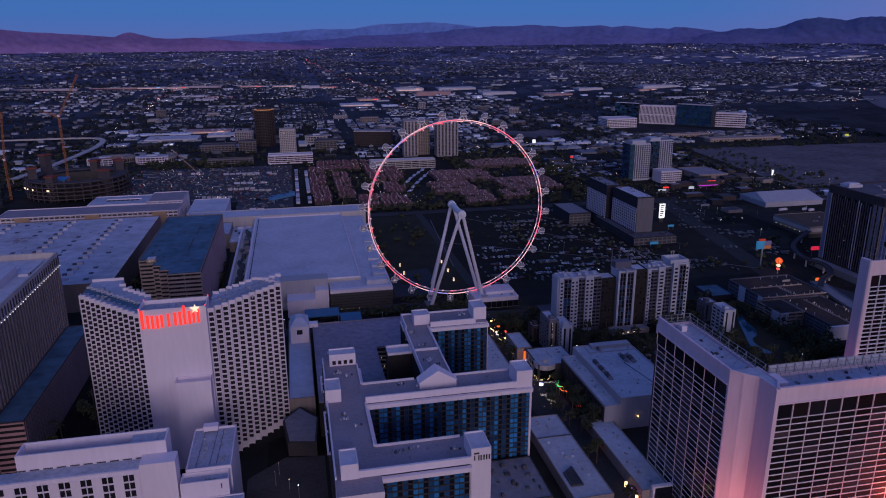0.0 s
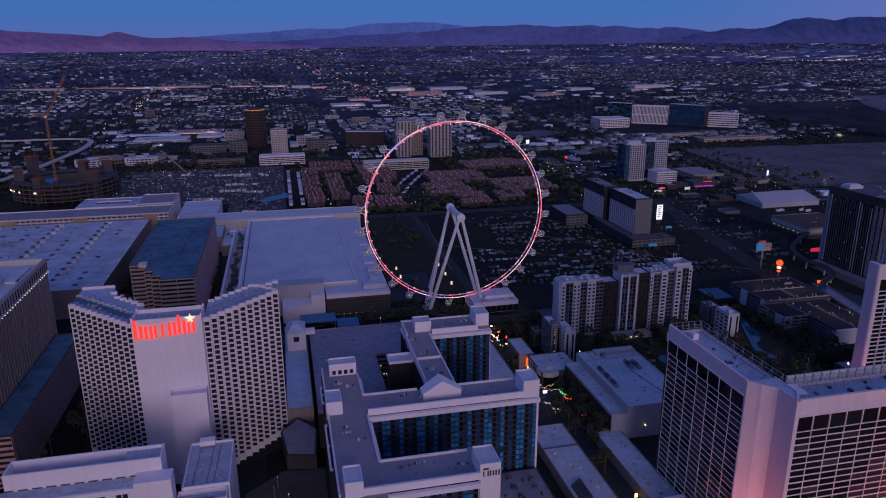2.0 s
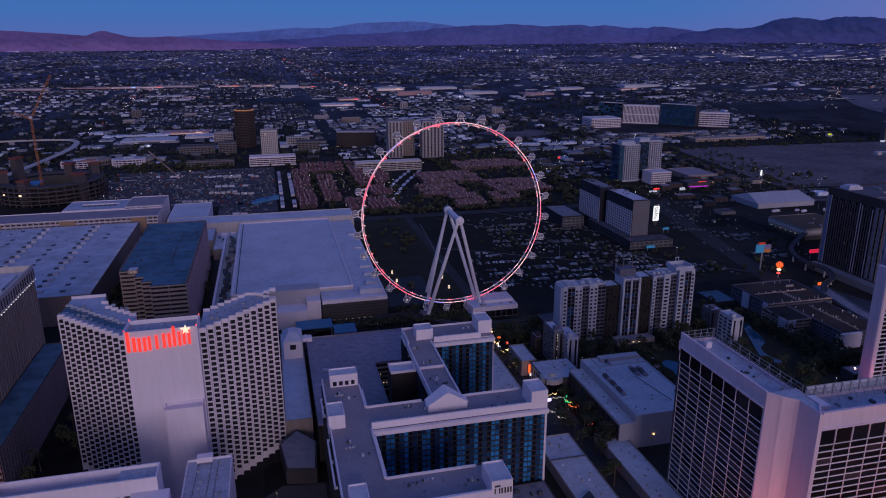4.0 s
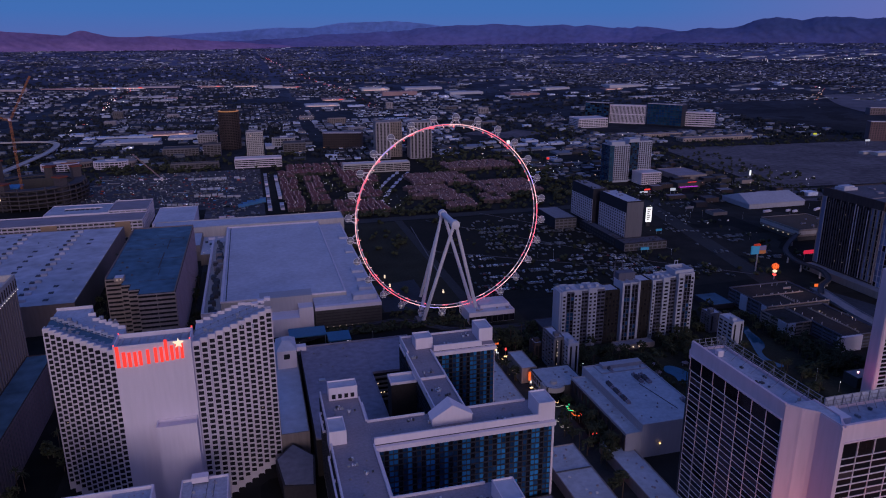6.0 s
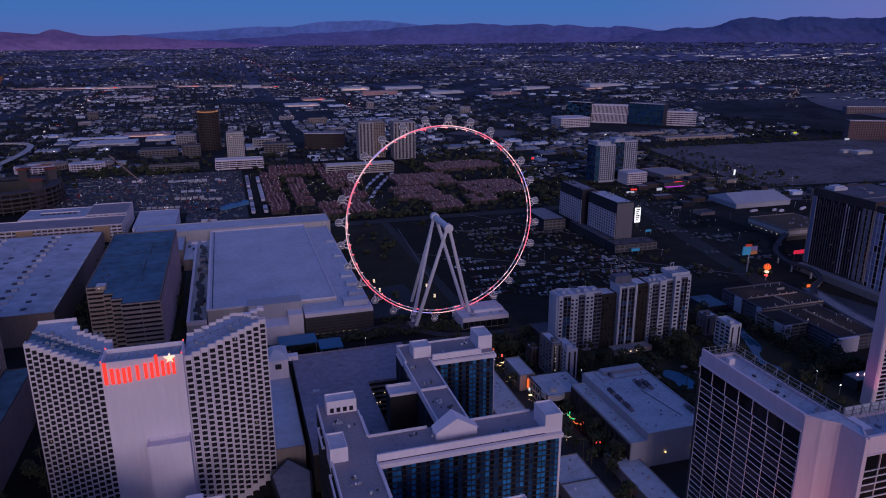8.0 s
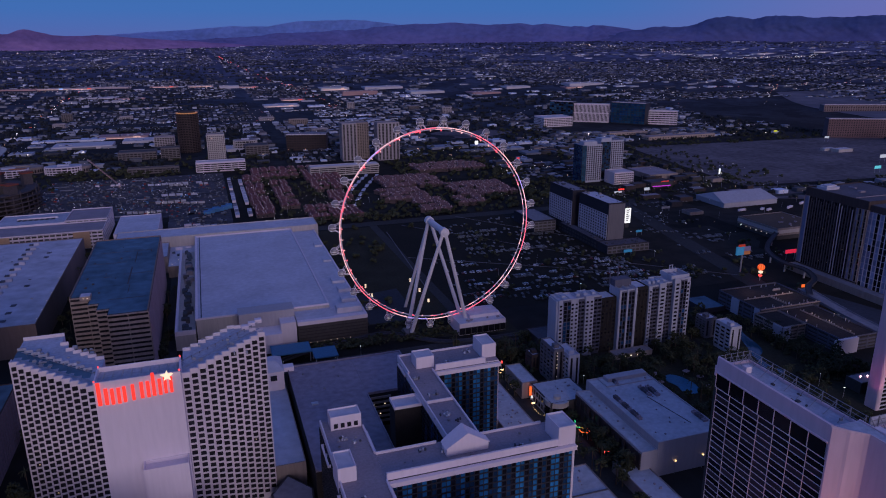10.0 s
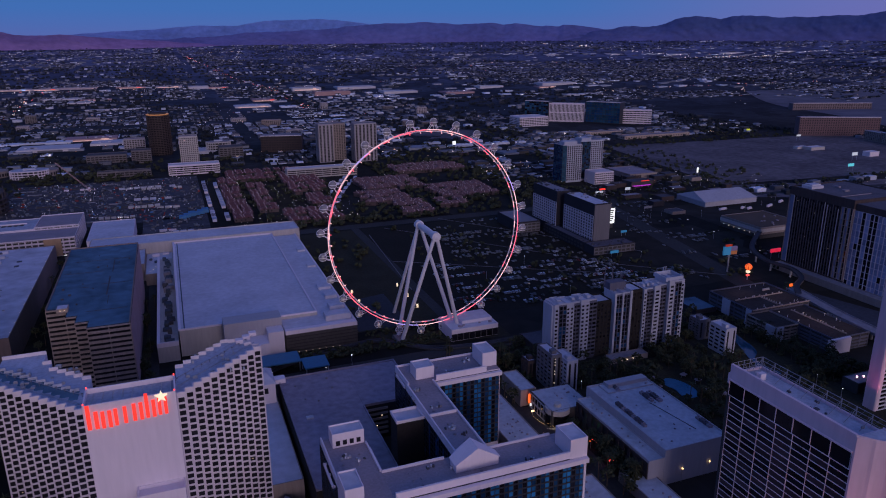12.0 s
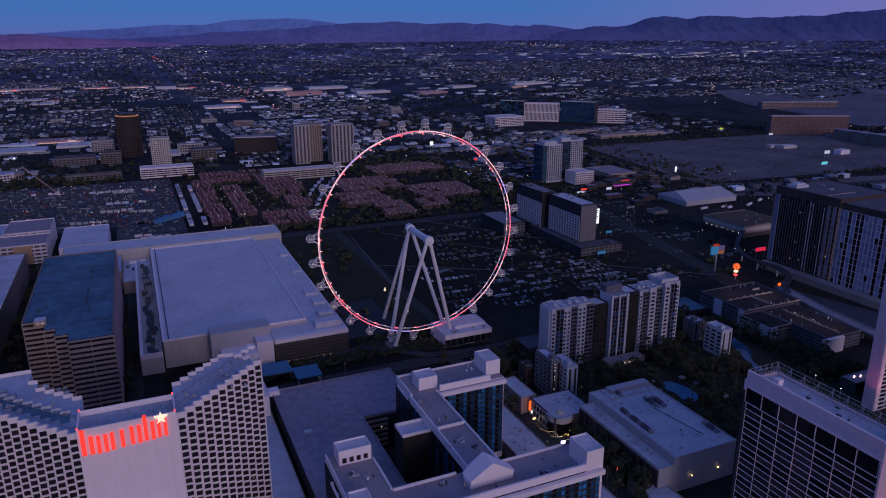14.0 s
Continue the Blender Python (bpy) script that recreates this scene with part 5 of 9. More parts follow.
def shops():
    a = hall("shop_block", "large pale flat shop roof with ducts and plant", "shop", 46.5, 88, -236, -160, 20.5, SHOPW, ROOFS, 0.8)
    for x, y0, n, step, w in ((51.6, -212, 9, 3.1, 2.2), (85, -226, 4, 3.0, 2.6), (73, -190, 4, 3.0, 2.4), (77.5, -192, 4, 3.2, 2.8), (62, -172, 2, 3.0, 1.8)):
        for k in range(n):
            m = M()
            y = y0 + k * step
            m.box(x - w / 2, x + w / 2, y, y + step - 0.45, 20.6, 22.0 + 0.25 * (k % 3))
            m.tube((x, y + step / 2 - 0.2, 22.0), (x, y + step / 2 - 0.2, 22.9), 0.7, k=8)
            part("rooftop_unit", m, ROOFM if k % 3 else ROOFG, a)
    for bx in ((54, 87, -172.4, -171.8), (54, 54.6, -171.8, -161)):
        m = M()
        m.box(*bx, 20.6, 21.3)
        part("roof_kerb", m, SHOPW, a)
    m = M()
    m.tube((70.7, -190.5, 20.75), (76.3, -224, 20.75), 0.22, k=6)
    part("roof_pipe", m, ROOFDK, a, "long dark roof pipe")
    m = M()
    m.box(58, 86.5, -166.5, -161, 20.6, 23)
    part("plant_screen", m, SHOPW, a)
    roof_units(a, 49, 86, -232, -164, 20.6, 14, 12, (0.4, 1.2), ROOFG)
    b = hall("shop_row", "pale shop row roof along the lane", "shop", 36.5, 46.4, -236, -165, 16.5, SHOPW, ROOFS, 0.6)
    roof_units(b, 37, 46, -232, -168, 16.6, 9, 13, (0.4, 1.3), ROOFG)
    facade(b, (36.5, -165.5), YN, XN, 70, 0.5, 15.6, 13, 2, 2.4, 2.6, BROWND, [DARKWIN, BROWND], 0.5, 26, name="arcade_front")
    c = hall("shop_row", "pale corner shop roof with round turret", "shop", 20, 48, -164.6, -136, 11, DARKW, ROOFS, 0.6)
    for nm, z0, z1, rr, mt in (("round_corner", -0.3, 8.2, 7.4, GLASSD), ("corner_band", 8.2, 11.5, 7.8, CREAM), ("corner_roof", 11.504, 11.6, 7.3, ROOFS), ("cap", 11.6, 13.4, 2.3, CREAM)):
        t = M()
        t.tube((26.6, -159.4, z0), (26.6, -159.4, z1), rr, k=24)
        part(nm, t, mt, c)
    facade(c, (20, -136), YN, XN, 22, 0.3, 10.6, 6, 2, 0.7, 1.6, CREAM, [GLASSD, DARKWIN], 0.3, 12)
    roof_units(c, 28, 47, -158, -138, 11.1, 8, 18, (0.4, 1.4), ROOFG)
    d = hall("shop_row", "narrow pale shop roof", "shop", 14.5, 25.5, -134, -106, 11, CREAM2, ROOFS, 0.6)
    e = hall("shop_row", "low pale roof strewn with plant beside the lane", "shop", -17, 3, -190, -98, 8, CREAM2, ROOFS, 0.6)
    roof_units(e, -15, 1, -186, -100, 8.1, 34, 14, (0.4, 1.2), ROOFG)
    f = hall("shop_row", "pale low roof with round vents", "shop", -9.5, 12, -302, -221, 6, CREAM2, ROOFS, 0.6)
    roof_units(f, -7, 9, -296, -224, 6.1, 12, 15, (0.5, 1.4), ROOFG)
    for x, y in ((0, -262), (4, -266), (-4, -250), (6, -284)):
        m = M()
        m.tube((x, y, 6.1), (x, y, 6.8), 0.7, k=10)
        part("round_vent", m, STEEL, f)
    m = M()
    m.box(-9, 11.5, -244.8, -244.3, 6.1, 6.7)
    part("roof_kerb", m, ROOFDK, f)
    for k in range(5):
        m = M()
        m.box(-7 + 1.4 * k, -6 + 1.4 * k, -292, -280 + k, 6.1, 7.4)
        part("roof_duct", m, ROOFDK, f)
    g = hall("shop_row", "pale low roof beside the slab hotel", "shop", 27, 42.6, -303, -224, 6, CREAM2, ROOFS, 0.6)
    roof_units(g, 29, 41, -300, -228, 6.1, 12, 16, (0.5, 1.6), ROOFG)
    m = M()
    m.box(31.5, 42.4, -305.5, -303.2, 5.5, 9.5)
    m.box(31.5, 32.5, -305.5, -303.2, -0.3, 5.5)
    part("screen_frame", m, STUCCO2, g, "white frame of a dark screen")
    m = M()
    m.box(32.7, 42.2, -305.7, -305.55, 0.5, 8.7)
    part("screen", m, GLASSD, g, "dark screen panel")
    h = hall("service_court", "dark low service roof in the court", "shop", -58, -20, -300, -263.5, 8, DARKW, ROOFD, 0.5)
    roof_units(h, -56, -22, -298, -266, 8.1, 20, 17, (0.7, 3), ROOFDK)


shops()


def boarding_hall():
    bh = hall("boarding_hall", "pale boarding building at the wheel's foot", "hall", 11, 51, -24, 5, 9, STUCCO2, ROOFW, 0.8)
    m = M()
    m.box(24, 50, -14, 4, 9.1, 11.6)
    part("upper_storey", m, STUCCO2, bh)
    m = M()
    m.box(24.4, 49.6, -13.6, 3.6, 11.604, 11.7)
    part("upper_roof", m, ROOFW, bh)
    facade(bh, (11, -24), XP, YN, 40, 0.3, 6, 8, 1, 0.6, 0.5, DARKW, [GLASSD], 0.3, 8)
    roof_units(bh, 13, 50, -22, -15, 9.1, 9, 5, (0.6, 2), ROOFG)


boarding_hall()


# ---- condominium towers ----
def condo_row():
    a = thing("apartment_tower", "white apartment slab with balcony bays and small windows", "apartments", 81, -82, group="apartment towers")
    z = 46.0

    def bay(th, x0, x1, y, y1, zt, kind, rows):
        w = M()
        w.box(x0, x1, y, y1, -0.5, zt)
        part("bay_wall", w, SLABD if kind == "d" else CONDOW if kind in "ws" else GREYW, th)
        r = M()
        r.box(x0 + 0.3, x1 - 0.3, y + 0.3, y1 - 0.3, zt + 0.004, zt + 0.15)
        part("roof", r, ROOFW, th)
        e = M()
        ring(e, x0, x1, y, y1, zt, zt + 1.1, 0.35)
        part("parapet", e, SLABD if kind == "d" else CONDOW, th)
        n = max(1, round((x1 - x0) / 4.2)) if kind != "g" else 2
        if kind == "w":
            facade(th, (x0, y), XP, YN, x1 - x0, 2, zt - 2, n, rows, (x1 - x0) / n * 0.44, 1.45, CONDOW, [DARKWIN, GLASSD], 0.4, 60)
        elif kind == "g":
            facade(th, (x0, y), XP, YN, x1 - x0, 2, zt - 1, n, rows, 0.5, 0.35, GREYW, [GLASSN, GLASSD, GLASSD], 0.4, 40)
        elif kind == "b":
            facade(th, (x0, y), XP, YN, x1 - x0, 2, zt - 1, 2, rows, 0.4, 1.1, GREYW, [GLASSD, DARKWIN], 0.9, 40, name="balcony_front")
        elif kind == "d":
            facade(th, (x0, y), XP, YN, x1 - x0, 2, zt - 1, n + 1, rows, 1.4, 1.2, SLABD, [DARKWIN, GLASSD], 0.4, 0)

    for x0, x1, y, zt, k in ((63.0, 66.5, -90.0, 46, "w"), (66.5, 72.5, -90.6, 46.6, "g"), (72.5, 79.0, -90.0, 46, "w"), (79.0, 85.0, -88.2, 45.4, "b"), (85.0, 92.0, -89.6, 46.4, "w"), (92.0, 99.0, -88.4, 45.6, "b")):
        bay(a, x0, x1, y, -76.0, zt, k, 14)
    w = M()
    w.box(61.8, 63, -88.5, -76, -0.5, 46)
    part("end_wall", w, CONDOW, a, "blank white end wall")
    for x in (70, 82, 88, 95):
        h = M()
        h.box(x - 1.6, x + 1.2, -84, -80, 46.2, 48.0)
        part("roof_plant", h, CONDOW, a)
    d = thing("apartment_tower", "dark brown apartment slab between white towers", "apartments", 105, -82, group="apartment towers")
    bay(d, 99.2, 111.5, -88.5, -74, 43, "d", 13)
    c = thing("apartment_tower", "narrow white tower with tall glass stair strips and spires", "apartments", 119, -85, group="apartment towers")
    bay(c, 111.8, 113.4, -92.5, -78, 49, "s", 14)
    bay(c, 113.4, 118.5, -91.6, -78, 48.4, "g", 14)
    bay(c, 118.5, 119.8, -92.5, -78, 49, "s", 14)
    bay(c, 119.8, 125.2, -91.6, -78, 48.4, "g", 14)
    bay(c, 125.2, 127.0, -92.5, -78, 49, "s", 14)
    k = M()
    k.box(112.5, 126.5, -84, -76, 49.2, 55)
    part("penthouse", k, GREYW, c, "slate penthouse")
    for x, h in ((112.4, 64), (119, 68), (126.6, 62)):
        q = M()
        q.tube((x, -77, 49), (x, -77, h), 0.8, 0.12, 6)
        part("spire", q, GREYW, c, "thin slate spire")
    d = thing("apartment_tower", "dark brown apartment slab with lit rooms", "apartments", 132, -80, group="apartment towers")
    bay(d, 127.3, 138.5, -88.5, -73, 48, "d", 14)
    e = thing("apartment_tower", "taller white apartment slab with crown and balconies", "apartments", 156, -82, group="apartment towers")
    for x0, x1, y, zt, kk in ((138.8, 141.6, -90, 48, "w"), (141.6, 148.2, -88.4, 47.5, "b"), (148.2, 154, -90, 49, "w"), (154, 160, -88.6, 49, "b"), (160, 165.2, -92, 52, "w"), (165.2, 170.6, -92.6, 52, "g"), (170.6, 174, -92, 52, "w")):
        bay(e, x0, x1, y, -74.5, zt, kk, 15)
    for x in (143, 147, 151, 156):
        h = M()
        h.box(x - 1.3, x + 0.9, -84, -80, 48.4, 50.4)
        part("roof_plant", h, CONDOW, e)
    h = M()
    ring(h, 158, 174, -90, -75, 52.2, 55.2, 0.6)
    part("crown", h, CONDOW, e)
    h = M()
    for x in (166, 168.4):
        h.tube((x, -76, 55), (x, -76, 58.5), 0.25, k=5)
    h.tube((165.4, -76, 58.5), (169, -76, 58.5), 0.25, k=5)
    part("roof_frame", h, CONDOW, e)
    p = hall("podium", "pale entrance apron before the apartment towers", "podium", 104, 136, -104, -95, 3.5, CREAM2, ROOFD, 0.4)
    for x in (112, 117, 122):
        b = M()
        b.box(x, x + 1.2, -104.4, -104.0, 1.6, 2.2)
        part("entrance_lamp", b, GOLD2, p, "warm entrance lamp")


condo_row()


def garden_block(x0, x1, y0, y1, z, label, wall, cols, rows):
    th = hall("garden_block", label, "apartments", x0, x1, y0, y1, z, wall, ROOFW, 0.8, "garden blocks")
    w = M()
    for x in (x0 + 1.2, x1 - 2.6):
        w.box(x, x + 1.4, y0 - 0.12, y0 + 0.1, 2, z - 1.5)
    part("stair_strip", w, DARKWIN, th, "dark stair window strip")
    facade(th, (x0, y1), YN, XN, y1 - y0, 2, z - 1, cols, rows, 1.6, 1.4, wall, [DARKWIN, GLASSD], 0.4, 0)
    h = M()
    h.box(x0 + 1.5, x0 + 5, y0 + 3, y0 + 7, z + 0.1, z + 2.6)
    part("lift_head", h, wall, th)


garden_block(42.5, 49.8, -124, -104, 26, "small slate-grey apartment block beside the lane", GREYE, 4, 8)
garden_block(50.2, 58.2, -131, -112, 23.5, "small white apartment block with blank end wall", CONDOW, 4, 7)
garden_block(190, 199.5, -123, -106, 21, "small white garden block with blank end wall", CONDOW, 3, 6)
garden_block(192, 202, -93, -81, 16, "small slate garden block with stair strips", GREYE, 3, 6)
garden_block(38, 44, -100, -90, 12, "small dark brown garden block", BROWND, 2, 5)
hall("podium", "dark podium behind the apartment towers", "podium", 60, 185, -66, -44, 7, BROWND, ROOFDK, 0.5)


# ---- hotels and blocks on the far side of the lot ----
def westin_block():
    th = thing("office_hotel", "dark banded hotel slab with rows of white windows", "hotel", 255, 200)
    for nm, bx, top in (("near_block", (251, 272, 149.5, 214), 51), ("far_block", (247, 266, 224, 283), 51), ("link", (256, 268, 214.2, 223.8), 44)):
        w = M()
        w.box(*bx, -0.5, top)
        part(nm, w, DARKW2, th)
        r = M()
        r.box(bx[0] + 1, bx[1] - 1, bx[2] + 1, bx[3] - 1, top + 0.004, top + 0.2)
        part("roof", r, ROOFW if nm == "near_block" else ROOFD, th)
        p = M()
        ring(p, *bx, top, top + 0.9, 0.5)
        part("parapet", p, DARKW2, th)
    facade(th, (251, 213.5), YN, XN, 63, 9, 38.5, 12, 9, 1.9, 1.25, CREAM4B, [DARKWIN], 0.5, 108)
    facade(th, (247, 282.5), YN, XN, 58, 9, 38.5, 11, 9, 1.9, 1.25, CREAM4B, [DARKWIN], 0.5, 99)
    w = M()
    w.box(251.2, 271.8, 148.9, 149.49, -0.5, 50.5)
    part("end_wall", w, GREYE, th, "plain slate-grey end wall")
    roof_units(th, 252, 271, 152, 212, 51.2, 7, 88, (1, 3), ROOFD)
    roof_units(th, 248, 265, 226, 280, 51.2, 9, 89, (1, 3.5), ROOFDK)
    # dark panes here stand for the shade inside the garage decks
    q = hall("podium", "low grey podium with open garage decks", "podium", 239, 292, 128, 148.8, 9, DARKW2, ROOFM, 0.8)
    facade(q, (239, 128), XP, YN, 53, 0.5, 8.6, 9, 2, 1.2, 1.4, GREYE, [DARKW], 0.5, 0)
    roof_units(q, 241, 290, 130, 147, 9.1, 9, 90, (1, 3), ROOFDK)
    pw = hall("podium", "long low podium roof along the banded hotel", "podium", 239, 250.4, 149.2, 240, 9, DARKW2, ROOFM, 0.8)
    facade(pw, (239, 240), YN, XN, 90, 0.5, 8.4, 14, 2, 1.4, 1.6, DARKW2, [DARKW], 0.4, 0)
    roof_units(pw, 240, 249, 152, 236, 9.1, 8, 93, (0.8, 2.4), ROOFDK)
    w2 = hall("podium", "low wing with pale edge beside the hotel", "podium", 205, 234, 240, 300, 13, DARKW2, ROOFD, 0.8)
    facade(w2, (205, 240), XP, YN, 29, 0.5, 12, 5, 3, 1.0, 1.6, GREYE, [DARKW], 0.5, 0)


westin_block()


def far_tower():
    a = hall("apartment_tower", "white gridded apartment tower with blue glass side", "apartments", 410, 446, 488, 516, 61, CONDOW, ROOFD, 1.0)
    facade(a, (418, 488), XP, YN, 28, 3, 60, 7, 17, 1.3, 0.9, CONDOW, [DARKWIN, GLASSD], 0.6, 0)
    facade(a, (410, 488), XP, YN, 8, 0, 61, 2, 20, 0.3, 0.3, NAVYF, [GLASST], 0.3, 0, name="curtain_frame")
    facade(a, (410, 516), YN, XN, 28, 0, 61, 6, 20, 0.3, 0.3, NAVYF, [GLASST, GLASSN], 0.4, 0, name="curtain_frame")
    b = hall("apartment_tower", "dark glass apartment tower with white window columns", "apartments", 447, 490, 494, 528, 65, CONDOW, ROOFD, 1.0)
    facade(b, (447, 494), XP, YN, 19, 3, 64, 5, 20, 0.5, 0.4, NAVYF, [GLASSN, GLASSD, GLASST], 0.4, 0, name="curtain_frame")
    facade(b, (466, 494), XP, YN, 24, 3, 64, 6, 18, 1.3, 0.95, CONDOW, [DARKWIN, GLASSD], 0.6, 0)
    for x0, x1, y0, y1, z in ((416, 440, 494, 510, 66), (452, 470, 500, 520, 69)):
        m = M()
        m.box(x0, x1, y0, y1, 61, z)
        part("penthouse", m, CONDOW, a if x0 < 445 else b)
    c = hall("hotel_wing", "low white block with strip windows", "hotel", 452, 488, 456, 486, 19, STUCCO2, ROOFW, 0.8)
    facade(c, (452, 456), XP, YN, 36, 1, 18.5, 9, 5, 0.8, 1.7, STUCCO2, [DARKWIN], 0.4, 0)


far_tower()


def dark_hotel():
    th = thing("tall_hotel", "dark ribbed hotel tower with tall glass strips", "hotel", 430, -20)
    w = M()
    w.box(397, 470, -48, 24, -0.5, 84)
    w.box(399, 470, -110, -48.2, -0.5, 82)
    part("wall", w, BROWND, th)
    r = M()
    r.box(398, 469, -47, 23, 84.004, 84.3)
    r.box(400, 469, -109, -49, 82.004, 82.3)
    part("roof", r, ROOFM, th)
    e = M()
    ring(e, 397, 470, -48, 24, 84, 85.2, 0.8)
    part("parapet", e, BROWND, th)
    h = M()
    h.box(404, 420, 6, 18, 84.3, 87)
    h.box(406, 418, 8, 16, 87, 88.4)
    part("roof_plant", h, ROOFW, th)
    facade(th, (397, 24), YN, XN, 6, 8, 77, 1, 1, 1.0, 0.6, CREAM2, [GLASSB2], 0.8, 8, name="ribs")
    facade(th, (397, 18), YN, XN, 54, 8, 77, 18, 22, 0.62, 0.3, BROWND, [GLASSK, DARKWIN], 0.3, 0, name="floor_edges")
    for i in range(19):
        q = M()
        q.box(396.05, 396.69, 18 - 3 * i - 0.26, 18 - 3 * i + 0.26, 8, 77 - 1.5 * (i % 3))
        part("rib", q, RIBW if i in (0, 12, 13, 17) else RIBD, th, "thin pale rib" if i in (0, 12, 13, 17) else "thin dim rib")
    facade(th, (397, -36), YN, XN, 12, 8, 77, 4, 12, 0.8, 0.3, CREAM2, [GLASSB2, GLASSD], 0.8, 0, lambda i, j: i % 2, name="ribs")
    facade(th, (399, -48.2), YN, XN, 60, 4, 76, 15, 12, 0.5, 0.22, RIBW, [GLASSB2, GLASSK], 0.8, 0, lambda i, j: (0, 0, 1, 0, 1, 1, 0, 0)[i % 8] if (i * 5 + j * 3) % 23 else 1, name="ribs")
    facade(th, (397, -48), XP, YN, 8, 8, 77, 1, 1, 0.8, 0.6, CREAM2, [GLASSD], 0.8, 8, name="ribs")
    rngd = random.Random(37)
    for k in range(12):
        q = M()
        y, z = rngd.uniform(-46, 16), rngd.uniform(10, 74)
        q.box(396.55, 396.68, y, y + 0.45, z, z + 0.45)
        part("lit_window", q, GOLD2, th, "small lit window")
    for bx in ((397.5, 398, -48, 23, 84.3, 85.0), (402, 440, -30, -29.4, 84.3, 84.9), (425, 431, -14, -10, 84.3, 85.8), (436, 438, 2, 10, 84.3, 85.6)):
        q = M()
        q.box(*bx)
        part("roof_kerb", q, ROOFG, th)
    p = hall("podium", "pale low podium at the foot of the dark tower", "podium", 386, 396.5, -110, 24, 6, CREAM2, ROOFD, 0.6)


dark_hotel()


def tent_hall():
    th = thing("event_tent", "long white fabric event hall with ridged roof", "tent", 550, 250)
    m = M()
    m.box(508, 600, 264, 324, -0.5, 7)
    part("wall", m, FABRIC, th)
    r = M()
    r.v += [(507, 263, 7), (601, 263, 7), (601, 325, 7), (507, 325, 7), (512, 294, 16.5), (596, 294, 16.5)]
    r.f += [(0, 1, 5, 4), (1, 2, 5), (2, 3, 4, 5), (3, 0, 4), (0, 3, 2, 1)]
    part("fabric_roof", r, FABRIC, th)
    ah = hall("arena_hall", "low hall with tan roof and white lit edge", "hall", 456, 524, 112, 177, 13, CREAM2, DIRTROOF, 0.8)
    for bx in ((455.4, 455.9, 112, 177), (455.9, 524, 111.4, 111.9)):
        m = M()
        m.box(*bx, 7.5, 11.5)
        part("fascia", m, CREAM, ah, "pale fascia band")
        m = M()
        m.box(*bx, 0.2, 5.0)
        part("dark_base", m, DARKW, ah, "dark glazed base")
    for k in range(7):
        m = M()
        y = 118 + 8.6 * k
        m.box(455.0, 455.3, y, y + 0.9, 4.2, 4.9)
        part("wall_lamp", m, GOLD2 if k % 3 else WHITEDL, ah, "small glowing wall lamp")
    roof_units(ah, 460, 520, 116, 173, 13.1, 8, 61, (1, 3), ROOFG)


tent_hall()

parking_structure("car_park", "low concrete parking garage with lit top deck", 251.5, 314, -86, -36, 13, 4, GREYW, 9.0, DECKD)
parking_structure("car_park", "long low concrete parking garage beside the viaduct", 268.6, 306, -149, -86.6, 11, 4, GREYW, 9.0, DECKD)
parking_structure("car_park", "small concrete parking garage wing with pale fascia", 245, 268, -117.5, -86.6, 11, 4, CREAM2, 9.0, DECKD)
hall("service_hall", "low dark teal roof beside the garage", "hall", 226, 248, -50, -22, 4, DARKW2, ROOFB, 0.4)
m = M()
m.box(262.5, 284, -151.6, -149.4, -0.5, 12)
solid("blank_wall", m, STUCCO2, "tall blank white end wall of the garage", "wall")
for x0, x1, y0, y1, z in ((250.6, 251.3, -62, -53, 13.6), (250.6, 251.3, -85.6, -80, 13.6), (244.0, 244.8, -117, -108, 11.8), (245, 252, -118.6, -117.7, 11.8)):
    m = M()
    m.box(x0, x1, y0, y1, -0.5, z)
    solid("blank_wall", m, CONDOW, "pale blank wall panel on the garage side", "wall")
# low divider walls with cars parked along them on the garage decks
rng_d = random.Random(91)
for x0, x1, y0, y1, z in ((256, 308, -62.4, -61.9, 13.0), (286.6, 287.1, -145, -92, 11.0), (282, 282.5, -82, -64, 13.0), (296, 304, -52, -51.4, 13.0), (252, 314, -86.3, -85.6, 13.0)):
    th = thing("divider_wall", "low concrete divider wall on the garage deck", "wall", (x0 + x1) / 2, (y0 + y1) / 2, z, "divider walls")
    m = M()
    m.box(x0, x1, y0, y1, z, z + 0.9)
    part("kerb_wall", m, CREAM3, th)
    for k in range(7):
        m = M()
        f = (k + 0.5) / 7
        x, y = (x0 + x1) / 2 if x1 - x0 < 1 else x0 + f * (x1 - x0), (y0 + y1) / 2 if y1 - y0 < 1 else y0 + f * (y1 - y0)
        m.box(x - 0.3, x + 0.3, y - 0.3, y + 0.3, z + 0.9, z + 2.0)
        part("bollard", m, CREAM, th)
for k in range(26):
    x, y, z = (rng_d.uniform(256, 310), rng_d.choice((-82, -62, -41)), 13.0) if k % 2 else (rng_d.choice((272, 288, 303)), rng_d.uniform(-145, -92), 11.0)
    th = thing("deck_lamp", "short lamp post on the garage deck", "lamp", x, y, z, "deck lamps")
    m = M()
    m.tube((x, y, z), (x, y, z + 1.6), 0.2, k=5)
    part("post", m, STUCCO2, th)
    m = M()
    m.rbox(x, y, 0.5, 0.4, z + 1.6, z + 1.95, 0)
    part("lamp_head", m, GOLD2 if k % 4 == 0 else CREAM, th)


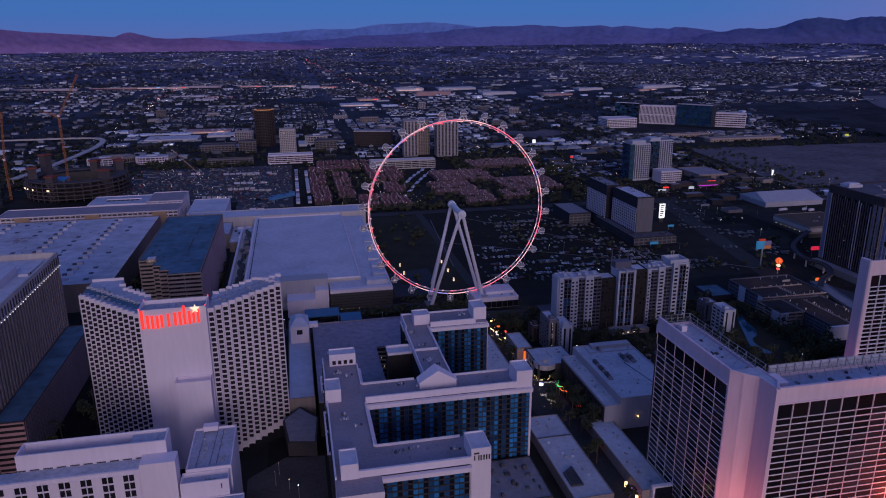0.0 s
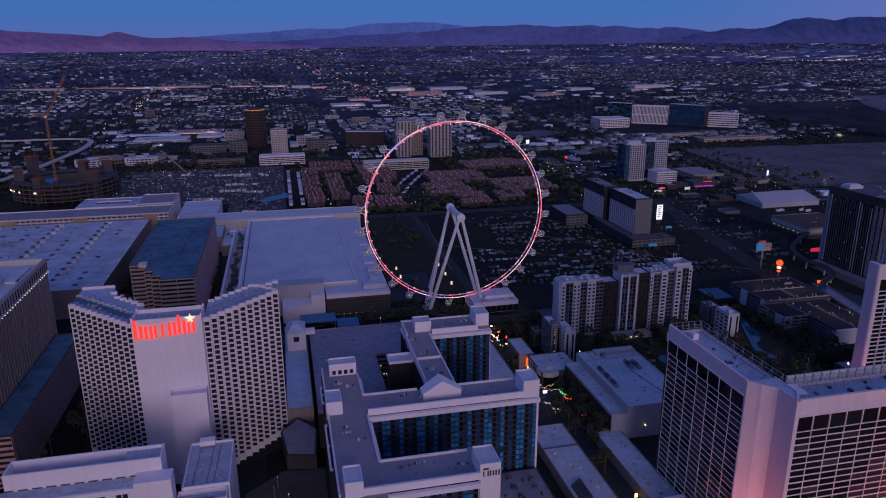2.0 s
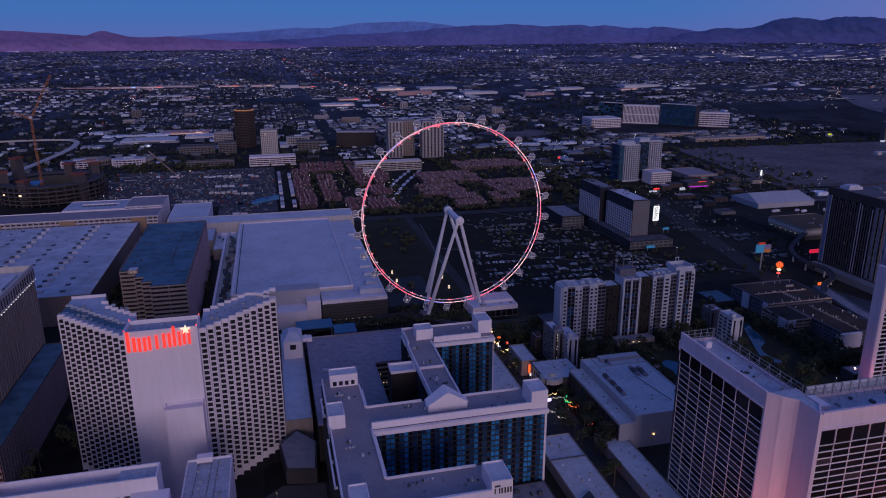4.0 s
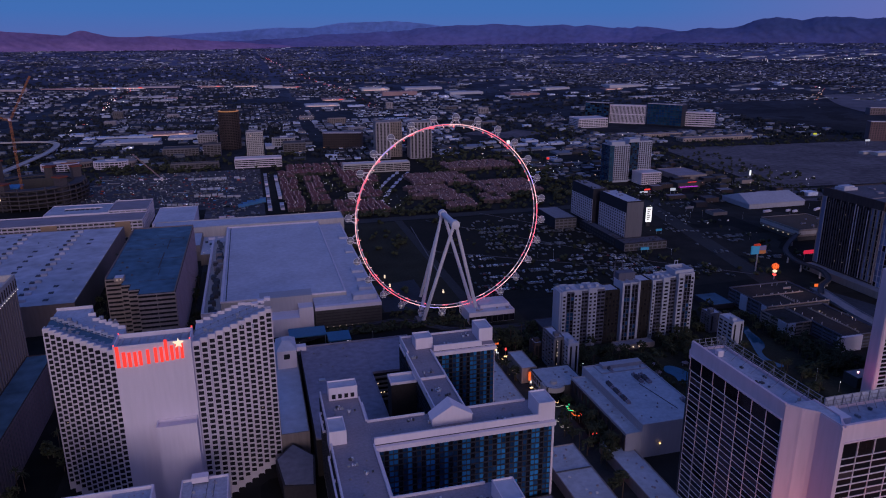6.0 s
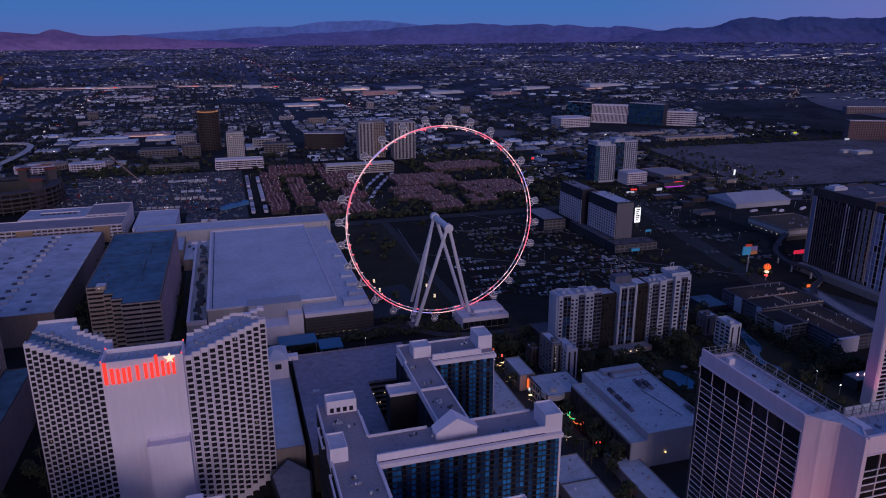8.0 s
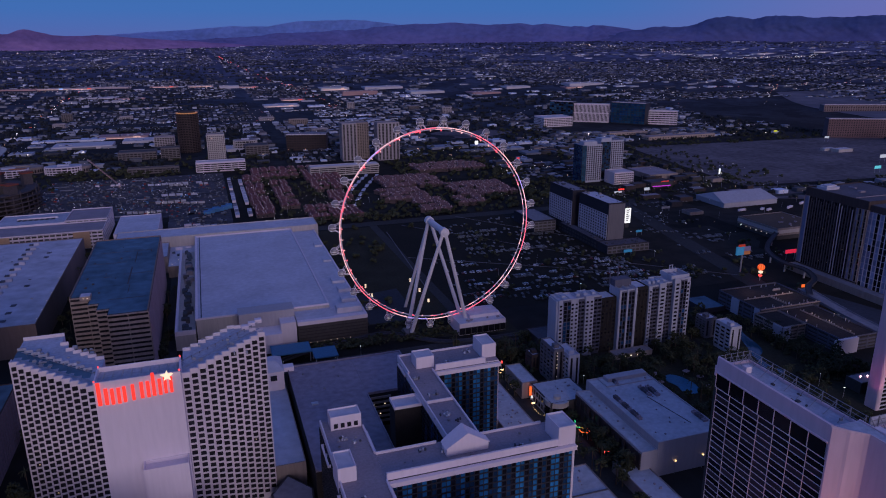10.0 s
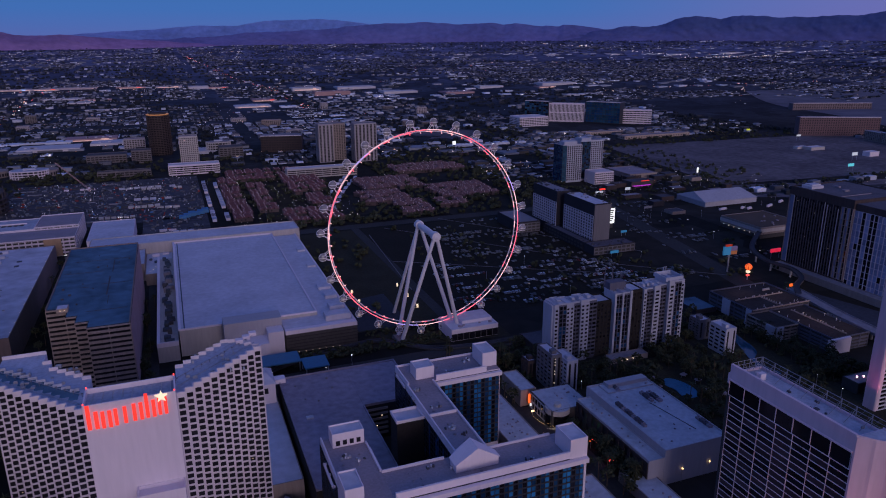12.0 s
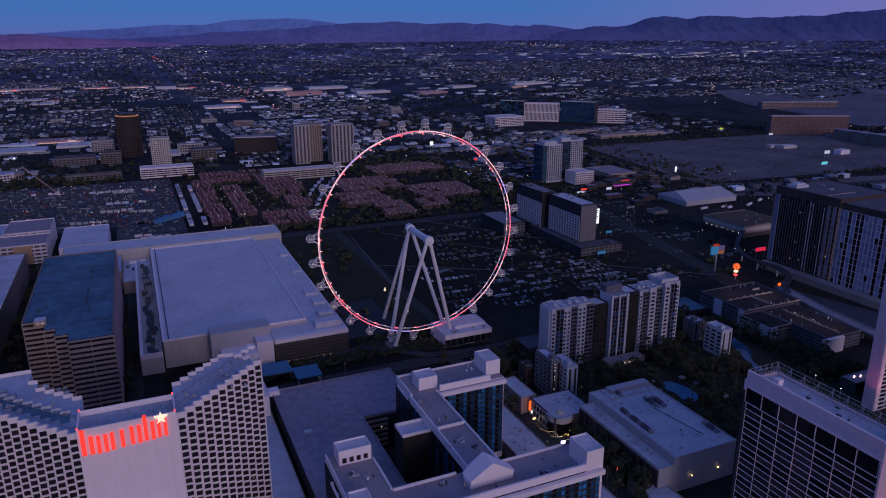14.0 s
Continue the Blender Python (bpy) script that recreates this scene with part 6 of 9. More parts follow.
# warm lamps that light the garage decks
for x, y, z in ((272, -50, 19), (298, -66, 19), (286, -108, 17), (290, -136, 17)):
    ld = bpy.data.lights.new("deck_light", "POINT")
    ld.energy, ld.color, ld.shadow_soft_size = 620, (1.0, 0.58, 0.38), 0.6
    lo = new("deck_light", ld)
    lo.location = (x, y, z)
    tagged(lo, "warm lamp above the garage deck", "lamp")


# ---- distant named blocks ----
def distant(name, label, x0, x1, y0, y1, z, wall, cols, rows, pier=0.45, roof=None, lit=0.003, single=0, sill=0.42):
    th = hall(name, label, "building", x0, x1, y0, y1, z, wall, roof or ROOFD, 0.8)
    cw = (x1 - x0) / cols
    rh = (z - 3) / rows
    facade(th, (x0, y0), XP, YN, x1 - x0, 1.5, z - 1.5, cols, rows, cw * pier, rh * sill, wall, [DARKWIN], 0.5, single, lit=lit)
    facade(th, (x0, y1), YN, XN, y1 - y0, 1.5, z - 1.5, max(2, int((y1 - y0) / cw)), rows, cw * pier, rh * sill, wall, [DARKWIN], 0.5, 0)
    return th


def diagonal(name, label, p, q, z, deep, wall, glasses, cols, rows, pier, span):
    """A block whose front runs aslant between two corners."""
    th = thing(name, label, "building", p[0], p[1])
    w = math.hypot(q[0] - p[0], q[1] - p[1])
    u = ((q[0] - p[0]) / w, (q[1] - p[1]) / w)
    n = (u[1], -u[0])
    b = M()
    b.obox(p, u, n, 0, w, -deep, 0, -0.5, z)
    part("wall", b, wall, th)
    r = M()
    r.obox(p, u, n, 0.6, w - 0.6, -deep + 0.6, -0.6, z + 0.004, z + 0.3)
    part("roof", r, ROOFW if wall is STUCCO2 else ROOFD, th)
    facade(th, p, u, n, w, 2, z - 1, cols, rows, w / cols * pier, (z - 3) / rows * span + 0.2, wall, glasses, 0.8, 0)
    pt = M()
    pt.obox(p, u, n, 0, w, -0.5, 0.9, z, z + 1.4)
    part("roof_edge", pt, STUCCO2, th, "white roof edge")
    return th


def oval_office(label, cx, cy, rx, ry, z, floors, wall, roof, rust=False):
    """A low office with a bowed front, pale floor bands and upright fins."""
    th = thing("oval_office", label, "building", cx, cy)

    def ring_of(k, n=28):
        return [(cx + k * rx * math.copysign(abs(math.cos(2 * math.pi * i / n)) ** 0.8, math.cos(2 * math.pi * i / n)), cy + k * ry * math.copysign(abs(math.sin(2 * math.pi * i / n)) ** 0.8, math.sin(2 * math.pi * i / n))) for i in range(n)]

    m = M()
    m.prism(ring_of(0.95), -0.5, z - 0.5)
    part("glazing", m, DARKWIN, th)
    h = z / floors
    for j in range(floors + 1):
        m = M()
        m.prism(ring_of(1.0), max(-0.4, j * h - h * 0.22), j * h + h * 0.16)
        part("floor_band", m, wall, th)
    for x, y in ring_of(0.99):
        m = M()
        m.rbox(x, y, 1.2, 1.2, -0.3, z, math.degrees(math.atan2(y - cy, x - cx)))
        part("fin", m, wall, th)
    m = M()
    m.prism(ring_of(0.93), z + h * 0.16 + 0.004, z + h * 0.16 + 0.3)
    part("roof", m, roof, th)
    m = M()
    m.box(cx - rx * 0.3, cx + rx * 0.35, cy - ry * 0.2, cy + ry * 0.4, z + h * 0.16, z + h * 0.16 + 2.6)
    part("roof_plant", m, ROOFW, th)
    if rust:
        m = M()
        m.box(cx + rx * 0.1, cx + rx * 0.9, cy - ry * 0.5, cy + ry * 0.1, z + h * 0.16 + 0.3, z + h * 0.16 + 1.4)
        part("roof_cladding", m, ORANGE, th, "rust orange roof cladding")
    return th


def distant_blocks():
    t = thing("office_tower", "round-fronted dark brown office tower with orange-lit crown", "building", -197, 1060)
    poly = [(-197 + 21 * math.cos(math.pi * k / 12), 1061 + 21 * math.sin(math.pi * k / 12)) for k in range(24)]
    m = M()
    m.prism(poly, -0.5, 82)
    part("wall", m, GLASSK, t)
    for j in range(23):
        m = M()
        m.prism([(-197 + (x + 197) * 1.02, 1061 + (y - 1061) * 1.02) for x, y in poly], 2 + j * 3.45, 3.6 + j * 3.45)
        part("floor_band", m, BROWND, t)
    for k in range(24):
        m = M()
        x, y = poly[k]
        m.rbox(-197 + (x + 197) * 1.03, 1061 + (y - 1061) * 1.03, 1.0, 1.0, 0, 80, 15 * k)
        part("pier", m, BROWND, t)
    m = M()
    m.prism([(-197 + (x + 197) * 1.03, 1061 + (y - 1061) * 1.03) for x, y in poly], 80.6, 82.2)
    part("crown_light", m, WINL2, t, "orange glowing crown strip")
    m = M()
    m.prism([(-197 + (x + 197) * 0.8, 1061 + (y - 1061) * 0.8) for x, y in poly], 82.2, 85)
    part("roof_drum", m, BROWND, t)
    distant("office_tower", "pale office tower with small windows", -163, -131, 880, 905, 56, CREAM, 9, 15)
    distant("apartment_tower", "slim white apartment tower", 84, 112, 830, 860, 72, CREAM4, 4, 24, 0.5, None, 0.0, 0, 0.16)
    distant("apartment_tower", "pale apartment tower link", 112.5, 140, 850, 880, 70, CREAM2, 6, 22)
    distant("apartment_tower", "slim white apartment tower with balconies", 150, 193, 815, 845, 72, CREAM4, 6, 24, 0.5, None, 0.0, 0, 0.16)
    distant("office_block", "long low white office block", -186, -101, 800, 826, 17, STUCCO2, 7, 4, 0.05, ROOFW)
    distant("office_block", "long low pale office block", 0, 120, 690, 712, 16, CREAM, 8, 4, 0.06, ROOFW)
    for (a, b, c2, d, z) in ((-330, -260, 985, 1020, 15), (-250, -215, 960, 985, 24), (-90, -45, 950, 985, 22), (-300, -215, 820, 835, 10)):
        distant("office_block", "low office block with strip windows", a, b, c2, d, z, OFFW, max(4, int((b - a) / 7)), max(2, int(z / 4)), 0.2, ROOFDK)
    oval_office("low white office with bowed front and rust roof cladding", -495, 872, 32, 17, 12, 3, STUCCO2, ROOFD, True)
    oval_office("low white office with bowed front and fins", -409, 872, 30, 18, 13, 3, STUCCO2, ROOFB2)
    oval_office("pale office with bowed front above the trees", -85, 1050, 25, 17, 21, 4, CREAM, ROOFD)
    diagonal("office_block", "dark office block with aslant front and gridded windows", (-3, 1006), (78, 985), 33, 40, BROWND, [DARKWIN], 16, 6, 0.3, 0.35)
    diagonal("glass_office", "dark teal glass office block", (776, 1318), (820, 1262), 55, 30, NAVYF, [GLASST, GLASSN, GLASSD], 10, 10, 0.05, 0.1)
    diagonal("convention_block", "wide white convention block with fins", (821, 1270), (905, 1210), 50, 30, STUCCO2, [DARKWIN], 28, 2, 0.5, 0.1)
    diagonal("glass_office", "dark blue glass convention block", (908, 1205), (964, 1126), 57, 36, NAVYF, [GLASST, GLASSN], 12, 8, 0.05, 0.1)
    diagonal("convention_block", "white tiered convention wing", (976, 1150), (1046, 1096), 37, 30, STUCCO2, [DARKWIN], 9, 6, 0.08, 0.5)
    rng = random.Random(97)
    for k in range(13):
        x, y = rng.uniform(-650, 640), rng.uniform(1120, 1950)
        w, z = rng.uniform(22, 60), rng.choice((8, 10, 12, 16, 22))
        distant("mid_rise_block", "pale mid-rise block among the far streets", x, x + w, y, y + rng.uniform(14, 26), z, rng.choice((CREAM4, OFFW, CREAM2, OFFW)), max(3, int(w / 5)), max(2, z // 4), 0.35, rng.choice((ROOFG, ROOFD)))
    diagonal("resort_hotel", "broad russet desert resort slab with rows of windows", (1226, 772), (1392, 692), 43, 26, BRICKR, [DARKWIN], 34, 10, 0.42, 0.42)
    diagonal("resort_hotel", "long tan low hotel at the airfield", (1690, 1225), (1925, 1135), 22, 30, BROWNP2, [DARKWIN], 34, 4, 0.4, 0.4)
    for k in range(3):
        p0, p1 = (1306 - 14 * k, 662 - 54 * k), (1296 - 14 * k, 614 - 54 * k)
        diagonal("apartment_block", "grey mid-rise apartment block with flat roof", p0, p1, 21 + 2 * k, 24, CREAM2, [DARKWIN], 9, 6, 0.4, 0.4)
    hall("desert_shed", "white metal shed beside the desert street", "shed", 1102, 1128, 484, 500, 9, STUCCO2, ROOFW, 0.4)
    hall("desert_shed", "cluster of low pale sheds at the desert lot", "shed", 1062, 1100, 586, 606, 6, CREAM, ROOFW, 0.4)
    hall("desert_shed", "small low pale shed at the desert lot", "shed", 1050, 1078, 610, 622, 5, CREAM, ROOFW, 0.4)
    distant("office_block", "white low office block", 690, 775, 1180, 1240, 24, STUCCO2, 12, 5, 0.2, ROOFW)
    distant("long_hall", "very long low pinkish desert hall", 804, 988, 872, 900, 7.5, CREAM3, 26, 1, 0.6, ROOFD)
    distant("long_hall", "long low brown desert hall", 761, 866, 970, 992, 6.5, CREAM3, 16, 1, 0.6, ROOFD)


distant_blocks()


# ---- ranges on the horizon ----
def ridge(name, label, r, az0, az1, base, knots, material, seed, depth=350, rough=1.0):
    """A range of hills: a crest line between azimuths, with spurs and gullies falling to the plain."""
    n, rows = 420, 22
    m = M()
    for row in range(rows + 1):
        f = row / rows
        for i in range(n + 1):
            u = i / n
            deg = az0 + (az1 - az0) * u
            az = radians(deg)
            h = np.interp(deg, [k[0] for k in knots], [k[1] for k in knots])
            h += rough * 11 * noise.fractal(Vector((deg * 0.8 + seed, 0, seed)), 0.9, 2.1, 6)
            spur = 0.6 * abs(noise.fractal(Vector((deg * 0.55 + seed + 0.9 * f, f * 1.9 + deg * 0.25, seed)), 0.9, 2.1, 6))
            rr = r - depth * (1 - f) - (24 + 34 * rough) * spur * (1 - f) * f * 4
            foot = gz(CX + (r - depth) * math.sin(az), CY + (r - depth) * math.cos(az)) - 6
            z = foot + (h - foot) * (f ** 1.25) * (1 - 0.34 * rough * spur * (1 - f))
            m.v.append((CX + rr * math.sin(az), CY + rr * math.cos(az), z))
    k = n + 1
    for row in range(rows):
        for i in range(n):
            a = row * k + i
            m.f.append((a, a + 1, a + k + 1, a + k))
    b = len(m.v)
    for i in range(n + 1):
        m.v.append(m.v[rows * k + i])
    for i in range(n + 1):
        x, y, z = m.v[rows * k + i]
        m.v.append((CX + (x - CX) * 1.004, CY + (y - CY) * 1.004, base - 60))
    for i in range(n):
        m.f.append((b + i, b + i + 1, b + k + i + 1, b + k + i))
    ob = solid(name, m, material, label, "mountains", kind="structure", o=(0, 0, 0))
    for p in ob.data.polygons:
        p.use_smooth = True


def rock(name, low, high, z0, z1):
    """Haze put into the rock colour: paler foot, darker above, broken up by gullies."""
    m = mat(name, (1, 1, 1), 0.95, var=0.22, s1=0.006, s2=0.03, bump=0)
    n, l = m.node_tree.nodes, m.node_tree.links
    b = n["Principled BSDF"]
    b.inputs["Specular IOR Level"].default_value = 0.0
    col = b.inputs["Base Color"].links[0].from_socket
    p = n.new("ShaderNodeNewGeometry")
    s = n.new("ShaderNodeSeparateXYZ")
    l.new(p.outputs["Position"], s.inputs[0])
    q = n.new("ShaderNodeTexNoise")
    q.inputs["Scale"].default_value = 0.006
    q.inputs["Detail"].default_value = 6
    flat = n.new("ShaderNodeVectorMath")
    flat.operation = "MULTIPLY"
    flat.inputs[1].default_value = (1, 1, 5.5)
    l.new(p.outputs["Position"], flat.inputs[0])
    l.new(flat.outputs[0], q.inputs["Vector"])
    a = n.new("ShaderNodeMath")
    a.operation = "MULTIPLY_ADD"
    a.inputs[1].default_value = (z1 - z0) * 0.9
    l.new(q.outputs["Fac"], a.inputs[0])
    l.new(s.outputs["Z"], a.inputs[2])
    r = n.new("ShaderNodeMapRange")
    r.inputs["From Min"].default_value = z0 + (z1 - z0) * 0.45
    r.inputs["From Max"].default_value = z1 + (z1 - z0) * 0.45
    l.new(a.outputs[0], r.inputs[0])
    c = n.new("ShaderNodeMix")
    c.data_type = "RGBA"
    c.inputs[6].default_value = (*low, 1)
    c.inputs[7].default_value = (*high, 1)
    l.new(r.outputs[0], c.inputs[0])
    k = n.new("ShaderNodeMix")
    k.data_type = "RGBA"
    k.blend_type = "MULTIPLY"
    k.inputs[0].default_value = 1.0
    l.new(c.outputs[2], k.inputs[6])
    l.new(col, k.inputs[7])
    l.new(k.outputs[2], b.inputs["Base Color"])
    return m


# the ranges' violet and blue is distance haze put into their colour
HILLP = rock("rose_hazed_hills", (0.36, 0.22, 0.42), (0.20, 0.14, 0.30), 165, 235)
HILLV = rock("violet_hazed_range", (0.18, 0.165, 0.365), (0.122, 0.15, 0.35), 170, 290)
HILLB = rock("blue_hazed_range", (0.165, 0.225, 0.50), (0.150, 0.245, 0.535), 180, 300)
HILLD = rock("dark_hazed_range", (0.135, 0.14, 0.31), (0.074, 0.105, 0.245), 190, 300)
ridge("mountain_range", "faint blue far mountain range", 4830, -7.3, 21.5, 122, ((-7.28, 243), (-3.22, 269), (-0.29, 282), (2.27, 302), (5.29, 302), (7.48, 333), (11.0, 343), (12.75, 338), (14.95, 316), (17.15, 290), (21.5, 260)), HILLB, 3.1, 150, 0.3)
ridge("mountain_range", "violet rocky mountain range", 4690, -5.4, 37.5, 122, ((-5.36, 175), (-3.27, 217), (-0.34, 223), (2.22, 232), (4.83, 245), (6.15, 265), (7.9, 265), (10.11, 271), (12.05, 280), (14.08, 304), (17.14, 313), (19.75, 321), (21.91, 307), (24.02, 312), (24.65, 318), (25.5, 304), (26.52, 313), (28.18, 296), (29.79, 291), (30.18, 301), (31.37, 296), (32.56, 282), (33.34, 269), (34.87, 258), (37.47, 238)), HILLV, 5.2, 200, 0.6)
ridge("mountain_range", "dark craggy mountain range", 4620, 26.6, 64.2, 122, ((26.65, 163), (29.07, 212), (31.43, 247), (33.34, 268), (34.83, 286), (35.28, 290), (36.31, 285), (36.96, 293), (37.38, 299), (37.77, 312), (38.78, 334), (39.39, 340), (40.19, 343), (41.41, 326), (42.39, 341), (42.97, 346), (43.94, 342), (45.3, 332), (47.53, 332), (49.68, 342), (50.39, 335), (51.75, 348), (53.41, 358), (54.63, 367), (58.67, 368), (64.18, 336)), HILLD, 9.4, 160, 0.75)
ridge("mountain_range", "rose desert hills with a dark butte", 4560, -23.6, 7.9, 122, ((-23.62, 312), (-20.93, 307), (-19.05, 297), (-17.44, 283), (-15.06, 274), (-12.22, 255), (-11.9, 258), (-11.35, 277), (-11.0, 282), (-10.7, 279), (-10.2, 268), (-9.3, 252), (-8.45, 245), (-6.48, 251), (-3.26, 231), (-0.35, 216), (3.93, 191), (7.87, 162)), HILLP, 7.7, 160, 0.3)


# ---- town out to the hills ----
FAR_R = np.linspace(900, 4790, 260)
FAR_T = np.array([far_y(r) for r in FAR_R])


def spot(tx, ty):
    """Where a place of the true valley stands on the drawn-together ground: x, y, height and scale."""
    fr = math.hypot(tx - CX, ty - CY)
    r = fr if fr < 2400 else float(np.interp(fr, FAR_T, FAR_R))
    x, y = CX + (tx - CX) * r / fr, CY + (ty - CY) * r / fr
    return x, y, gz(x, y), r / fr


# quarters with a use of their own, in true places: x0, x1, y0, y1, use
QUARTERS = (
    (345, 585, 1020, 1195, "soil"), (-1900, 250, 3150, 3380, "store"), (-1700, 100, 3950, 5600, "park"), (100, 700, 4700, 5600, "park"), (-700, -300, 2050, 2350, "park"), (-420, -180, 2500, 2800, "park"),
    (-180, 60, 2180, 2480, "soil"), (40, 180, 1560, 1860, "lot"), (-170, 20, 1560, 2150, "house"), (20, 240, 1880, 2450, "store"), (330, 620, 1500, 2500, "flats"), (330, 900, 2600, 3300, "store"),
    (-760, -560, 1350, 1900, "park"), (-520, -220, 1500, 2050, "house"), (-560, -230, 1080, 1400, "store"), (-1100, -700, 1900, 3100, "flats"), (-640, -220, 2350, 3120, "house"),
    (620, 1250, 1480, 2100, "park"), (1380, 2100, 1330, 1760, "soil"), (1150, 1700, 1050, 1330, "park"), (640, 1200, 2100, 2900, "store"), (1500, 2600, 2300, 2750, "store"),
    (1500, 4200, 2750, 4600, "house"), (2700, 7200, 5000, 6900, "air"), (3500, 12000, 8600, 13500, "park"), (700, 4200, 7600, 9800, "park"), (-60, 330, 1080, 1540, "flats"), (330, 640, 1000, 1500, "park"))
USES = ("house", "house", "house", "flats", "store", "park", "house", "flats", "park", "soil")


def use_of(tx, ty):
    for x0, x1, y0, y1, u in QUARTERS:
        if x0 < tx < x1 and y0 < ty < y1:
            return u
    i, j = math.floor(tx / 260), math.floor(ty / 340)
    n = noise.noise(Vector((tx / 900, ty / 1100, 3.3)))
    k = int((math.sin(i * 127.1 + j * 311.7) * 43758.5453) % 1 * 10)
    return "park" if n < -0.28 else "store" if n > 0.42 else USES[k]


def town():
    rng = random.Random(11)
    walls, roofs, trees, pale, soil = M(), M(), M(), M(), M()
    lampw, lampo, lampr = M(), M(), M()
    lit = []

    def clear(x, y):
        return any(a < x < b and c < y < d for a, b, c, d in KEEP)

    def tree(x, y, z, q, n):
        for _ in range(n):
            trees.ball((x + rng.uniform(-1.6, 1.6) * q, y + rng.uniform(-1.6, 1.6) * q, z + q * 0.55), q * rng.uniform(0.6, 1.0), 5, 3, 0.35, 0.9, rng)

    done = set()
    for i in range(230000):
        fr = 282720.0 / (20.5 + 262 * rng.random() ** 1.25)
        if fr > 13900:
            continue
        az = radians(rng.uniform(-25, 60))
        tx, ty = CX + fr * math.sin(az), CY + fr * math.cos(az)
        g = max(1.0, fr / 2300)
        u = use_of(tx, ty)
        px, py = {"house": (16, 25), "flats": (28, 34), "store": (52, 66), "park": (30, 46), "soil": (90, 90), "air": (60, 80), "lot": (60, 60)}[u]
        px, py = px * g ** 0.35, py * g ** 0.75
        key = (u, round(tx / px), round(ty / py), int(math.log(fr) * 3))
        if key in done:
            continue
        done.add(key)
        tx, ty = key[1] * px + rng.uniform(-0.12, 0.12) * px, key[2] * py + rng.uniform(-0.12, 0.12) * py
        x, y, z, s = spot(tx, ty)
        if clear(x, y):
            continue
        s *= g ** 0.22
        far = 1.0 if fr < 4200 else 0.4
        bright = max(0.0, noise.noise(Vector((tx / 420, ty / 520, 9.1))) + 0.1)
        avenue = abs(tx / 800 - round(tx / 800)) < 0.03 or abs(ty / 800 - round(ty / 800)) < 0.04
        if avenue and fr > 1500:
            if rng.random() < 0.5:
                lit.append((x, y, z, s, 1))
            continue
        if u == "house":
            if rng.random() < 0.85:
                w, d, h = rng.uniform(7, 15) * s * g ** 0.25, rng.uniform(9, 15) * s, rng.uniform(1.8, 3.2) * s
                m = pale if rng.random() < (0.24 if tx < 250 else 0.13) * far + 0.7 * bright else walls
                a = rng.choice((0, 0, 0, 0, 90, 12))
                m.rbox(x, y, w, d, z - 3, z + h, a)
                if rng.random() < 0.35:
                    roofs.rbox(x, y, w * 1.06, d * 1.06, z + h, z + h + 2.2 * s, a, 0.35)
            if rng.random() < 0.8:
                tree(x + rng.uniform(-9, 9) * s, y + rng.choice((-1, -1, 1)) * 10 * s, z, rng.uniform(2.2, 4.2) * s, rng.randint(1, 3))
            if rng.random() < 0.08 * far + 0.35 * bright:
                lit.append((x, y - 9 * s, z, s, 0))
        elif u == "flats":
            w, d, h = rng.uniform(12, 25) * s, rng.uniform(10, 20) * s, rng.uniform(3, 6) * s
            if rng.random() < 0.4:
                w, d = d, w
            m = pale if rng.random() < (0.3 if tx < 250 else 0.18) * far + 0.8 * bright else walls
            m.rbox(x, y, w, d, z - 3, z + h, 0)
            if rng.random() < 0.4:
                roofs.rbox(x, y, w * 1.04, d * 1.04, z + h, z + h + 1.8 * s, 0, 0.6)
            if rng.random() < 0.6:
                tree(x + rng.uniform(-14, 14) * s, y - 15 * s, z, rng.uniform(2.5, 4.5) * s, rng.randint(1, 4))
            if rng.random() < 0.2 * far + 0.5 * bright:
                lit.append((x + rng.uniform(-12, 12) * s, y - 10 * s, z, s, 0))
        elif u in ("store", "air"):
            if rng.random() < 0.5:
                w, d, h = rng.uniform(18, 56) * s, rng.uniform(16, 40) * s, rng.uniform(3, 5) * s
                m = pale if rng.random() < 0.5 else walls
                m.rbox(x, y, w, d, z - 3, z + h, 0)
                for _ in range(3):
                    roofs.rbox(x + rng.uniform(-0.4, 0.4) * w, y + rng.uniform(-0.35, 0.35) * d, 4 * s, 3 * s, z + h, z + h + 1.6 * s, 0)
                if rng.random() < 0.3:
                    lit.append((x + rng.uniform(-0.4, 0.4) * w, y - d / 2 - 1, z, s, 2))
            for _ in range(rng.randint(0, 3)):
                lit.append((x + rng.uniform(-35, 35) * s, y - rng.uniform(26, 44) * s, z, s, 0))
            if rng.random() < 0.5:
                tree(x + rng.uniform(-34, 34) * s, y - 30 * s, z, rng.uniform(2, 3.5) * s, 3)
        elif u in ("soil", "lot"):
            if rng.random() < 0.16:
                tree(x, y, z, rng.uniform(1.2, 2.4) * s, 1)
        else:
            for _ in range(2):
                tree(x + rng.uniform(-16, 16) * s, y + rng.uniform(-22, 22) * s, z, rng.uniform(3.2, 6.0) * s, rng.randint(2, 4))
            if rng.random() < (0.35 if fr < 6000 else 0.14):
                (pale if rng.random() < 0.25 else walls).rbox(x, y, rng.uniform(12, 24) * s, rng.uniform(9, 16) * s, z - 3, z + rng.uniform(4, 7) * s, 0)
            if rng.random() < 0.09:
                lit.append((x, y, z, s, 0))
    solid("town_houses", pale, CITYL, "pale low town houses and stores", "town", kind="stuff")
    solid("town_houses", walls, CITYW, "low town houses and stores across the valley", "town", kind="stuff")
    solid("town_roofs", roofs, CITYD, "low hipped roofs across the valley", "town", kind="stuff")
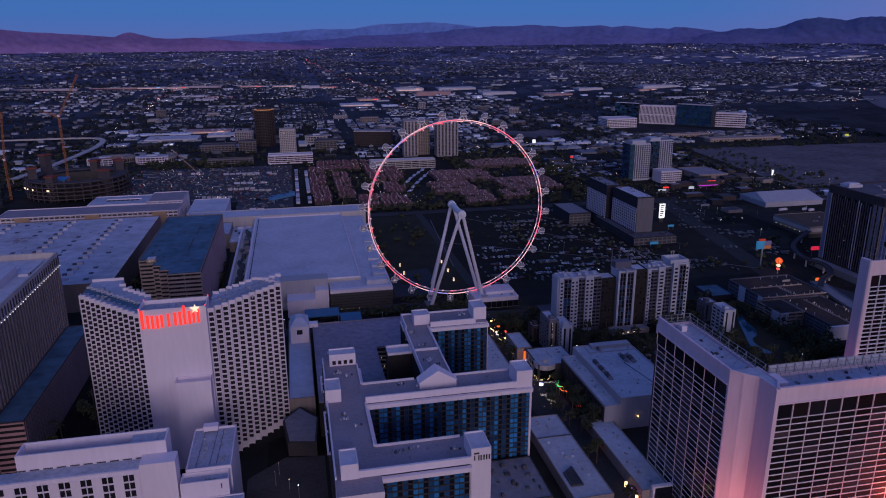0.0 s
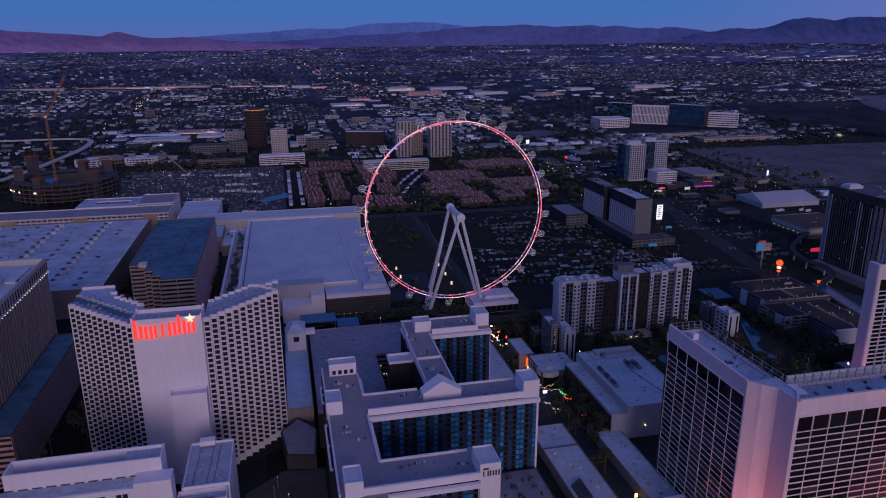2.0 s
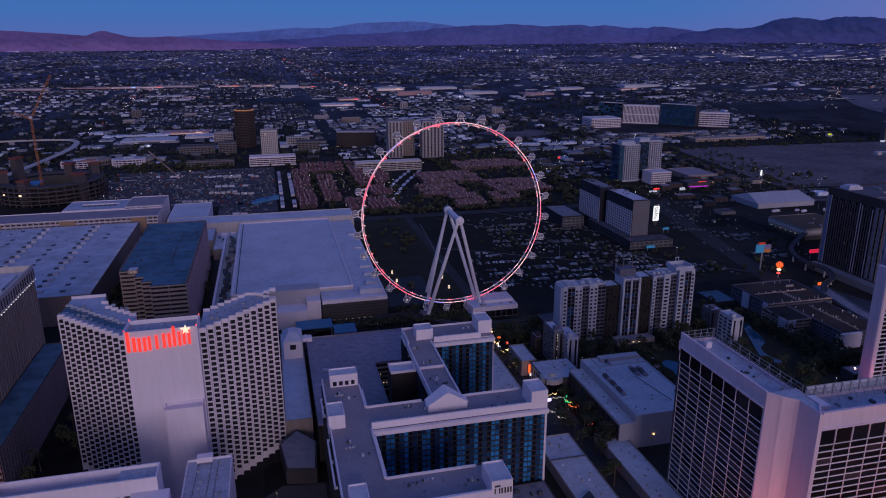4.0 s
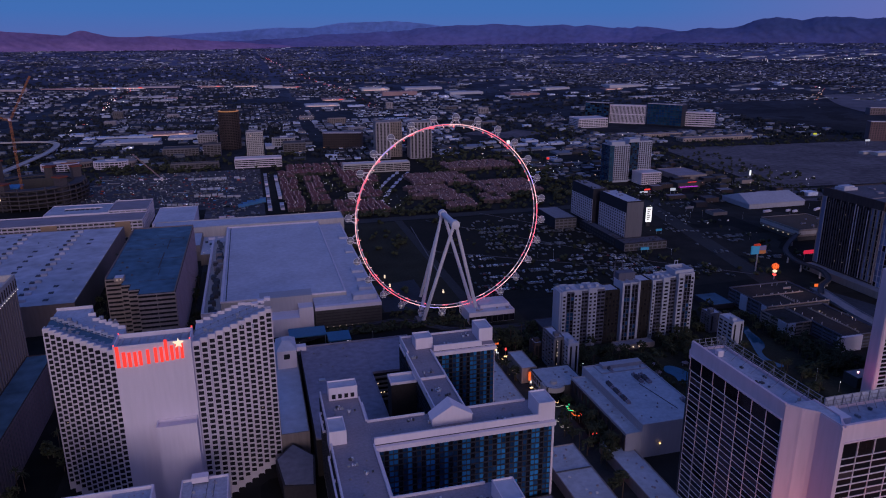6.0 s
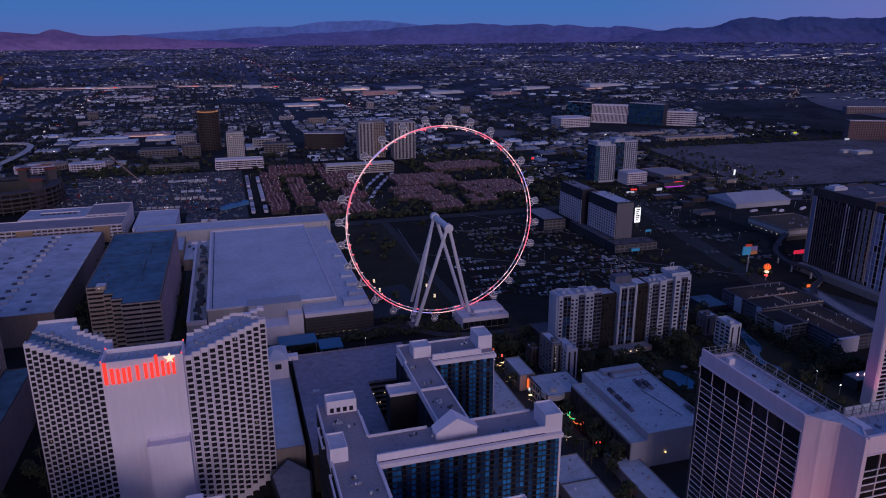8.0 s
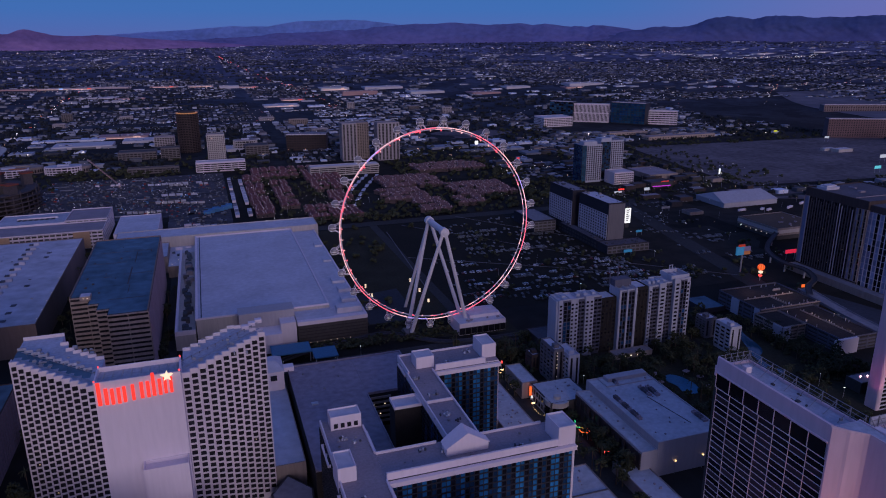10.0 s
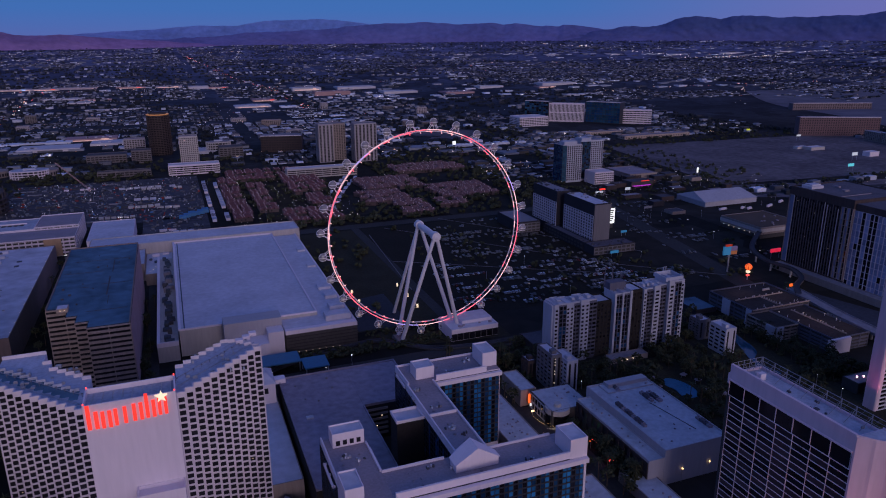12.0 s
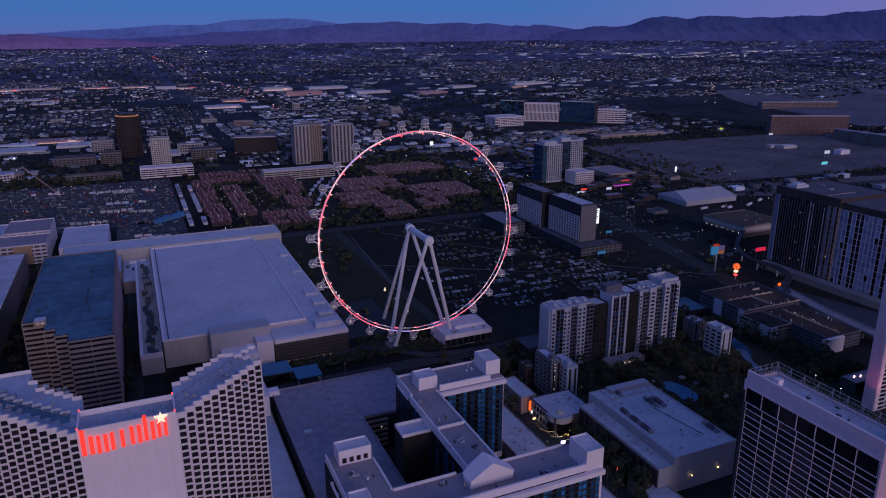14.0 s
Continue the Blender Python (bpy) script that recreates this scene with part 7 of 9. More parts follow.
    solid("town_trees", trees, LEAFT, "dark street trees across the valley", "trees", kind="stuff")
    # street lamps and lit shop fronts
    for x, y, z, s, k in lit:
        q = s * rng.uniform(0.35, 0.85) * (1.5 if k == 2 else 1.0)
        g = rng.random()
        m = lampw if g < 0.72 else lampo if g < 0.95 or k == 0 else lampr
        m.rbox(x, y, q * (rng.uniform(1.5, 4) if k == 2 else 1), q * 0.8, z + 3 * s, z + 3 * s + q * 0.8, 0)
    # traffic on the long avenues
    for (xa, ya), (xb, yb), count, red in (((268, 1835), (286, 2900), 60, 0.6), ((286, 2900), (204, 3950), 70, 0.65), ((204, 3950), (64, 8000), 80, 0.7), ((-597, 1377), (-664, 2479), 46, 0.25), ((-664, 2479), (-690, 3260), 34, 0.5),
                                           ((-1300, 3140), (250, 3140), 60, 0.3), ((1500, 2290), (3400, 2290), 50, 0.15), ((5050, 5480), (7200, 5480), 60, 0.0), ((1560, 1330), (2400, 2200), 24, 0.2), ((690, 1010), (1230, 880), 34, 0.05)):
        for k in range(count):
            f = rng.random()
            x, y, z, s = spot(xa + (xb - xa) * f + rng.uniform(-16, 16), ya + (yb - ya) * f + rng.uniform(-22, 22))
            s *= max(1.0, math.hypot(x - CX, y - CY) / s / 2300) ** 0.6
            q = s * rng.uniform(0.6, 1.25)
            (lampr if rng.random() < red else lampw if rng.random() < 0.6 else lampo).rbox(x, y, q * 1.3, q, z + 1, z + 1 + q * 0.8, 0)
    # bright bands: airfield aprons and the lit quarters at the foot of the hills
    for (xa, ya), (xb, yb), count, wide in (((2161, 2942), (2315, 2418), 90, 40), ((2272, 2489), (2649, 2232), 110, 9), ((1770, 3440), (2130, 3053), 90, 30), ((25, 3634), (253, 3643), 22, 14), ((-1079, 3649), (-718, 3632), 16, 16), ((971, 3493), (1295, 3436), 40, 20), ((900, 3560), (1700, 3330), 60, 30)):
        for k in range(count):
            f = rng.random()
            x, y = xa + (xb - xa) * f + rng.uniform(-wide, wide), ya + (yb - ya) * f + rng.uniform(-wide, wide)
            s = rng.uniform(0.5, 1.3)
            z = gz(x, y) + rng.uniform(3, 7)
            (lampw if rng.random() < 0.75 else lampo).rbox(x, y, s * rng.uniform(1, 2.5), s, z, z + s * 0.7, 0)
    # long roofs of the store strip, the warehouses and the airfield halls
    for tx, ty, w, d, h, mt, sign in ((-1330, 3260, 330, 60, 9, STOREW, 0), (-1000, 3270, 220, 70, 10, STOREP, 0), (-820, 3262, 150, 60, 10, STOREW, 2), (-690, 3240, 110, 50, 12, STOREW, 1), (-560, 3270, 160, 70, 12, STOREW, 0), (-330, 3250, 130, 60, 10, STOREP, 1),
                                      (-160, 3225, 120, 60, 10, STOREW, 3), (-30, 3080, 90, 46, 18, STOREG, 0), (60, 3080, 90, 30, 9, STOREP, 1), (-330, 2104, 200, 12, 7, STOREG, 0), (-560, 2620, 150, 60, 8, STOREG, 0), (-430, 2560, 110, 26, 7, STOREP, 1), (-470, 2420, 90, 60, 8, STOREG, 0),
                                      (1640, 2610, 190, 60, 20, STOREG, 0), (1500, 2480, 90, 40, 10, STOREP, 3), (1250, 2560, 120, 50, 16, STOREG, 0), (1420, 2020, 170, 30, 9, STOREG, 0), (760, 2420, 150, 60, 16, STOREG, 0), (980, 2290, 130, 60, 14, STOREP, 0), (420, 2750, 130, 60, 20, STOREG, 3),
                                      (470, 2440, 150, 40, 26, STOREP, 0), (650, 2750, 180, 60, 18, STOREG, 0), (100, 2020, 120, 50, 9, STOREG, 3), (170, 2260, 90, 50, 10, STOREP, 1), (-90, 1030, 70, 40, 9, STOREG, 0), (-420, 1180, 120, 46, 10, STOREG, 0), (-300, 1240, 90, 40, 8, STOREG, 0), (-350, 1330, 110, 36, 9, STOREP, 3),
                                      (4900, 5700, 300, 70, 10, STOREG, 0), (5600, 5650, 420, 60, 9, STOREG, 0), (4300, 6000, 200, 70, 10, STOREG, 0), (3700, 6300, 180, 70, 10, STOREG, 0), (6300, 5600, 420, 50, 8, STOREG, 0)):
        x, y, z, s = spot(tx, ty)
        w, d, h = w * s, 1.5 * d * s, 0.62 * h * s
        th = thing("big_store", "long pale flat-roofed store or hall across the valley", "store", x, y, z, "big stores")
        m = M()
        m.box(x - w / 2, x + w / 2, y, y + d, z - 4, z + h)
        part("wall", m, mt, th)
        m = M()
        for k in range(5):
            a = x + rng.uniform(-0.45, 0.4) * w
            m.box(a, a + 6 * s, y + 0.3 * d, y + 0.3 * d + 5 * s, z + h, z + h + 2 * s)
        part("rooftop_unit", m, STOREG, th)
        if sign:
            m = M()
            m.box(x - w * 0.42, x + w * 0.42, y - 0.6, y - 0.1, z + h * 0.15, z + h * 0.4)
            part("lit_front", m, STOREL, th, "softly lit shop front")
            m = M()
            m.box(x + w * 0.2, x + w * 0.2 + 16 * s, y - 0.6, y - 0.1, z + h * 0.5, z + h * 0.95)
            part("sign_panel", m, (None, SIGNRED, CYANL, STOREL)[sign], th)
    solid("street_lights", lampw, TOWNW, "distant white street lights", "lights", kind="stuff")
    solid("street_lights", lampo, TOWNO, "distant amber street lights", "lights", kind="stuff")
    solid("street_lights", lampr, TOWNR, "distant red tail lights and signs", "lights", kind="stuff")


KEEP = ((1600, 2500, 560, 1300), (-215, -95, 790, 1100), (75, 200, 800, 890), (400, 500, 440, 540), (690, 1050, 1030, 1360), (640, 1300, 330, 870), (-560, 330, 300, 830), (1225, 1440, 720, 860), (1300, 1960, 900, 1480), (1780, 2010, 1150, 1400), (1200, 1320, 480, 640), (900, 1900, 100, 480), (-540, -380, 820, 960), (330, 640, -100, 540))
town()


# ---- streets and lots on the valley floor ----
def sheet(name, label, poly, material, z=0.05, category="ground"):
    m = M()
    m.prism(poly, z - 0.6, z)
    return solid(name, m, material, label, category, kind="structure")


sheet("parking_lot", "dark asphalt parking lot", [(30, 20), (250, 20), (250, 330), (30, 330)], LOTC, 0.05)
sheet("parking_lot", "dark open field of worn asphalt", [(-58, 20), (20, 20), (20, 330), (-58, 330)], GRASS, 0.05)
sheet("plaza", "pale sealed ground below the wheel", [(-52, 22), (-8, 22), (-8, 100), (-52, 90)], LOTBLUE, 0.10)
sheet("road", "two-lane road between hall and parking lot", [(20.2, 10), (29.8, 10), (29.8, 335), (20.2, 335)], ROADM, 0.06)
sheet("road", "wide road behind the parking lot", [(-60, 336), (420, 336), (420, 356), (-60, 356)], ROADM, 0.06)
sheet("road", "avenue beside the banded hotel", [(306, -40), (328, -40), (400, 335), (378, 335)], ROADM, 0.06)
sheet("road", "street behind the glass hotel", [(-200, -46), (60, -46), (60, -32), (-200, -32)], ROADM, 0.06)
sheet("plaza", "grey-brown paved forecourt beside the tower", [(-172, -330), (-130, -330), (-130, -226), (-152, -223), (-172, -240)], FORE, 0.08)
sheet("road", "street between hall and hotel", [(-212, -60), (-203, -60), (-203, 300), (-212, 300)], ROADM, 0.06)
sheet("pavement", "dark lane paving between low shops", [(3.4, -330), (28.8, -330), (28.8, -165), (19.6, -165), (19.6, -136), (14, -134), (14, -46), (3.4, -46)], ROADM, 0.10)
sheet("lot_soil", "bare construction yard soil", [(-420, 470), (-222, 470), (-222, 330), (-142, 330), (-142, 785), (-420, 785)], YARD, 0.05)
sheet("lot_soil", "wide bare desert lot", [(640, 380), (1260, 330), (1400, 760), (700, 800)], DIRT, 0.05)
sheet("lot_soil", "strip of pale desert soil", [(600, 300), (900, 160), (1000, 300), (640, 372)], DIRT, 0.05)


def flats(label, p, material, n=14, up=1.2):
    """A patch of open ground that follows the valley floor between four corners."""
    m = M()
    for i in range(n + 1):
        for j in range(n + 1):
            u, v = i / n, j / n
            x = (1 - u) * ((1 - v) * p[0][0] + v * p[3][0]) + u * ((1 - v) * p[1][0] + v * p[2][0]) + 25 * math.sin(7 * v + 3 * u)
            y = (1 - u) * ((1 - v) * p[0][1] + v * p[3][1]) + u * ((1 - v) * p[1][1] + v * p[2][1]) + 20 * math.sin(9 * u + 2 * v)
            m.v.append((x, y, gz(x, y) + up))
    for i in range(n):
        for j in range(n):
            a = i * (n + 1) + j
            m.f.append((a, a + n + 1, a + n + 2, a + 1))
    return solid("lot_soil", m, material, label, "ground", kind="structure")


flats("bare mauve lot between the town's blocks", [(372, 1040), (505, 1030), (560, 1175), (395, 1175)], DIRT, 14, 0.8)
flats("pale open airfield flats", [(1560, 780), (2250, 420), (2750, 1500), (1900, 1650)], PALES)
sheet("road", "long straight street past the desert lot", [(300, 350), (310, 336), (1500, 200), (1500, 216)], ROADM, 0.12)
sheet("garden", "dark planted verge below the wheel", [(-112, -24), (-60, -14), (60, -30), (60, -6), (12, -2), (-30, 18), (-60, 0), (-112, -3)], GRASS, 0.05)
sheet("garden", "dark planted garden ground", [(60, -150), (232, -150), (232, -66), (185, -66), (185, -100), (60, -115)], GRASS, 0.05)
sheet("garden", "dark planted garden ground", [(92, -250), (232, -250), (232, -151), (92, -151)], GRASS, 0.05)

for poly in ([(120, -162), (126, -167), (134, -163), (136, -150), (131, -138), (124, -136), (119, -144), (123, -152)], [(210, -161), (204, -149), (208, -134), (217.5, -129), (223.5, -117), (226.5, -98), (232, -88), (224, -90), (213, -115), (203.5, -135), (197, -151), (200, -161)]):
    for k in range(2):
        poly = [(0.75 * a[0] + 0.25 * b[0] if q else 0.25 * a[0] + 0.75 * b[0], 0.75 * a[1] + 0.25 * b[1] if q else 0.25 * a[1] + 0.75 * b[1]) for a, b in zip(poly, poly[1:] + poly[:1]) for q in (1, 0)]
    m = M()
    m.prism(poly, 0.0, 0.35)
    if poly[0][0] < 180:
        solid("pool", m, LITPOOL, "rounded turquoise pool in the dark garden", "pool")
    else:
        solid("pool", m, POOL, "winding dark blue pool in the garden", "pool")

# cabanas round the pool
for x, y in ((108, -158), (112, -148), (116, -136), (140, -164), (143, -150), (139, -140), (146, -172), (104, -168)):
    th = thing("cabana", "small pale-roofed poolside cabana", "cabana", x, y, 0, "cabanas")
    m = M()
    m.rbox(x, y, 4.2, 3.6, 2.5, 3.3, 12, 0.8)
    part("roof", m, ROOFG, th)
    for e in (-1, 1):
        q = M()
        q.box(x + e * 1.8 - 0.1, x + e * 1.8 + 0.1, y - 0.1, y + 0.1, -0.2, 2.5)
        part("post", q, METAL, th)


# lane marks and kerbs
sheet("road", "wide pale road below the dark tower", [(335, -40), (360, -36), (392, -150), (345, -232), (318, -232), (340, -130)], ROADP, 0.07)
for (x0, y0, x1, y1) in ((30, 190, 240, 60), (60, 325, 245, 95), (34, 300, 20, 100), (140, 345, 300, 120), (205, 128, 330, 20)):
    m = M()
    d = math.degrees(math.atan2(y1 - y0, x1 - x0))
    m.rbox((x0 + x1) / 2, (y0 + y1) / 2, math.hypot(x1 - x0, y1 - y0), 0.9, 0.0, 0.3, d)
    solid("kerb", m, CONCRETE, "long pale kerb across the lot", "kerb")


# ---- parked cars ----
def car_proto(k, col):
    th = thing("parked_car", "parked %s car in the asphalt lot" % col[0], "car", 0, 0, 0, "parked cars")
    b = M()
    b.box(-2.2, 2.2, -0.9, 0.9, 0.3, 0.9)
    b.rbox(-0.2, 0, 2.6, 1.6, 1.45, 1.5, 0)
    part("body", b, col[1], th)
    g = M()
    g.rbox(-0.2, 0, 2.9, 1.7, 0.9, 1.45, 0, 0.86)
    part("window_band", g, GLASSD, th)
    return th


def cars():
    rng = random.Random(21)
    cols = [("white", mat("white_car_paint", (0.75, 0.75, 0.78), 0.3, var=0.03, bump=0)), ("silver", mat("silver_car_paint", (0.5, 0.5, 0.54), 0.3, 0.4, var=0.03, bump=0)),
            ("dark", mat("dark_car_paint", (0.05, 0.05, 0.06), 0.3, var=0.03, bump=0)), ("red", mat("red_car_paint", (0.2, 0.03, 0.03), 0.3, var=0.03, bump=0))]
    protos = [car_proto(k, c) for k, c in enumerate(cols)]
    used = set()
    n = 0
    for row in range(60):
        cx, cy = rng.choice(((70, 120), (95, 95), (115, 70), (150, 95), (180, 105), (215, 120), (60, 60), (160, 50), (200, 60), (230, 80)))
        y0 = cy + rng.randint(-3, 3) * 12
        x0 = cx + rng.randint(-6, 0) * 3
        for j in range(rng.randint(3, 9)):
            x = x0 + j * 2.9
            key = (round(x / 2.9), y0)
            if key in used or rng.random() < 0.3 or not (33 < x < 246) or not (24 < y0 < 325):
                continue
            used.add(key)
            k = rng.choices((0, 1, 2, 3), (5, 4, 3, 1))[0]
            m = Matrix.Translation((x, y0 + rng.uniform(-0.4, 0.4), 0.05)) @ Matrix.Rotation(radians(90 + rng.uniform(-3, 3)), 4, "Z")
            if n < 4:
                protos[n].matrix_basis = m
            else:
                copy_thing(protos[k], m)
            n += 1


cars()


def truck(x, y, deg, long, label):
    th = thing("parked_truck", label, "truck", x, y, 0.05, "parked trucks")
    c, s = math.cos(radians(deg)), math.sin(radians(deg))
    m = M()
    m.rbox(x, y, long, 2.5, 1.1, 3.9, deg)
    part("trailer", m, STUCCO2, th)
    m = M()
    m.rbox(x + c * (long / 2 + 1.4), y + s * (long / 2 + 1.4), 2.2, 2.4, 0.7, 3.2, deg, 0.92)
    part("cab", m, CREAM, th)
    for k in (-0.42, 0.3, 0.62):
        m = M()
        a = k * long if k < 0.6 else long / 2 + 1.6
        for e in (-1.05, 1.05):
            m.tube((x + c * a - s * (e - 0.15), y + s * a + c * (e - 0.15), 0.5), (x + c * a - s * (e + 0.15), y + s * a + c * (e + 0.15), 0.5), 0.5, k=8)
        part("axle_wheels", m, DARKW, th, "dark tyres")


for x, y, deg, n0 in ((592, 232, 25, 14), (627, 246, 25, 11), (517, 240, 12, 12), (554, 230, 20, 8), (548, 236, 20, 6)):
    truck(x, y, deg, n0, "white box truck parked on the bare lot")


# ---- trees ----
def leafy(rng, h, r):
    th = thing("tree", "dark leafy garden tree", "tree", 0, 0, 0, "garden trees")
    t = M()
    t.tube((0, 0, -0.3), (0.2, 0, h * 0.55), 0.3, 0.16, 6)
    for k in range(4):
        a = rng.uniform(0, 6.28)
        t.tube((0.1, 0, h * 0.4), (r * 0.6 * math.cos(a), r * 0.6 * math.sin(a), h * 0.75), 0.14, 0.05, 5)
    part("trunk", t, BARK, th)
    c = M()
    for k in range(46):
        a, b = rng.uniform(0, 6.28), rng.uniform(-0.5, 1.0)
        q = r * rng.uniform(0.35, 1.0) * math.sqrt(max(0.1, 1 - b * b * 0.8))
        c.ball((q * math.cos(a), q * math.sin(a), h * 0.66 + b * h * 0.32), rng.uniform(0.45, 0.95), 5, 4, 0.4, 0.7, rng)
    part("crown", c, LEAF, th)
    return th


def palm(rng, h):
    th = thing("palm_tree", "tall dark palm with drooping fronds", "palm", 0, 0, 0, "garden palms")
    t = M()
    t.tube((0, 0, -0.3), (0.3, 0.1, h), 0.3, 0.2, 7)
    part("trunk", t, BARK, th)
    c = M()
    for k in range(18):
        a = 2 * math.pi * k / 18 + rng.uniform(-0.1, 0.1)
        up = rng.uniform(-0.3, 1.0)
        p = Vector((0.3, 0.1, h))
        d = Vector((math.cos(a), math.sin(a), up))
        s = Vector((-math.sin(a), math.cos(a), 0))
        w = 0.35
        for j in range(4):
            q = p + d * 0.85
            w2 = w * 0.7
            up3 = Vector((0, 0, 0.05))
            c.hexa([tuple(v) for v in (p - s * w - up3, q - s * w2 - up3, q + s * w2 - up3, p + s * w - up3, p - s * w + up3, q - s * w2 + up3, q + s * w2 + up3, p + s * w + up3)])
            p, w = q, w2
            d.z -= 0.42
    part("fronds", c, LEAF, th)
    return th


def plant():
    rng = random.Random(31)
    kinds = [leafy(rng, h, r) for h, r in ((9, 3.6), (7, 3.0), (11, 4.2))]
    palms = [palm(rng, h) for h in (11, 14)]
    areas = ((62, 250, -150, -98, 150), (94, 262, -250, -152, 150), (230, 262, -186, -152, 22), (29.5, 35, -234, -168, 26), (15, 27, -330, -190, 16), (8, 14, -150, -60, 6), (58, 100, -112, -95, 14), (140, 185, -112, -97, 12), (172, 236, -120, -70, 30), (20, 60, -98, -50, 26), (186, 222, -66, -40, 10), (-285, -264, -190, -70, 14), (-297, -273, 15, 300, 44), (-213, -205, -20, 160, 14), (31, 35.5, -234, -199, 16), (-4, 2, -50, -46, 3), (112, 142, -176, -165, 9), (141, 146, -168, -132, 8))
    first = set()
    for x0, x1, y0, y1, c in areas:
        for i in range(c):
            x, y = rng.uniform(x0, x1), rng.uniform(y0, y1)
            if 117 < x < 138 and -169 < y < -118 or 195 < x < 229 and -164 < y < -92 or 34 < x < 59 and -138 < y < -96 or 170 < x < 195 and -136 < y < -96 or 62 < x < 92 and y < -150 or 99 < x < 141 and -113 < y < -94:
                continue
            if -186 > y and 208 < x:
                continue
            proto = rng.choice(palms if rng.random() < 0.3 else kinds)
            m = Matrix.Translation((x, y, 0.0)) @ Matrix.Rotation(rng.uniform(0, 6.28), 4, "Z")
            if proto not in first:
                first.add(proto)
                proto.matrix_basis = m
            else:
                copy_thing(proto, m)


plant()


def woods():
    """Mid-distance tree belts, past counting."""
    rng = random.Random(44)
    m = M()
    spots = []
    for x0, x1, y0, y1, c in ((60, 340, 360, 480, 190), (150, 340, 480, 790, 260), (-60, 60, 358, 380, 40), (-130, 70, 700, 800, 60), (-100, 60, 380, 700, 150), (300, 410, 380, 640, 70), (-680, -400, 690, 1150, 330), (-400, -215, 775, 870, 110), (-760, -560, 480, 800, 120), (-420, -60, 790, 1000, 130),
                              (200, 420, 700, 1000, 120), (500, 660, 560, 800, 60), (660, 1240, 770, 800, 60), (640, 780, 420, 480, 22), (820, 1260, 330, 360, 26), (-60, 20, 20, 330, 26), (300, 395, -40, 60, 10), (520, 700, 940, 1200, 90)):
        for i in range(c):
            spots.append((rng.uniform(x0, x1), rng.uniform(y0, y1)))
    for x, y in spots:
        r = rng.uniform(2.2, 4.4)
        for k in range(5):
            m.ball((x + rng.uniform(-r, r), y + rng.uniform(-r, r), r * rng.uniform(0.5, 1.3)), r * rng.uniform(0.4, 0.75), 5, 4, 0.35, 0.8, rng)
    solid("tree_belt", m, LEAF, "dark belts of street and yard trees", "trees", kind="stuff")


woods()


def shrubs():
    """Garden undergrowth and low crowns, past counting."""
    rng = random.Random(46)
    m = M()
    for x0, x1, y0, y1, c in ((60, 250, -152, -98, 330), (94, 262, -250, -154, 420), (20, 62, -100, -50, 110), (186, 236, -100, -64, 70), (210, 262, -190, -120, 90), (-108, 8, -20, -4, 150), (-50, 10, 2, 18, 40)):
        for i in range(c):
            x, y = rng.uniform(x0, x1), rng.uniform(y0, y1)
            if 114 < x < 142 and -174 < y < -130 or 41 < x < 60 and -134 < y < -88 or 190 < x < 204 and -124 < y < -78 or 99 < x < 141 and -108 < y < -90 or y < -184 and x > 206 or 195 < x < 229 and -164 < y < -90:
                continue
            r = rng.uniform(0.9, 2.6)
            for k in range(4):
                m.ball((x + rng.uniform(-r, r), y + rng.uniform(-r, r), r * rng.uniform(0.3, 1.3)), r * rng.uniform(0.35, 0.7), 5, 4, 0.4, 0.8, rng)
    solid("garden_shrubs", m, LEAF, "dark undergrowth and shrubs in the hotel garden", "shrubs", kind="stuff")


shrubs()


# ---- courts of tiled apartment houses ----
def tiled_house(x, y, w, d, h, roof, deg, label, group):
    th = thing("apartment_house", label, "apartments", x, y, 0, group)
    c, s = math.cos(radians(deg)), math.sin(radians(deg))
    b = M()
    b.rbox(x, y, w, d, -0.3, h, deg)
    part("wall", b, HOUSEW, th)
    r = M()

    def p(a, e, z):
        return (x + c * a - s * e, y + s * a + c * e, z)
    o = 0.8
    r.v += [p(-w / 2 - o, -d / 2 - o, h), p(w / 2 + o, -d / 2 - o, h), p(w / 2 + o, d / 2 + o, h), p(-w / 2 - o, d / 2 + o, h)]
    if w > d:
        r.v += [p(-w / 2 + d * 0.35, 0, h + d * 0.24), p(w / 2 - d * 0.35, 0, h + d * 0.24)]
        r.f += [(0, 1, 5, 4), (1, 2, 5), (2, 3, 4, 5), (3, 0, 4), (0, 3, 2, 1)]
    else:
        r.v += [p(0, -d / 2 + w * 0.35, h + w * 0.24), p(0, d / 2 - w * 0.35, h + w * 0.24)]
        r.f += [(0, 1, 4), (1, 2, 5, 4), (2, 3, 5), (3, 0, 4, 5), (0, 3, 2, 1)]
    rf = part("roof", r, roof, th)
    return th


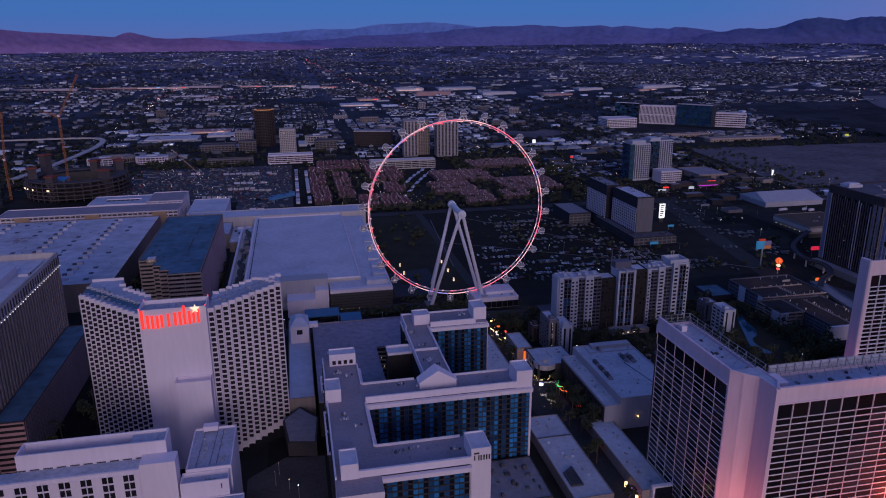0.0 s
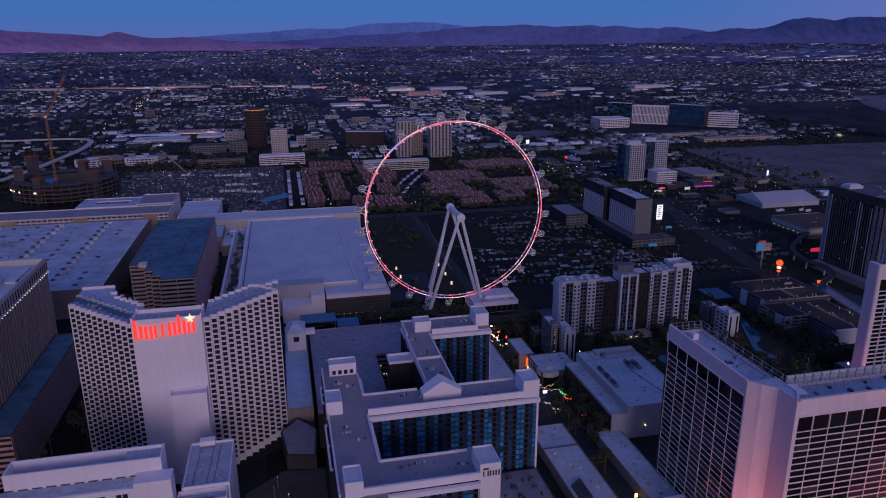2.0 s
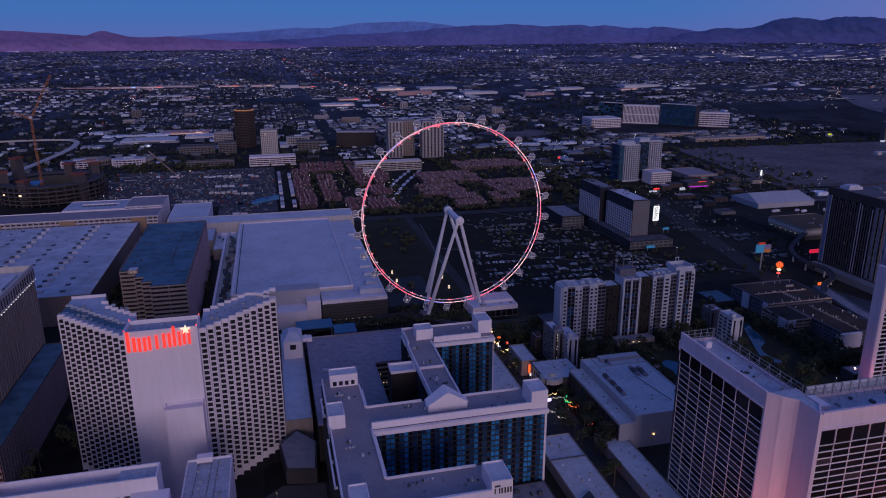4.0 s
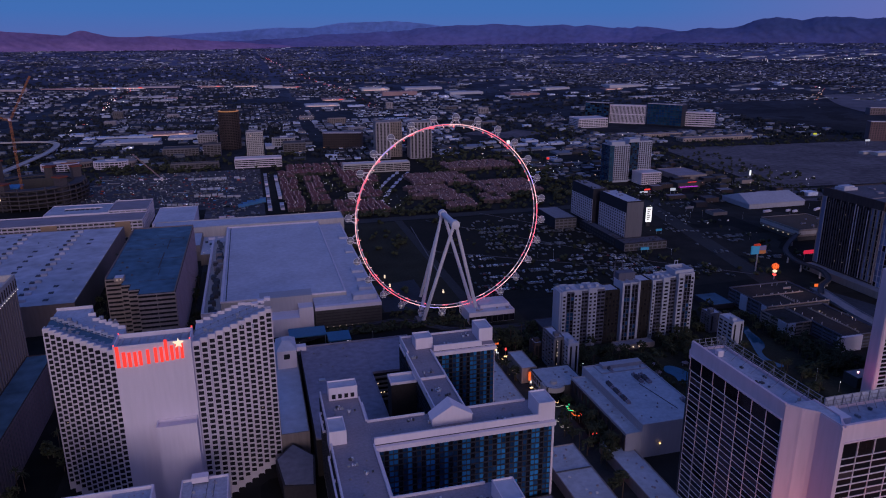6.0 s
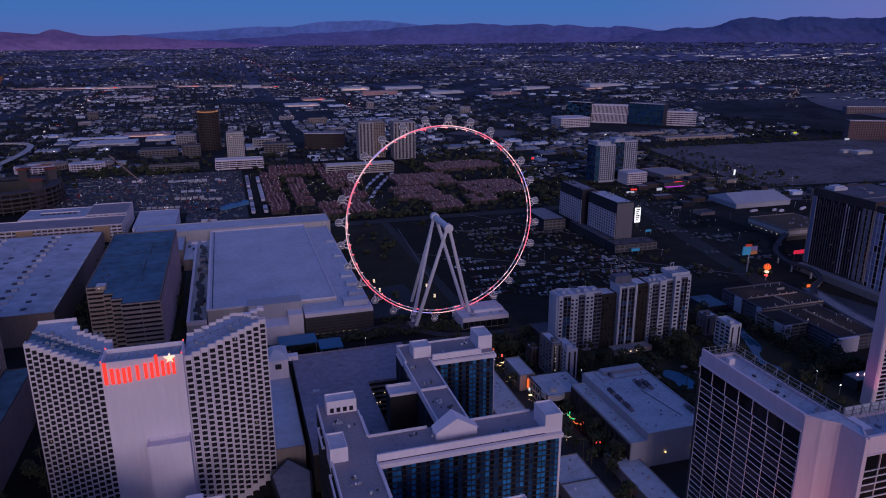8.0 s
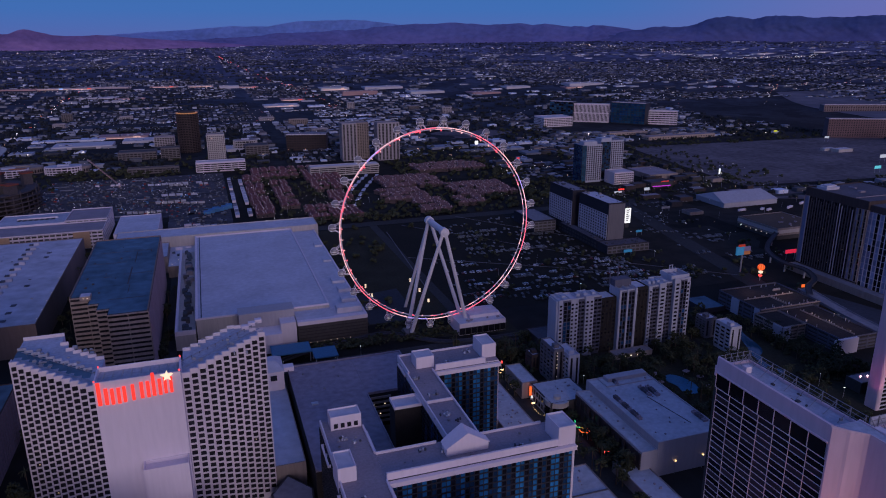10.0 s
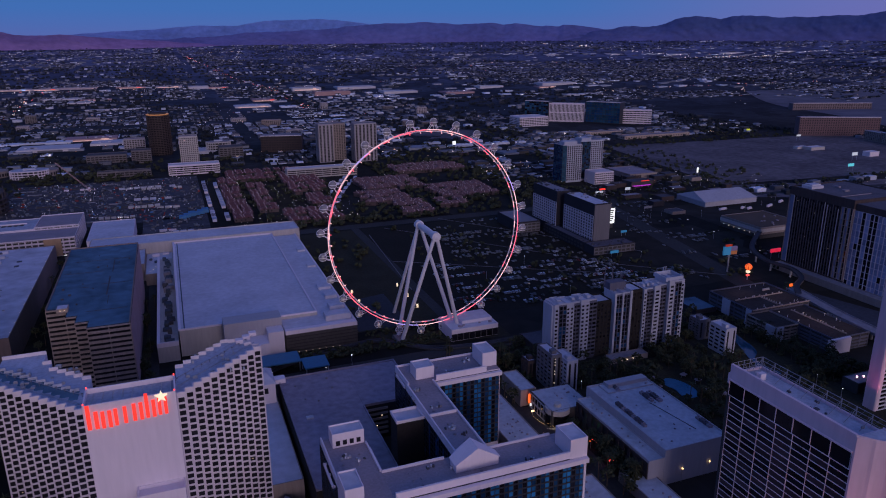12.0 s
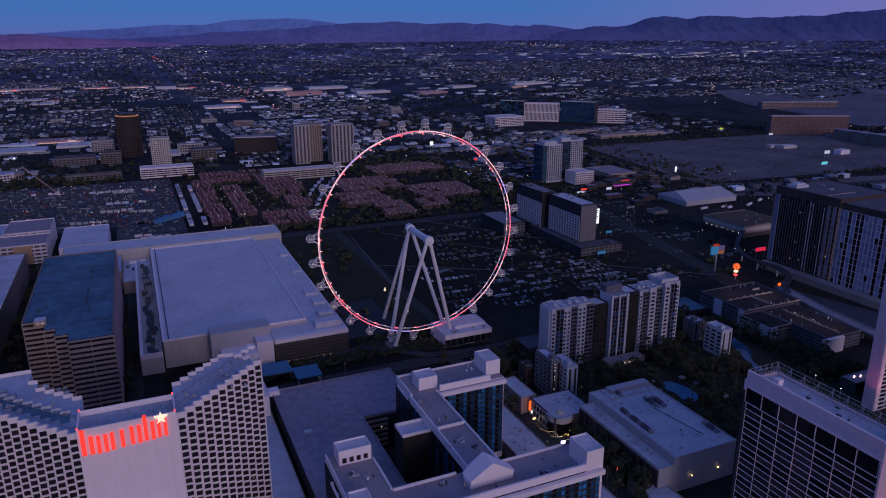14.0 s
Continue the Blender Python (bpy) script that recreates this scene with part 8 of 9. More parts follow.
def courts():
    rng = random.Random(51)
    dorm, win = M(), M()
    for x0, x1, y0, y1, w, d, roof, g, lab in (
            (-112, -84, 424, 716, 12, 17, TILE, "red courts", "red tiled apartment house in a dense court"),
            (-74, -44, 462, 650, 12, 17, TILE, "red courts", "red tiled apartment house in a dense court"),
            (-96, -18, 690, 786, 14, 16, TILE, "red courts", "red tiled apartment house in a dense court"),
            (-12, 48, 560, 770, 13, 17, TILE, "red courts", "red tiled apartment house in a dense court"),
            (-46, 22, 384, 460, 13, 16, TILE, "red courts", "red tiled apartment house near the hall"),
            (0, 30, 470, 540, 12, 16, TILE, "red courts", "red tiled apartment house in a dense court"),
            (74, 140, 450, 520, 12, 12, TANROOF, "tan courts", "tan roofed apartment house among dark trees"),
            (96, 190, 540, 625, 12, 12, TANROOF, "tan courts", "tan roofed apartment house among dark trees"),
            (108, 150, 376, 440, 12, 12, TANROOF, "tan courts", "tan roofed apartment house among dark trees"),
            (185, 310, 660, 735, 12, 12, TANROOF, "tan courts", "tan roofed apartment house among dark trees"),
            (188, 278, 450, 535, 12, 12, TANROOF, "tan courts", "tan roofed apartment house among dark trees"),
            (170, 205, 400, 445, 12, 12, TANROOF, "tan courts", "tan roofed apartment house among dark trees")):
        y = y0 + d / 2
        while y < y1:
            x = x0 + w / 2
            while x < x1:
                if rng.random() < 0.9:
                    x += rng.uniform(-1.5, 1.5)
                    ww, dd = (w * rng.uniform(0.85, 1.1), d * rng.uniform(0.8, 1.02)) if roof is TILE else (w * rng.uniform(1.0, 1.3), d * rng.uniform(0.95, 1.25))
                    h = rng.uniform(4.6, 5.8)
                    a = rng.uniform(-9, 9) if roof is TILE else rng.uniform(-38, 38)
                    tiled_house(x, y, ww, dd, h, roof, a, lab, g)
                    for k in range(8):
                        ex, ey = x + (ww / 2 - 0.8) * (1 if k % 2 else -1) * rng.uniform(0.4, 1), y + (dd / 2 - 1.4) * (k // 2 - 1.5) / 1.5
                        q = rng.uniform(0.5, 0.8)
                        dorm.rbox(ex, ey, 1.5 * q, 1.5 * q, h - 0.5, h + 1.2 + q, a)
                    for k in range(3):
                        win.rbox(x - ww / 2 + (k + 0.6) * ww / 3.2, y - dd / 2 - 0.1, 1.7, 0.3, 1.5 + 3 * (k % 2), 3.3 + 3 * (k % 2), a)
                x += w + rng.uniform(0, 3)
            y += d + rng.uniform(1, 4)
    cl = M()
    for k in range(330):
        x, y = rng.uniform(-112, 50), rng.uniform(384, 786)
        z = rng.uniform(2, 6.5)
        s = rng.uniform(0.2, 0.4)
        cl.rbox(x, y, s, s, z, z + s, 0)
    for k in range(60):
        x, y = rng.uniform(60, 330), rng.uniform(376, 790)
        cl.rbox(x, y, 0.35, 0.35, 4.5, 4.85, 0)
    solid("court_lights", cl, TOWNW, "tiny porch and path lights in the courts", "lights", kind="stuff")
    solid("dormers", dorm, DORM, "pale little dormers on the courts", "dormers", kind="stuff")
    solid("house_windows", win, DARKWIN, "dark windows of the courts", "windows", kind="stuff")


courts()


# ---- carports with white roofs along the curving court road ----
for side in (0, 1):
    for k in range(9):
        f = k / 8
        x, y = 2 + 88 * f ** 1.1 + 17 * side, 425 + 235 * f - 8 * side + 10 * math.sin(f * 3.1)
        th = thing("carport", "long white flat carport roof beside the court road", "carport", x, y, 0, "carports")
        m = M()
        m.rbox(x, y, 5.5, 22, 2.6, 3.0, -20 - 4 * math.cos(f * 3.1))
        part("roof", m, ROOFW, th)
        for e in (-8, 8):
            q = M()
            q.tube((x + 0.36 * e, y + 0.9 * e, -0.2), (x + 0.36 * e, y + 0.9 * e, 2.6), 0.15, k=5)
            part("post", q, METAL, th)


# ---- construction yard ----
def yard():
    rng = random.Random(61)
    for x, n0 in ((-135, 15), (-118, 15)):
        for k in range(n0):
            y = 438 + k * 18.5
            if rng.random() < 0.26:
                continue
            skin = rng.choice((ROOFW, ROOFB2, ROOFD, ROOFS))
            m = M()
            m.box(x - 2.6, x + 2.6, y, y + 14.5, -0.1, 3.6)
            th = thing("site_trailer", "long white flat-roofed site trailer in a row", "trailer", x, y + 7, 0, "site trailers")
            part("body", m, STUCCO2, th)
            r = M()
            r.box(x - 2.8, x + 2.8, y - 0.2, y + 14.7, 3.6, 3.9)
            part("roof", r, skin, th)
    lanes = ((-172, 700, 9), (-172, 688, 8), (-190, 610, 5), (-205, 560, 6), (-180, 545, 4), (-236, 505, 6), (-166, 410, 4), (-166, 396, 4), (-180, 372, 4), (-300, 720, 6), (-290, 500, 4), (-372, 500, 3))
    for x0, y0, n0 in lanes:
        w, d, h = rng.choice(((6, 2.6, 2.8), (9, 3.2, 3), (7, 5, 3.4)))
        look_of = rng.choice((METAL, STUCCO2, STUCCO2, ROOFB2, METAL))
        for k in range(n0):
            if rng.random() < 0.15:
                continue
            x, y = x0 - k * (w + 1.6), y0 + rng.uniform(-0.8, 0.8) + 0.4 * k
            th = thing("site_container", "weathered steel site container in a row", "container", x, y, 0, "site containers")
            m = M()
            m.rbox(x, y, w, d, -0.1, h, rng.uniform(-3, 3))
            part("body", m, look_of, th)
            t = M()
            t.rbox(x, y, w * 0.96, d * 0.9, h, h + 0.15, 0)
            part("roof", t, rng.choice((ROOFW, ROOFW, ROOFD)), th)
    for k in range(6):
        x, y = -178 + 6 * k, 470 + 5 * k
        th = thing("site_container", "blue steel container pile", "container", x, y, 0, "site containers")
        m = M()
        m.box(x, x + 9, y, y + 12, -0.1, 3 + k % 3)
        part("body", m, BLUEC, th)
    for x, y in ((-255, 385), (-240, 355), (-262, 440), (-205, 360)):
        th = hall("site_office", "low grey site office with blue roof", "shed", x - 13, x + 13, y - 9, y + 9, 6, METAL, ROOFB2, 0.3)
    # crates, pallets and formwork lying about
    g, rd, bl, bar, pit = M(), M(), M(), M(), M()
    for k in range(1300):
        x, y = rng.uniform(-412, -144), rng.uniform(340, 775)
        if x < -222 and y < 470:
            continue
        (rd if rng.random() < 0.06 else bl if rng.random() < 0.05 else g).rbox(x, y, rng.uniform(0.6, 5), rng.uniform(0.6, 2.6), -0.1, rng.uniform(0.4, 2.4), rng.choice((0, 90, 15, -20)))
    solid("site_clutter", g, CARS, "crates, pallets and stacked materials on the site", "materials", kind="stuff")
    solid("site_clutter", rd, ORANGED0, "red steel formwork lying on the site", "materials", kind="stuff")
    solid("site_clutter", bl, BLUEC, "blue sheeted stacks on the site", "materials", kind="stuff")
    yl = M()
    for k in range(90):
        x, y = rng.uniform(-410, -144), rng.uniform(470, 775)
        yl.rbox(x, y, 0.5, 0.5, 3.0, 3.4, 0)
    solid("site_lights", yl, TOWNW, "small white work lights on the site", "lights", kind="stuff")
    # haul roads, trenches and low walls
    for poly in ([(-196, 336), (-184, 336), (-188, 560), (-176, 700), (-186, 785), (-200, 785), (-190, 690), (-202, 560)], [(-420, 640), (-200, 590), (-198, 602), (-418, 655)], [(-222, 478), (-150, 470), (-150, 480), (-222, 490)]):
        sheet("road", "pale dusty haul road across the site", poly, ROADP, 0.12)
    for k in range(26):
        x, y, w = rng.uniform(-405, -210), rng.uniform(485, 765), rng.uniform(8, 34)
        (bar if rng.random() < 0.6 else pit).rbox(x, y, w, rng.uniform(0.8, 3.5), -0.2, rng.uniform(0.5, 1.8), rng.choice((0, 2, -4, 88)))
    solid("site_clutter", bar, CONC3, "low concrete walls and footings on the site", "materials", kind="stuff")
    solid("site_clutter", pit, DARKW, "dark formwork and mats on the site", "materials", kind="stuff")
    # heaps and spoil
    sp = M()
    for k in range(120):
        sp.ball((rng.uniform(-410, -150), rng.uniform(480, 770), 0), rng.uniform(1.5, 5), 7, 4, 0.35, 0.35, rng)
    solid("spoil_heap", sp, YARD, "heaps of spoil and rubble", "rubble", kind="stuff")


yard()


def round_shell():
    """Half-built round arena: stacked concrete rings, columns and stair cores."""
    th = thing("arena_shell", "half-built round concrete arena with stair cores", "building site", -470, 600)
    cx, cy = -470, 600

    def band(r0, r1, z0, z1, n=60):
        m = M()
        for i in range(n):
            g = 2 * math.pi * i / n
            m.v += [(cx + r * math.cos(g), cy + r * math.sin(g), z) for r, z in ((r0, z0), (r1, z0), (r1, z1), (r0, z1))]
        for i in range(n):
            a, b = 4 * i, 4 * ((i + 1) % n)
            m.f += [(a + k, b + k, b + (k + 1) % 4, a + (k + 1) % 4) for k in range(4)]
        return m
    for r0, r1, z in ((62, 74, 3), (60, 75, 9), (60, 76, 15), (58, 76, 21), (56, 72, 27)):
        part("ring_slab", band(r0, r1, z, z + 1.5), CONC2, th)
    part("inner_wall", band(56, 58, -0.3, 24), DARKW, th)
    for i in range(40):
        a = 2 * math.pi * i / 40
        m = M()
        m.tube((cx + 73 * math.cos(a), cy + 73 * math.sin(a), -0.3), (cx + 73 * math.cos(a), cy + 73 * math.sin(a), 26 + 6 * (i % 3 == 0)), 0.9, k=6)
        part("column", m, CONC2, th)
    for a, h in ((200, 44), (150, 56), (30, 44), (80, 40), (320, 40), (250, 36)):
        g = radians(a)
        m = M()
        m.rbox(cx + 62 * math.cos(g), cy + 62 * math.sin(g), 12, 12, -0.3, h, a)
        core = part("stair_core", m, CONC2, th)
        f = M()
        f.rbox(cx + 62 * math.cos(g), cy + 62 * math.sin(g), 15, 15, h, h + 2, a)
        part("formwork", f, ORANGED, core, "orange formwork deck")
    rng = random.Random(4)
    for k in range(6):
        a = radians(rng.uniform(200, 330))
        m = M()
        m.rbox(cx + 76.4 * math.cos(a), cy + 76.4 * math.sin(a), 3.0, 0.6, 16.8, 19, math.degrees(a) + 90)
        part("work_lamp", m, GOLD2, th, "pale work lamp")
    b = M()
    b.box(-505, -478, 560, 590, 26, 28)
    part("blue_deck", b, BLUEC, th, "blue sheeted deck")


round_shell()


def crane(x, y, mast, tip, back, label, skin, slim=1.0):
    th = thing("tower_crane", label, "crane", x, y)

    def lattice(a, b, w, n):
        m = M()
        a, b = Vector(a), Vector(b)
        d = (b - a).normalized()
        u = d.orthogonal().normalized()
        v = d.cross(u)
        cs = [u * w + v * w, u * w - v * w, -u * w - v * w, -u * w + v * w]
        for c in cs:
            m.tube(a + c, b + c, 0.24 * slim, k=4)
        for i in range(n):
            p, q = a.lerp(b, i / n), a.lerp(b, (i + 1) / n)
            for k in range(4):
                m.tube(p + cs[k], q + cs[(k + 1) % 4], 0.13 * slim, k=4)
        return m
    part("mast", lattice((x, y, -0.3), (x, y, mast), 1.1 * slim, 22), skin, th)
    part("jib", lattice((x, y, mast), tip, 0.9 * slim, 20), skin, th)
    part("counter_jib", lattice((x, y, mast), back, 0.9 * slim, 6), skin, th)
    m = M()
    m.rbox(back[0], back[1], 5 * slim, 3 * slim, back[2] - 3 * slim, back[2] + 1, 0)
    part("counterweight", m, CONC2, th)
    m = M()
    m.rbox(x, y, 3.2, 3.2, mast, mast + 3, 0)
    part("cab", m, STUCCO2, th)


crane(-473, 560, 122, (-439, 560, 182), (-496, 560, 131), "orange luffing tower crane above the arena shell", ORANGE)
crane(-556, 560, 60, (-549, 560, 131), (-562, 560, 66), "orange luffing tower crane beside the arena shell", ORANGE)
crane(-304, 708, 4, (-345, 708, 48), (-299, 708, 5), "low pale site crane with raised jib", BROWNP, 0.75)


def rotundas():
    for x, y, r, h in ((-482, 905, 36, 11), (-400, 890, 34, 11)):
        th = thing("round_office", "low round white office ring with arches", "office", x, y)
        m = M()
        for i in range(36):
            g = 2 * math.pi * i / 36
            m.v += [(x + a * math.cos(g), y + 0.7 * a * math.sin(g), z) for a, z in ((r * 0.5, -0.3), (r, -0.3), (r, h), (r * 0.5, h))]
        for i in range(36):
            a, b = 4 * i, 4 * ((i + 1) % 36)
            m.f += [(a + k, b + k, b + (k + 1) % 4, a + (k + 1) % 4) for k in range(4)]
        part("wall", m, CREAM2, th)
        for i in range(36):
            g = 2 * math.pi * (i + 0.5) / 36
            w = M()
            w.rbox(x + r * math.cos(g), y + 0.7 * r * math.sin(g), 0.6, 2.8, 2, h - 4, math.degrees(g))
            part("window", w, DARKWIN, th)


rotundas()


# ---- elevated roads and monorail ----
def deck(name, label, pts, w, z, material, piers=40):
    th = thing(name, label, "viaduct", pts[0][0], pts[0][1])
    m = M()
    pl = []
    for i in range(len(pts)):
        a, b = Vector(pts[max(0, i - 1)]), Vector(pts[min(len(pts) - 1, i + 1)])
        d = (b - a).normalized()
        n = Vector((-d.y, d.x))
        p = Vector(pts[i])
        pl.append((p + n * w / 2, p - n * w / 2))
    for a, b in pl:
        m.v += [(a.x, a.y, z - 1.2), (b.x, b.y, z - 1.2), (b.x, b.y, z), (a.x, a.y, z)]
    for i in range(len(pl) - 1):
        m.f += [(4 * i + j, 4 * i + (j + 1) % 4, 4 * i + 4 + (j + 1) % 4, 4 * i + 4 + j) for j in range(4)]
    part("deck", m, material, th)
    for k in (0, 1):
        e = M()
        for p in pl:
            p = p[k]
            e.v += [(p.x - 0.3, p.y - 0.3, z - 0.3), (p.x + 0.3, p.y + 0.3, z - 0.3), (p.x + 0.3, p.y + 0.3, z + 0.9), (p.x - 0.3, p.y - 0.3, z + 0.9)]
        for i in range(len(pl) - 1):
            e.f += [(4 * i + j, 4 * i + 4 + j, 4 * i + 4 + (j + 1) % 4, 4 * i + (j + 1) % 4) for j in range(4)]
        part("edge_beam", e, material, th)
    for i in range(0, len(pts), max(1, len(pts) // piers)):
        c = M()
        c.tube((*pts[i], -0.3), (*pts[i], z - 1.2), 0.9, k=8)
        part("pier", c, CREAM, th)


def curve(k, n=40):
    out = []
    for i in range(len(k) - 1):
        p0, p1, p2, p3 = (Vector(k[max(0, min(len(k) - 1, j))]) for j in (i - 1, i, i + 1, i + 2))
        for s in range(n // (len(k) - 1)):
            t = s / (n // (len(k) - 1))
            out.append(tuple(0.5 * (2 * p1 + (p2 - p0) * t + (2 * p0 - 5 * p1 + 4 * p2 - p3) * t * t + (3 * p1 - p0 - 3 * p2 + p3) * t ** 3)))
    out.append(tuple(k[-1]))
    return out


deck("monorail_track", "curving concrete monorail viaduct", curve([(470, 123), (426, 90), (394, 60), (378, 24), (380, -5), (366, -30), (345, -44), (330, -60)]), 5, 9, CONC2, 8)
deck("monorail_track", "straight concrete monorail viaduct beside the garage", curve([(338, -45), (325, -100), (318, -150), (310, -210)]), 11, 8, ROOFD, 6)
deck("flyover", "distant pale flyover with lamps", curve([(-900, 1235), (-760, 1238), (-600, 1228), (-560, 1100), (-575, 860), (-600, 700)]), 12, 8, CREAM, 8)
deck("station_road", "curving service ramp behind the glass hotel", curve([(-135, -28), (-106, -14), (-70, -4), (-45, -2), (-30, -12), (-5, -32), (30, -38), (62, -40)]), 4, 0.9, ROADP, 3)
for x0, x1, y0, y1 in ((-136, -107.5, -31, -13), (-107.3, -90, -45, -27)):
    th = thing("canopy", "low teal canopy over the station", "canopy", (x0 + x1) / 2, (y0 + y1) / 2)
    m = M()
    m.box(x0, x1, y0, y1, 7.4, 8.2)
    part("roof", m, TEAL, th)
    for x in (x0 + 1, x1 - 1):
        for y in (y0 + 1, y1 - 1):
            m = M()
            m.tube((x, y, -0.3), (x, y, 7.4), 0.4, k=6)
            part("post", m, METAL, th)


# ---- signs ----
def signs():
    th = thing("pylon_sign", "tall roadside pylon with blue and orange panels", "sign", 334, 31)
    m = M()
    m.tube((334, 31, -0.3), (334, 31, 24), 0.8, k=8)
    part("post", m, METAL, th)
    for x0, x1, z0, z1, mt in ((326.5, 335, 18.5, 27, CYAND), (335.2, 343, 18.5, 22, ORNG), (335.2, 343, 22.2, 26.5, VIOP), (329, 336, 27.2, 29, BALD)):
        p = M()
        p.box(x0, x1, 30, 32, z0, z1)
        part("panel", p, mt, th)
    th = thing("balloon_sign", "glowing orange balloon-shaped roadside sign", "sign", 334, 4)
    m = M()
    m.tube((334, 4, -0.3), (334, 4, 8), 0.5, k=8)
    part("post", m, METAL, th)
    m = M()
    m.ball((334, 4, 13.6), 3.3, 14, 10)
    part("balloon", m, ORNG2, th, "glowing orange balloon")
    for k in range(8):
        a = math.pi * k / 4
        m = M()
        for j in range(7):
            b0, b1 = 0.35 + 0.34 * j, 0.35 + 0.34 * (j + 1)
            m.tube((334 + 3.35 * math.sin(b0) * math.cos(a), 4 + 3.35 * math.sin(b0) * math.sin(a), 13.6 + 3.35 * math.cos(b0)), (334 + 3.35 * math.sin(b1) * math.cos(a), 4 + 3.35 * math.sin(b1) * math.sin(a), 13.6 + 3.35 * math.cos(b1)), 0.22, k=4)
        part("gore_line", m, BALD, th, "dark red gore line")
    m = M()
    m.rbox(334, 4, 2.6, 2.6, 7.6, 9.6, 0, 1.2)
    part("basket", m, STARL, th)
    m = M()
    m.rbox(334, 4, 2.4, 2.4, 4.4, 5.8, 0)
    part("foot_light", m, REDL, th)
    th = thing("tall_sign", "tall white lit sign board on a dark post", "sign", 323, 220)
    m = M()
    m.box(321, 326, 220, 221.5, -0.3, 27)
    part("post", m, DARKW, th)
    m = M()
    m.box(319.5, 327.5, 219.3, 219.95, 6, 25)
    b = part("board", m, WHITED, th, "white lit board")
    for k in range(6):
        q = M()
        q.box(321, 326 - (k % 3), 219.1, 219.28, 22 - 2.6 * k, 23.2 - 2.6 * k)
        part("text_bar", q, DARKW, b, "dark bar of writing")
    for x, y, w, h, z, mt, lab in ((414, 48, 14, 4, 7, CRIMS, "long red glowing roof sign"), (516, 411, 15, 2.6, 8, SIGNRED, "red lit shop roof sign"), (508, 408, 34, 1.2, 3, MAGD, "magenta lit long shop front"), (372, 860, 7, 8, 14, WHITED, "white lit screen board on posts"),
                                   (390, 690, 5, 4, 8, SIGNRED, "small red lit roadside sign"), (670, 470, 3, 9, 2, WHITED, "tall white lit roadside sign"), (345, -38, 3.4, 2.6, 6, ORNG2, "small orange lit sign"),
                                   (420, 393, 13, 2.6, 2, WHITEDIM, "white lit low shop sign"), (428, 397, 10, 2.2, 5, SIGNRED, "small red lit low shop sign"), (461, 379, 9, 4, 6, WHITEDIM, "white lit roadside billboard panel"), (421, 276, 13, 3, 4, DIMPANEL, "dim scripted roadside billboard"), (317, 184, 8, 2.5, 4, CYAND, "small blue lit panel"), (937, 390, 14, 5, 8, CYAND2, "cyan lit roadside billboard"), (1036, 464, 14, 6, 10, WHITEDIM, "white lit roadside billboard panel"), (1162, 712, 12, 4, 9, WHITEDIM, "white lit entrance sign"), (1153, 856, 10, 4, 6, YELL, "yellow lit roadside sign"), (260, 120, 10, 3, 3, CYAND, "blue lit low shop sign")):
        th = thing("lit_sign", lab, "sign", x, y, 0)
        m = M()
        m.box(x - w / 2, x + w / 2, y - 0.4, y + 0.4, z, z + h)
        part("board", m, mt, th)
        for s in (-1, 1):
            q = M()
            q.tube((x + s * w * 0.4, y, -0.3), (x + s * w * 0.4, y, z), 0.25, k=5)
            part("post", q, METAL, th)


signs()


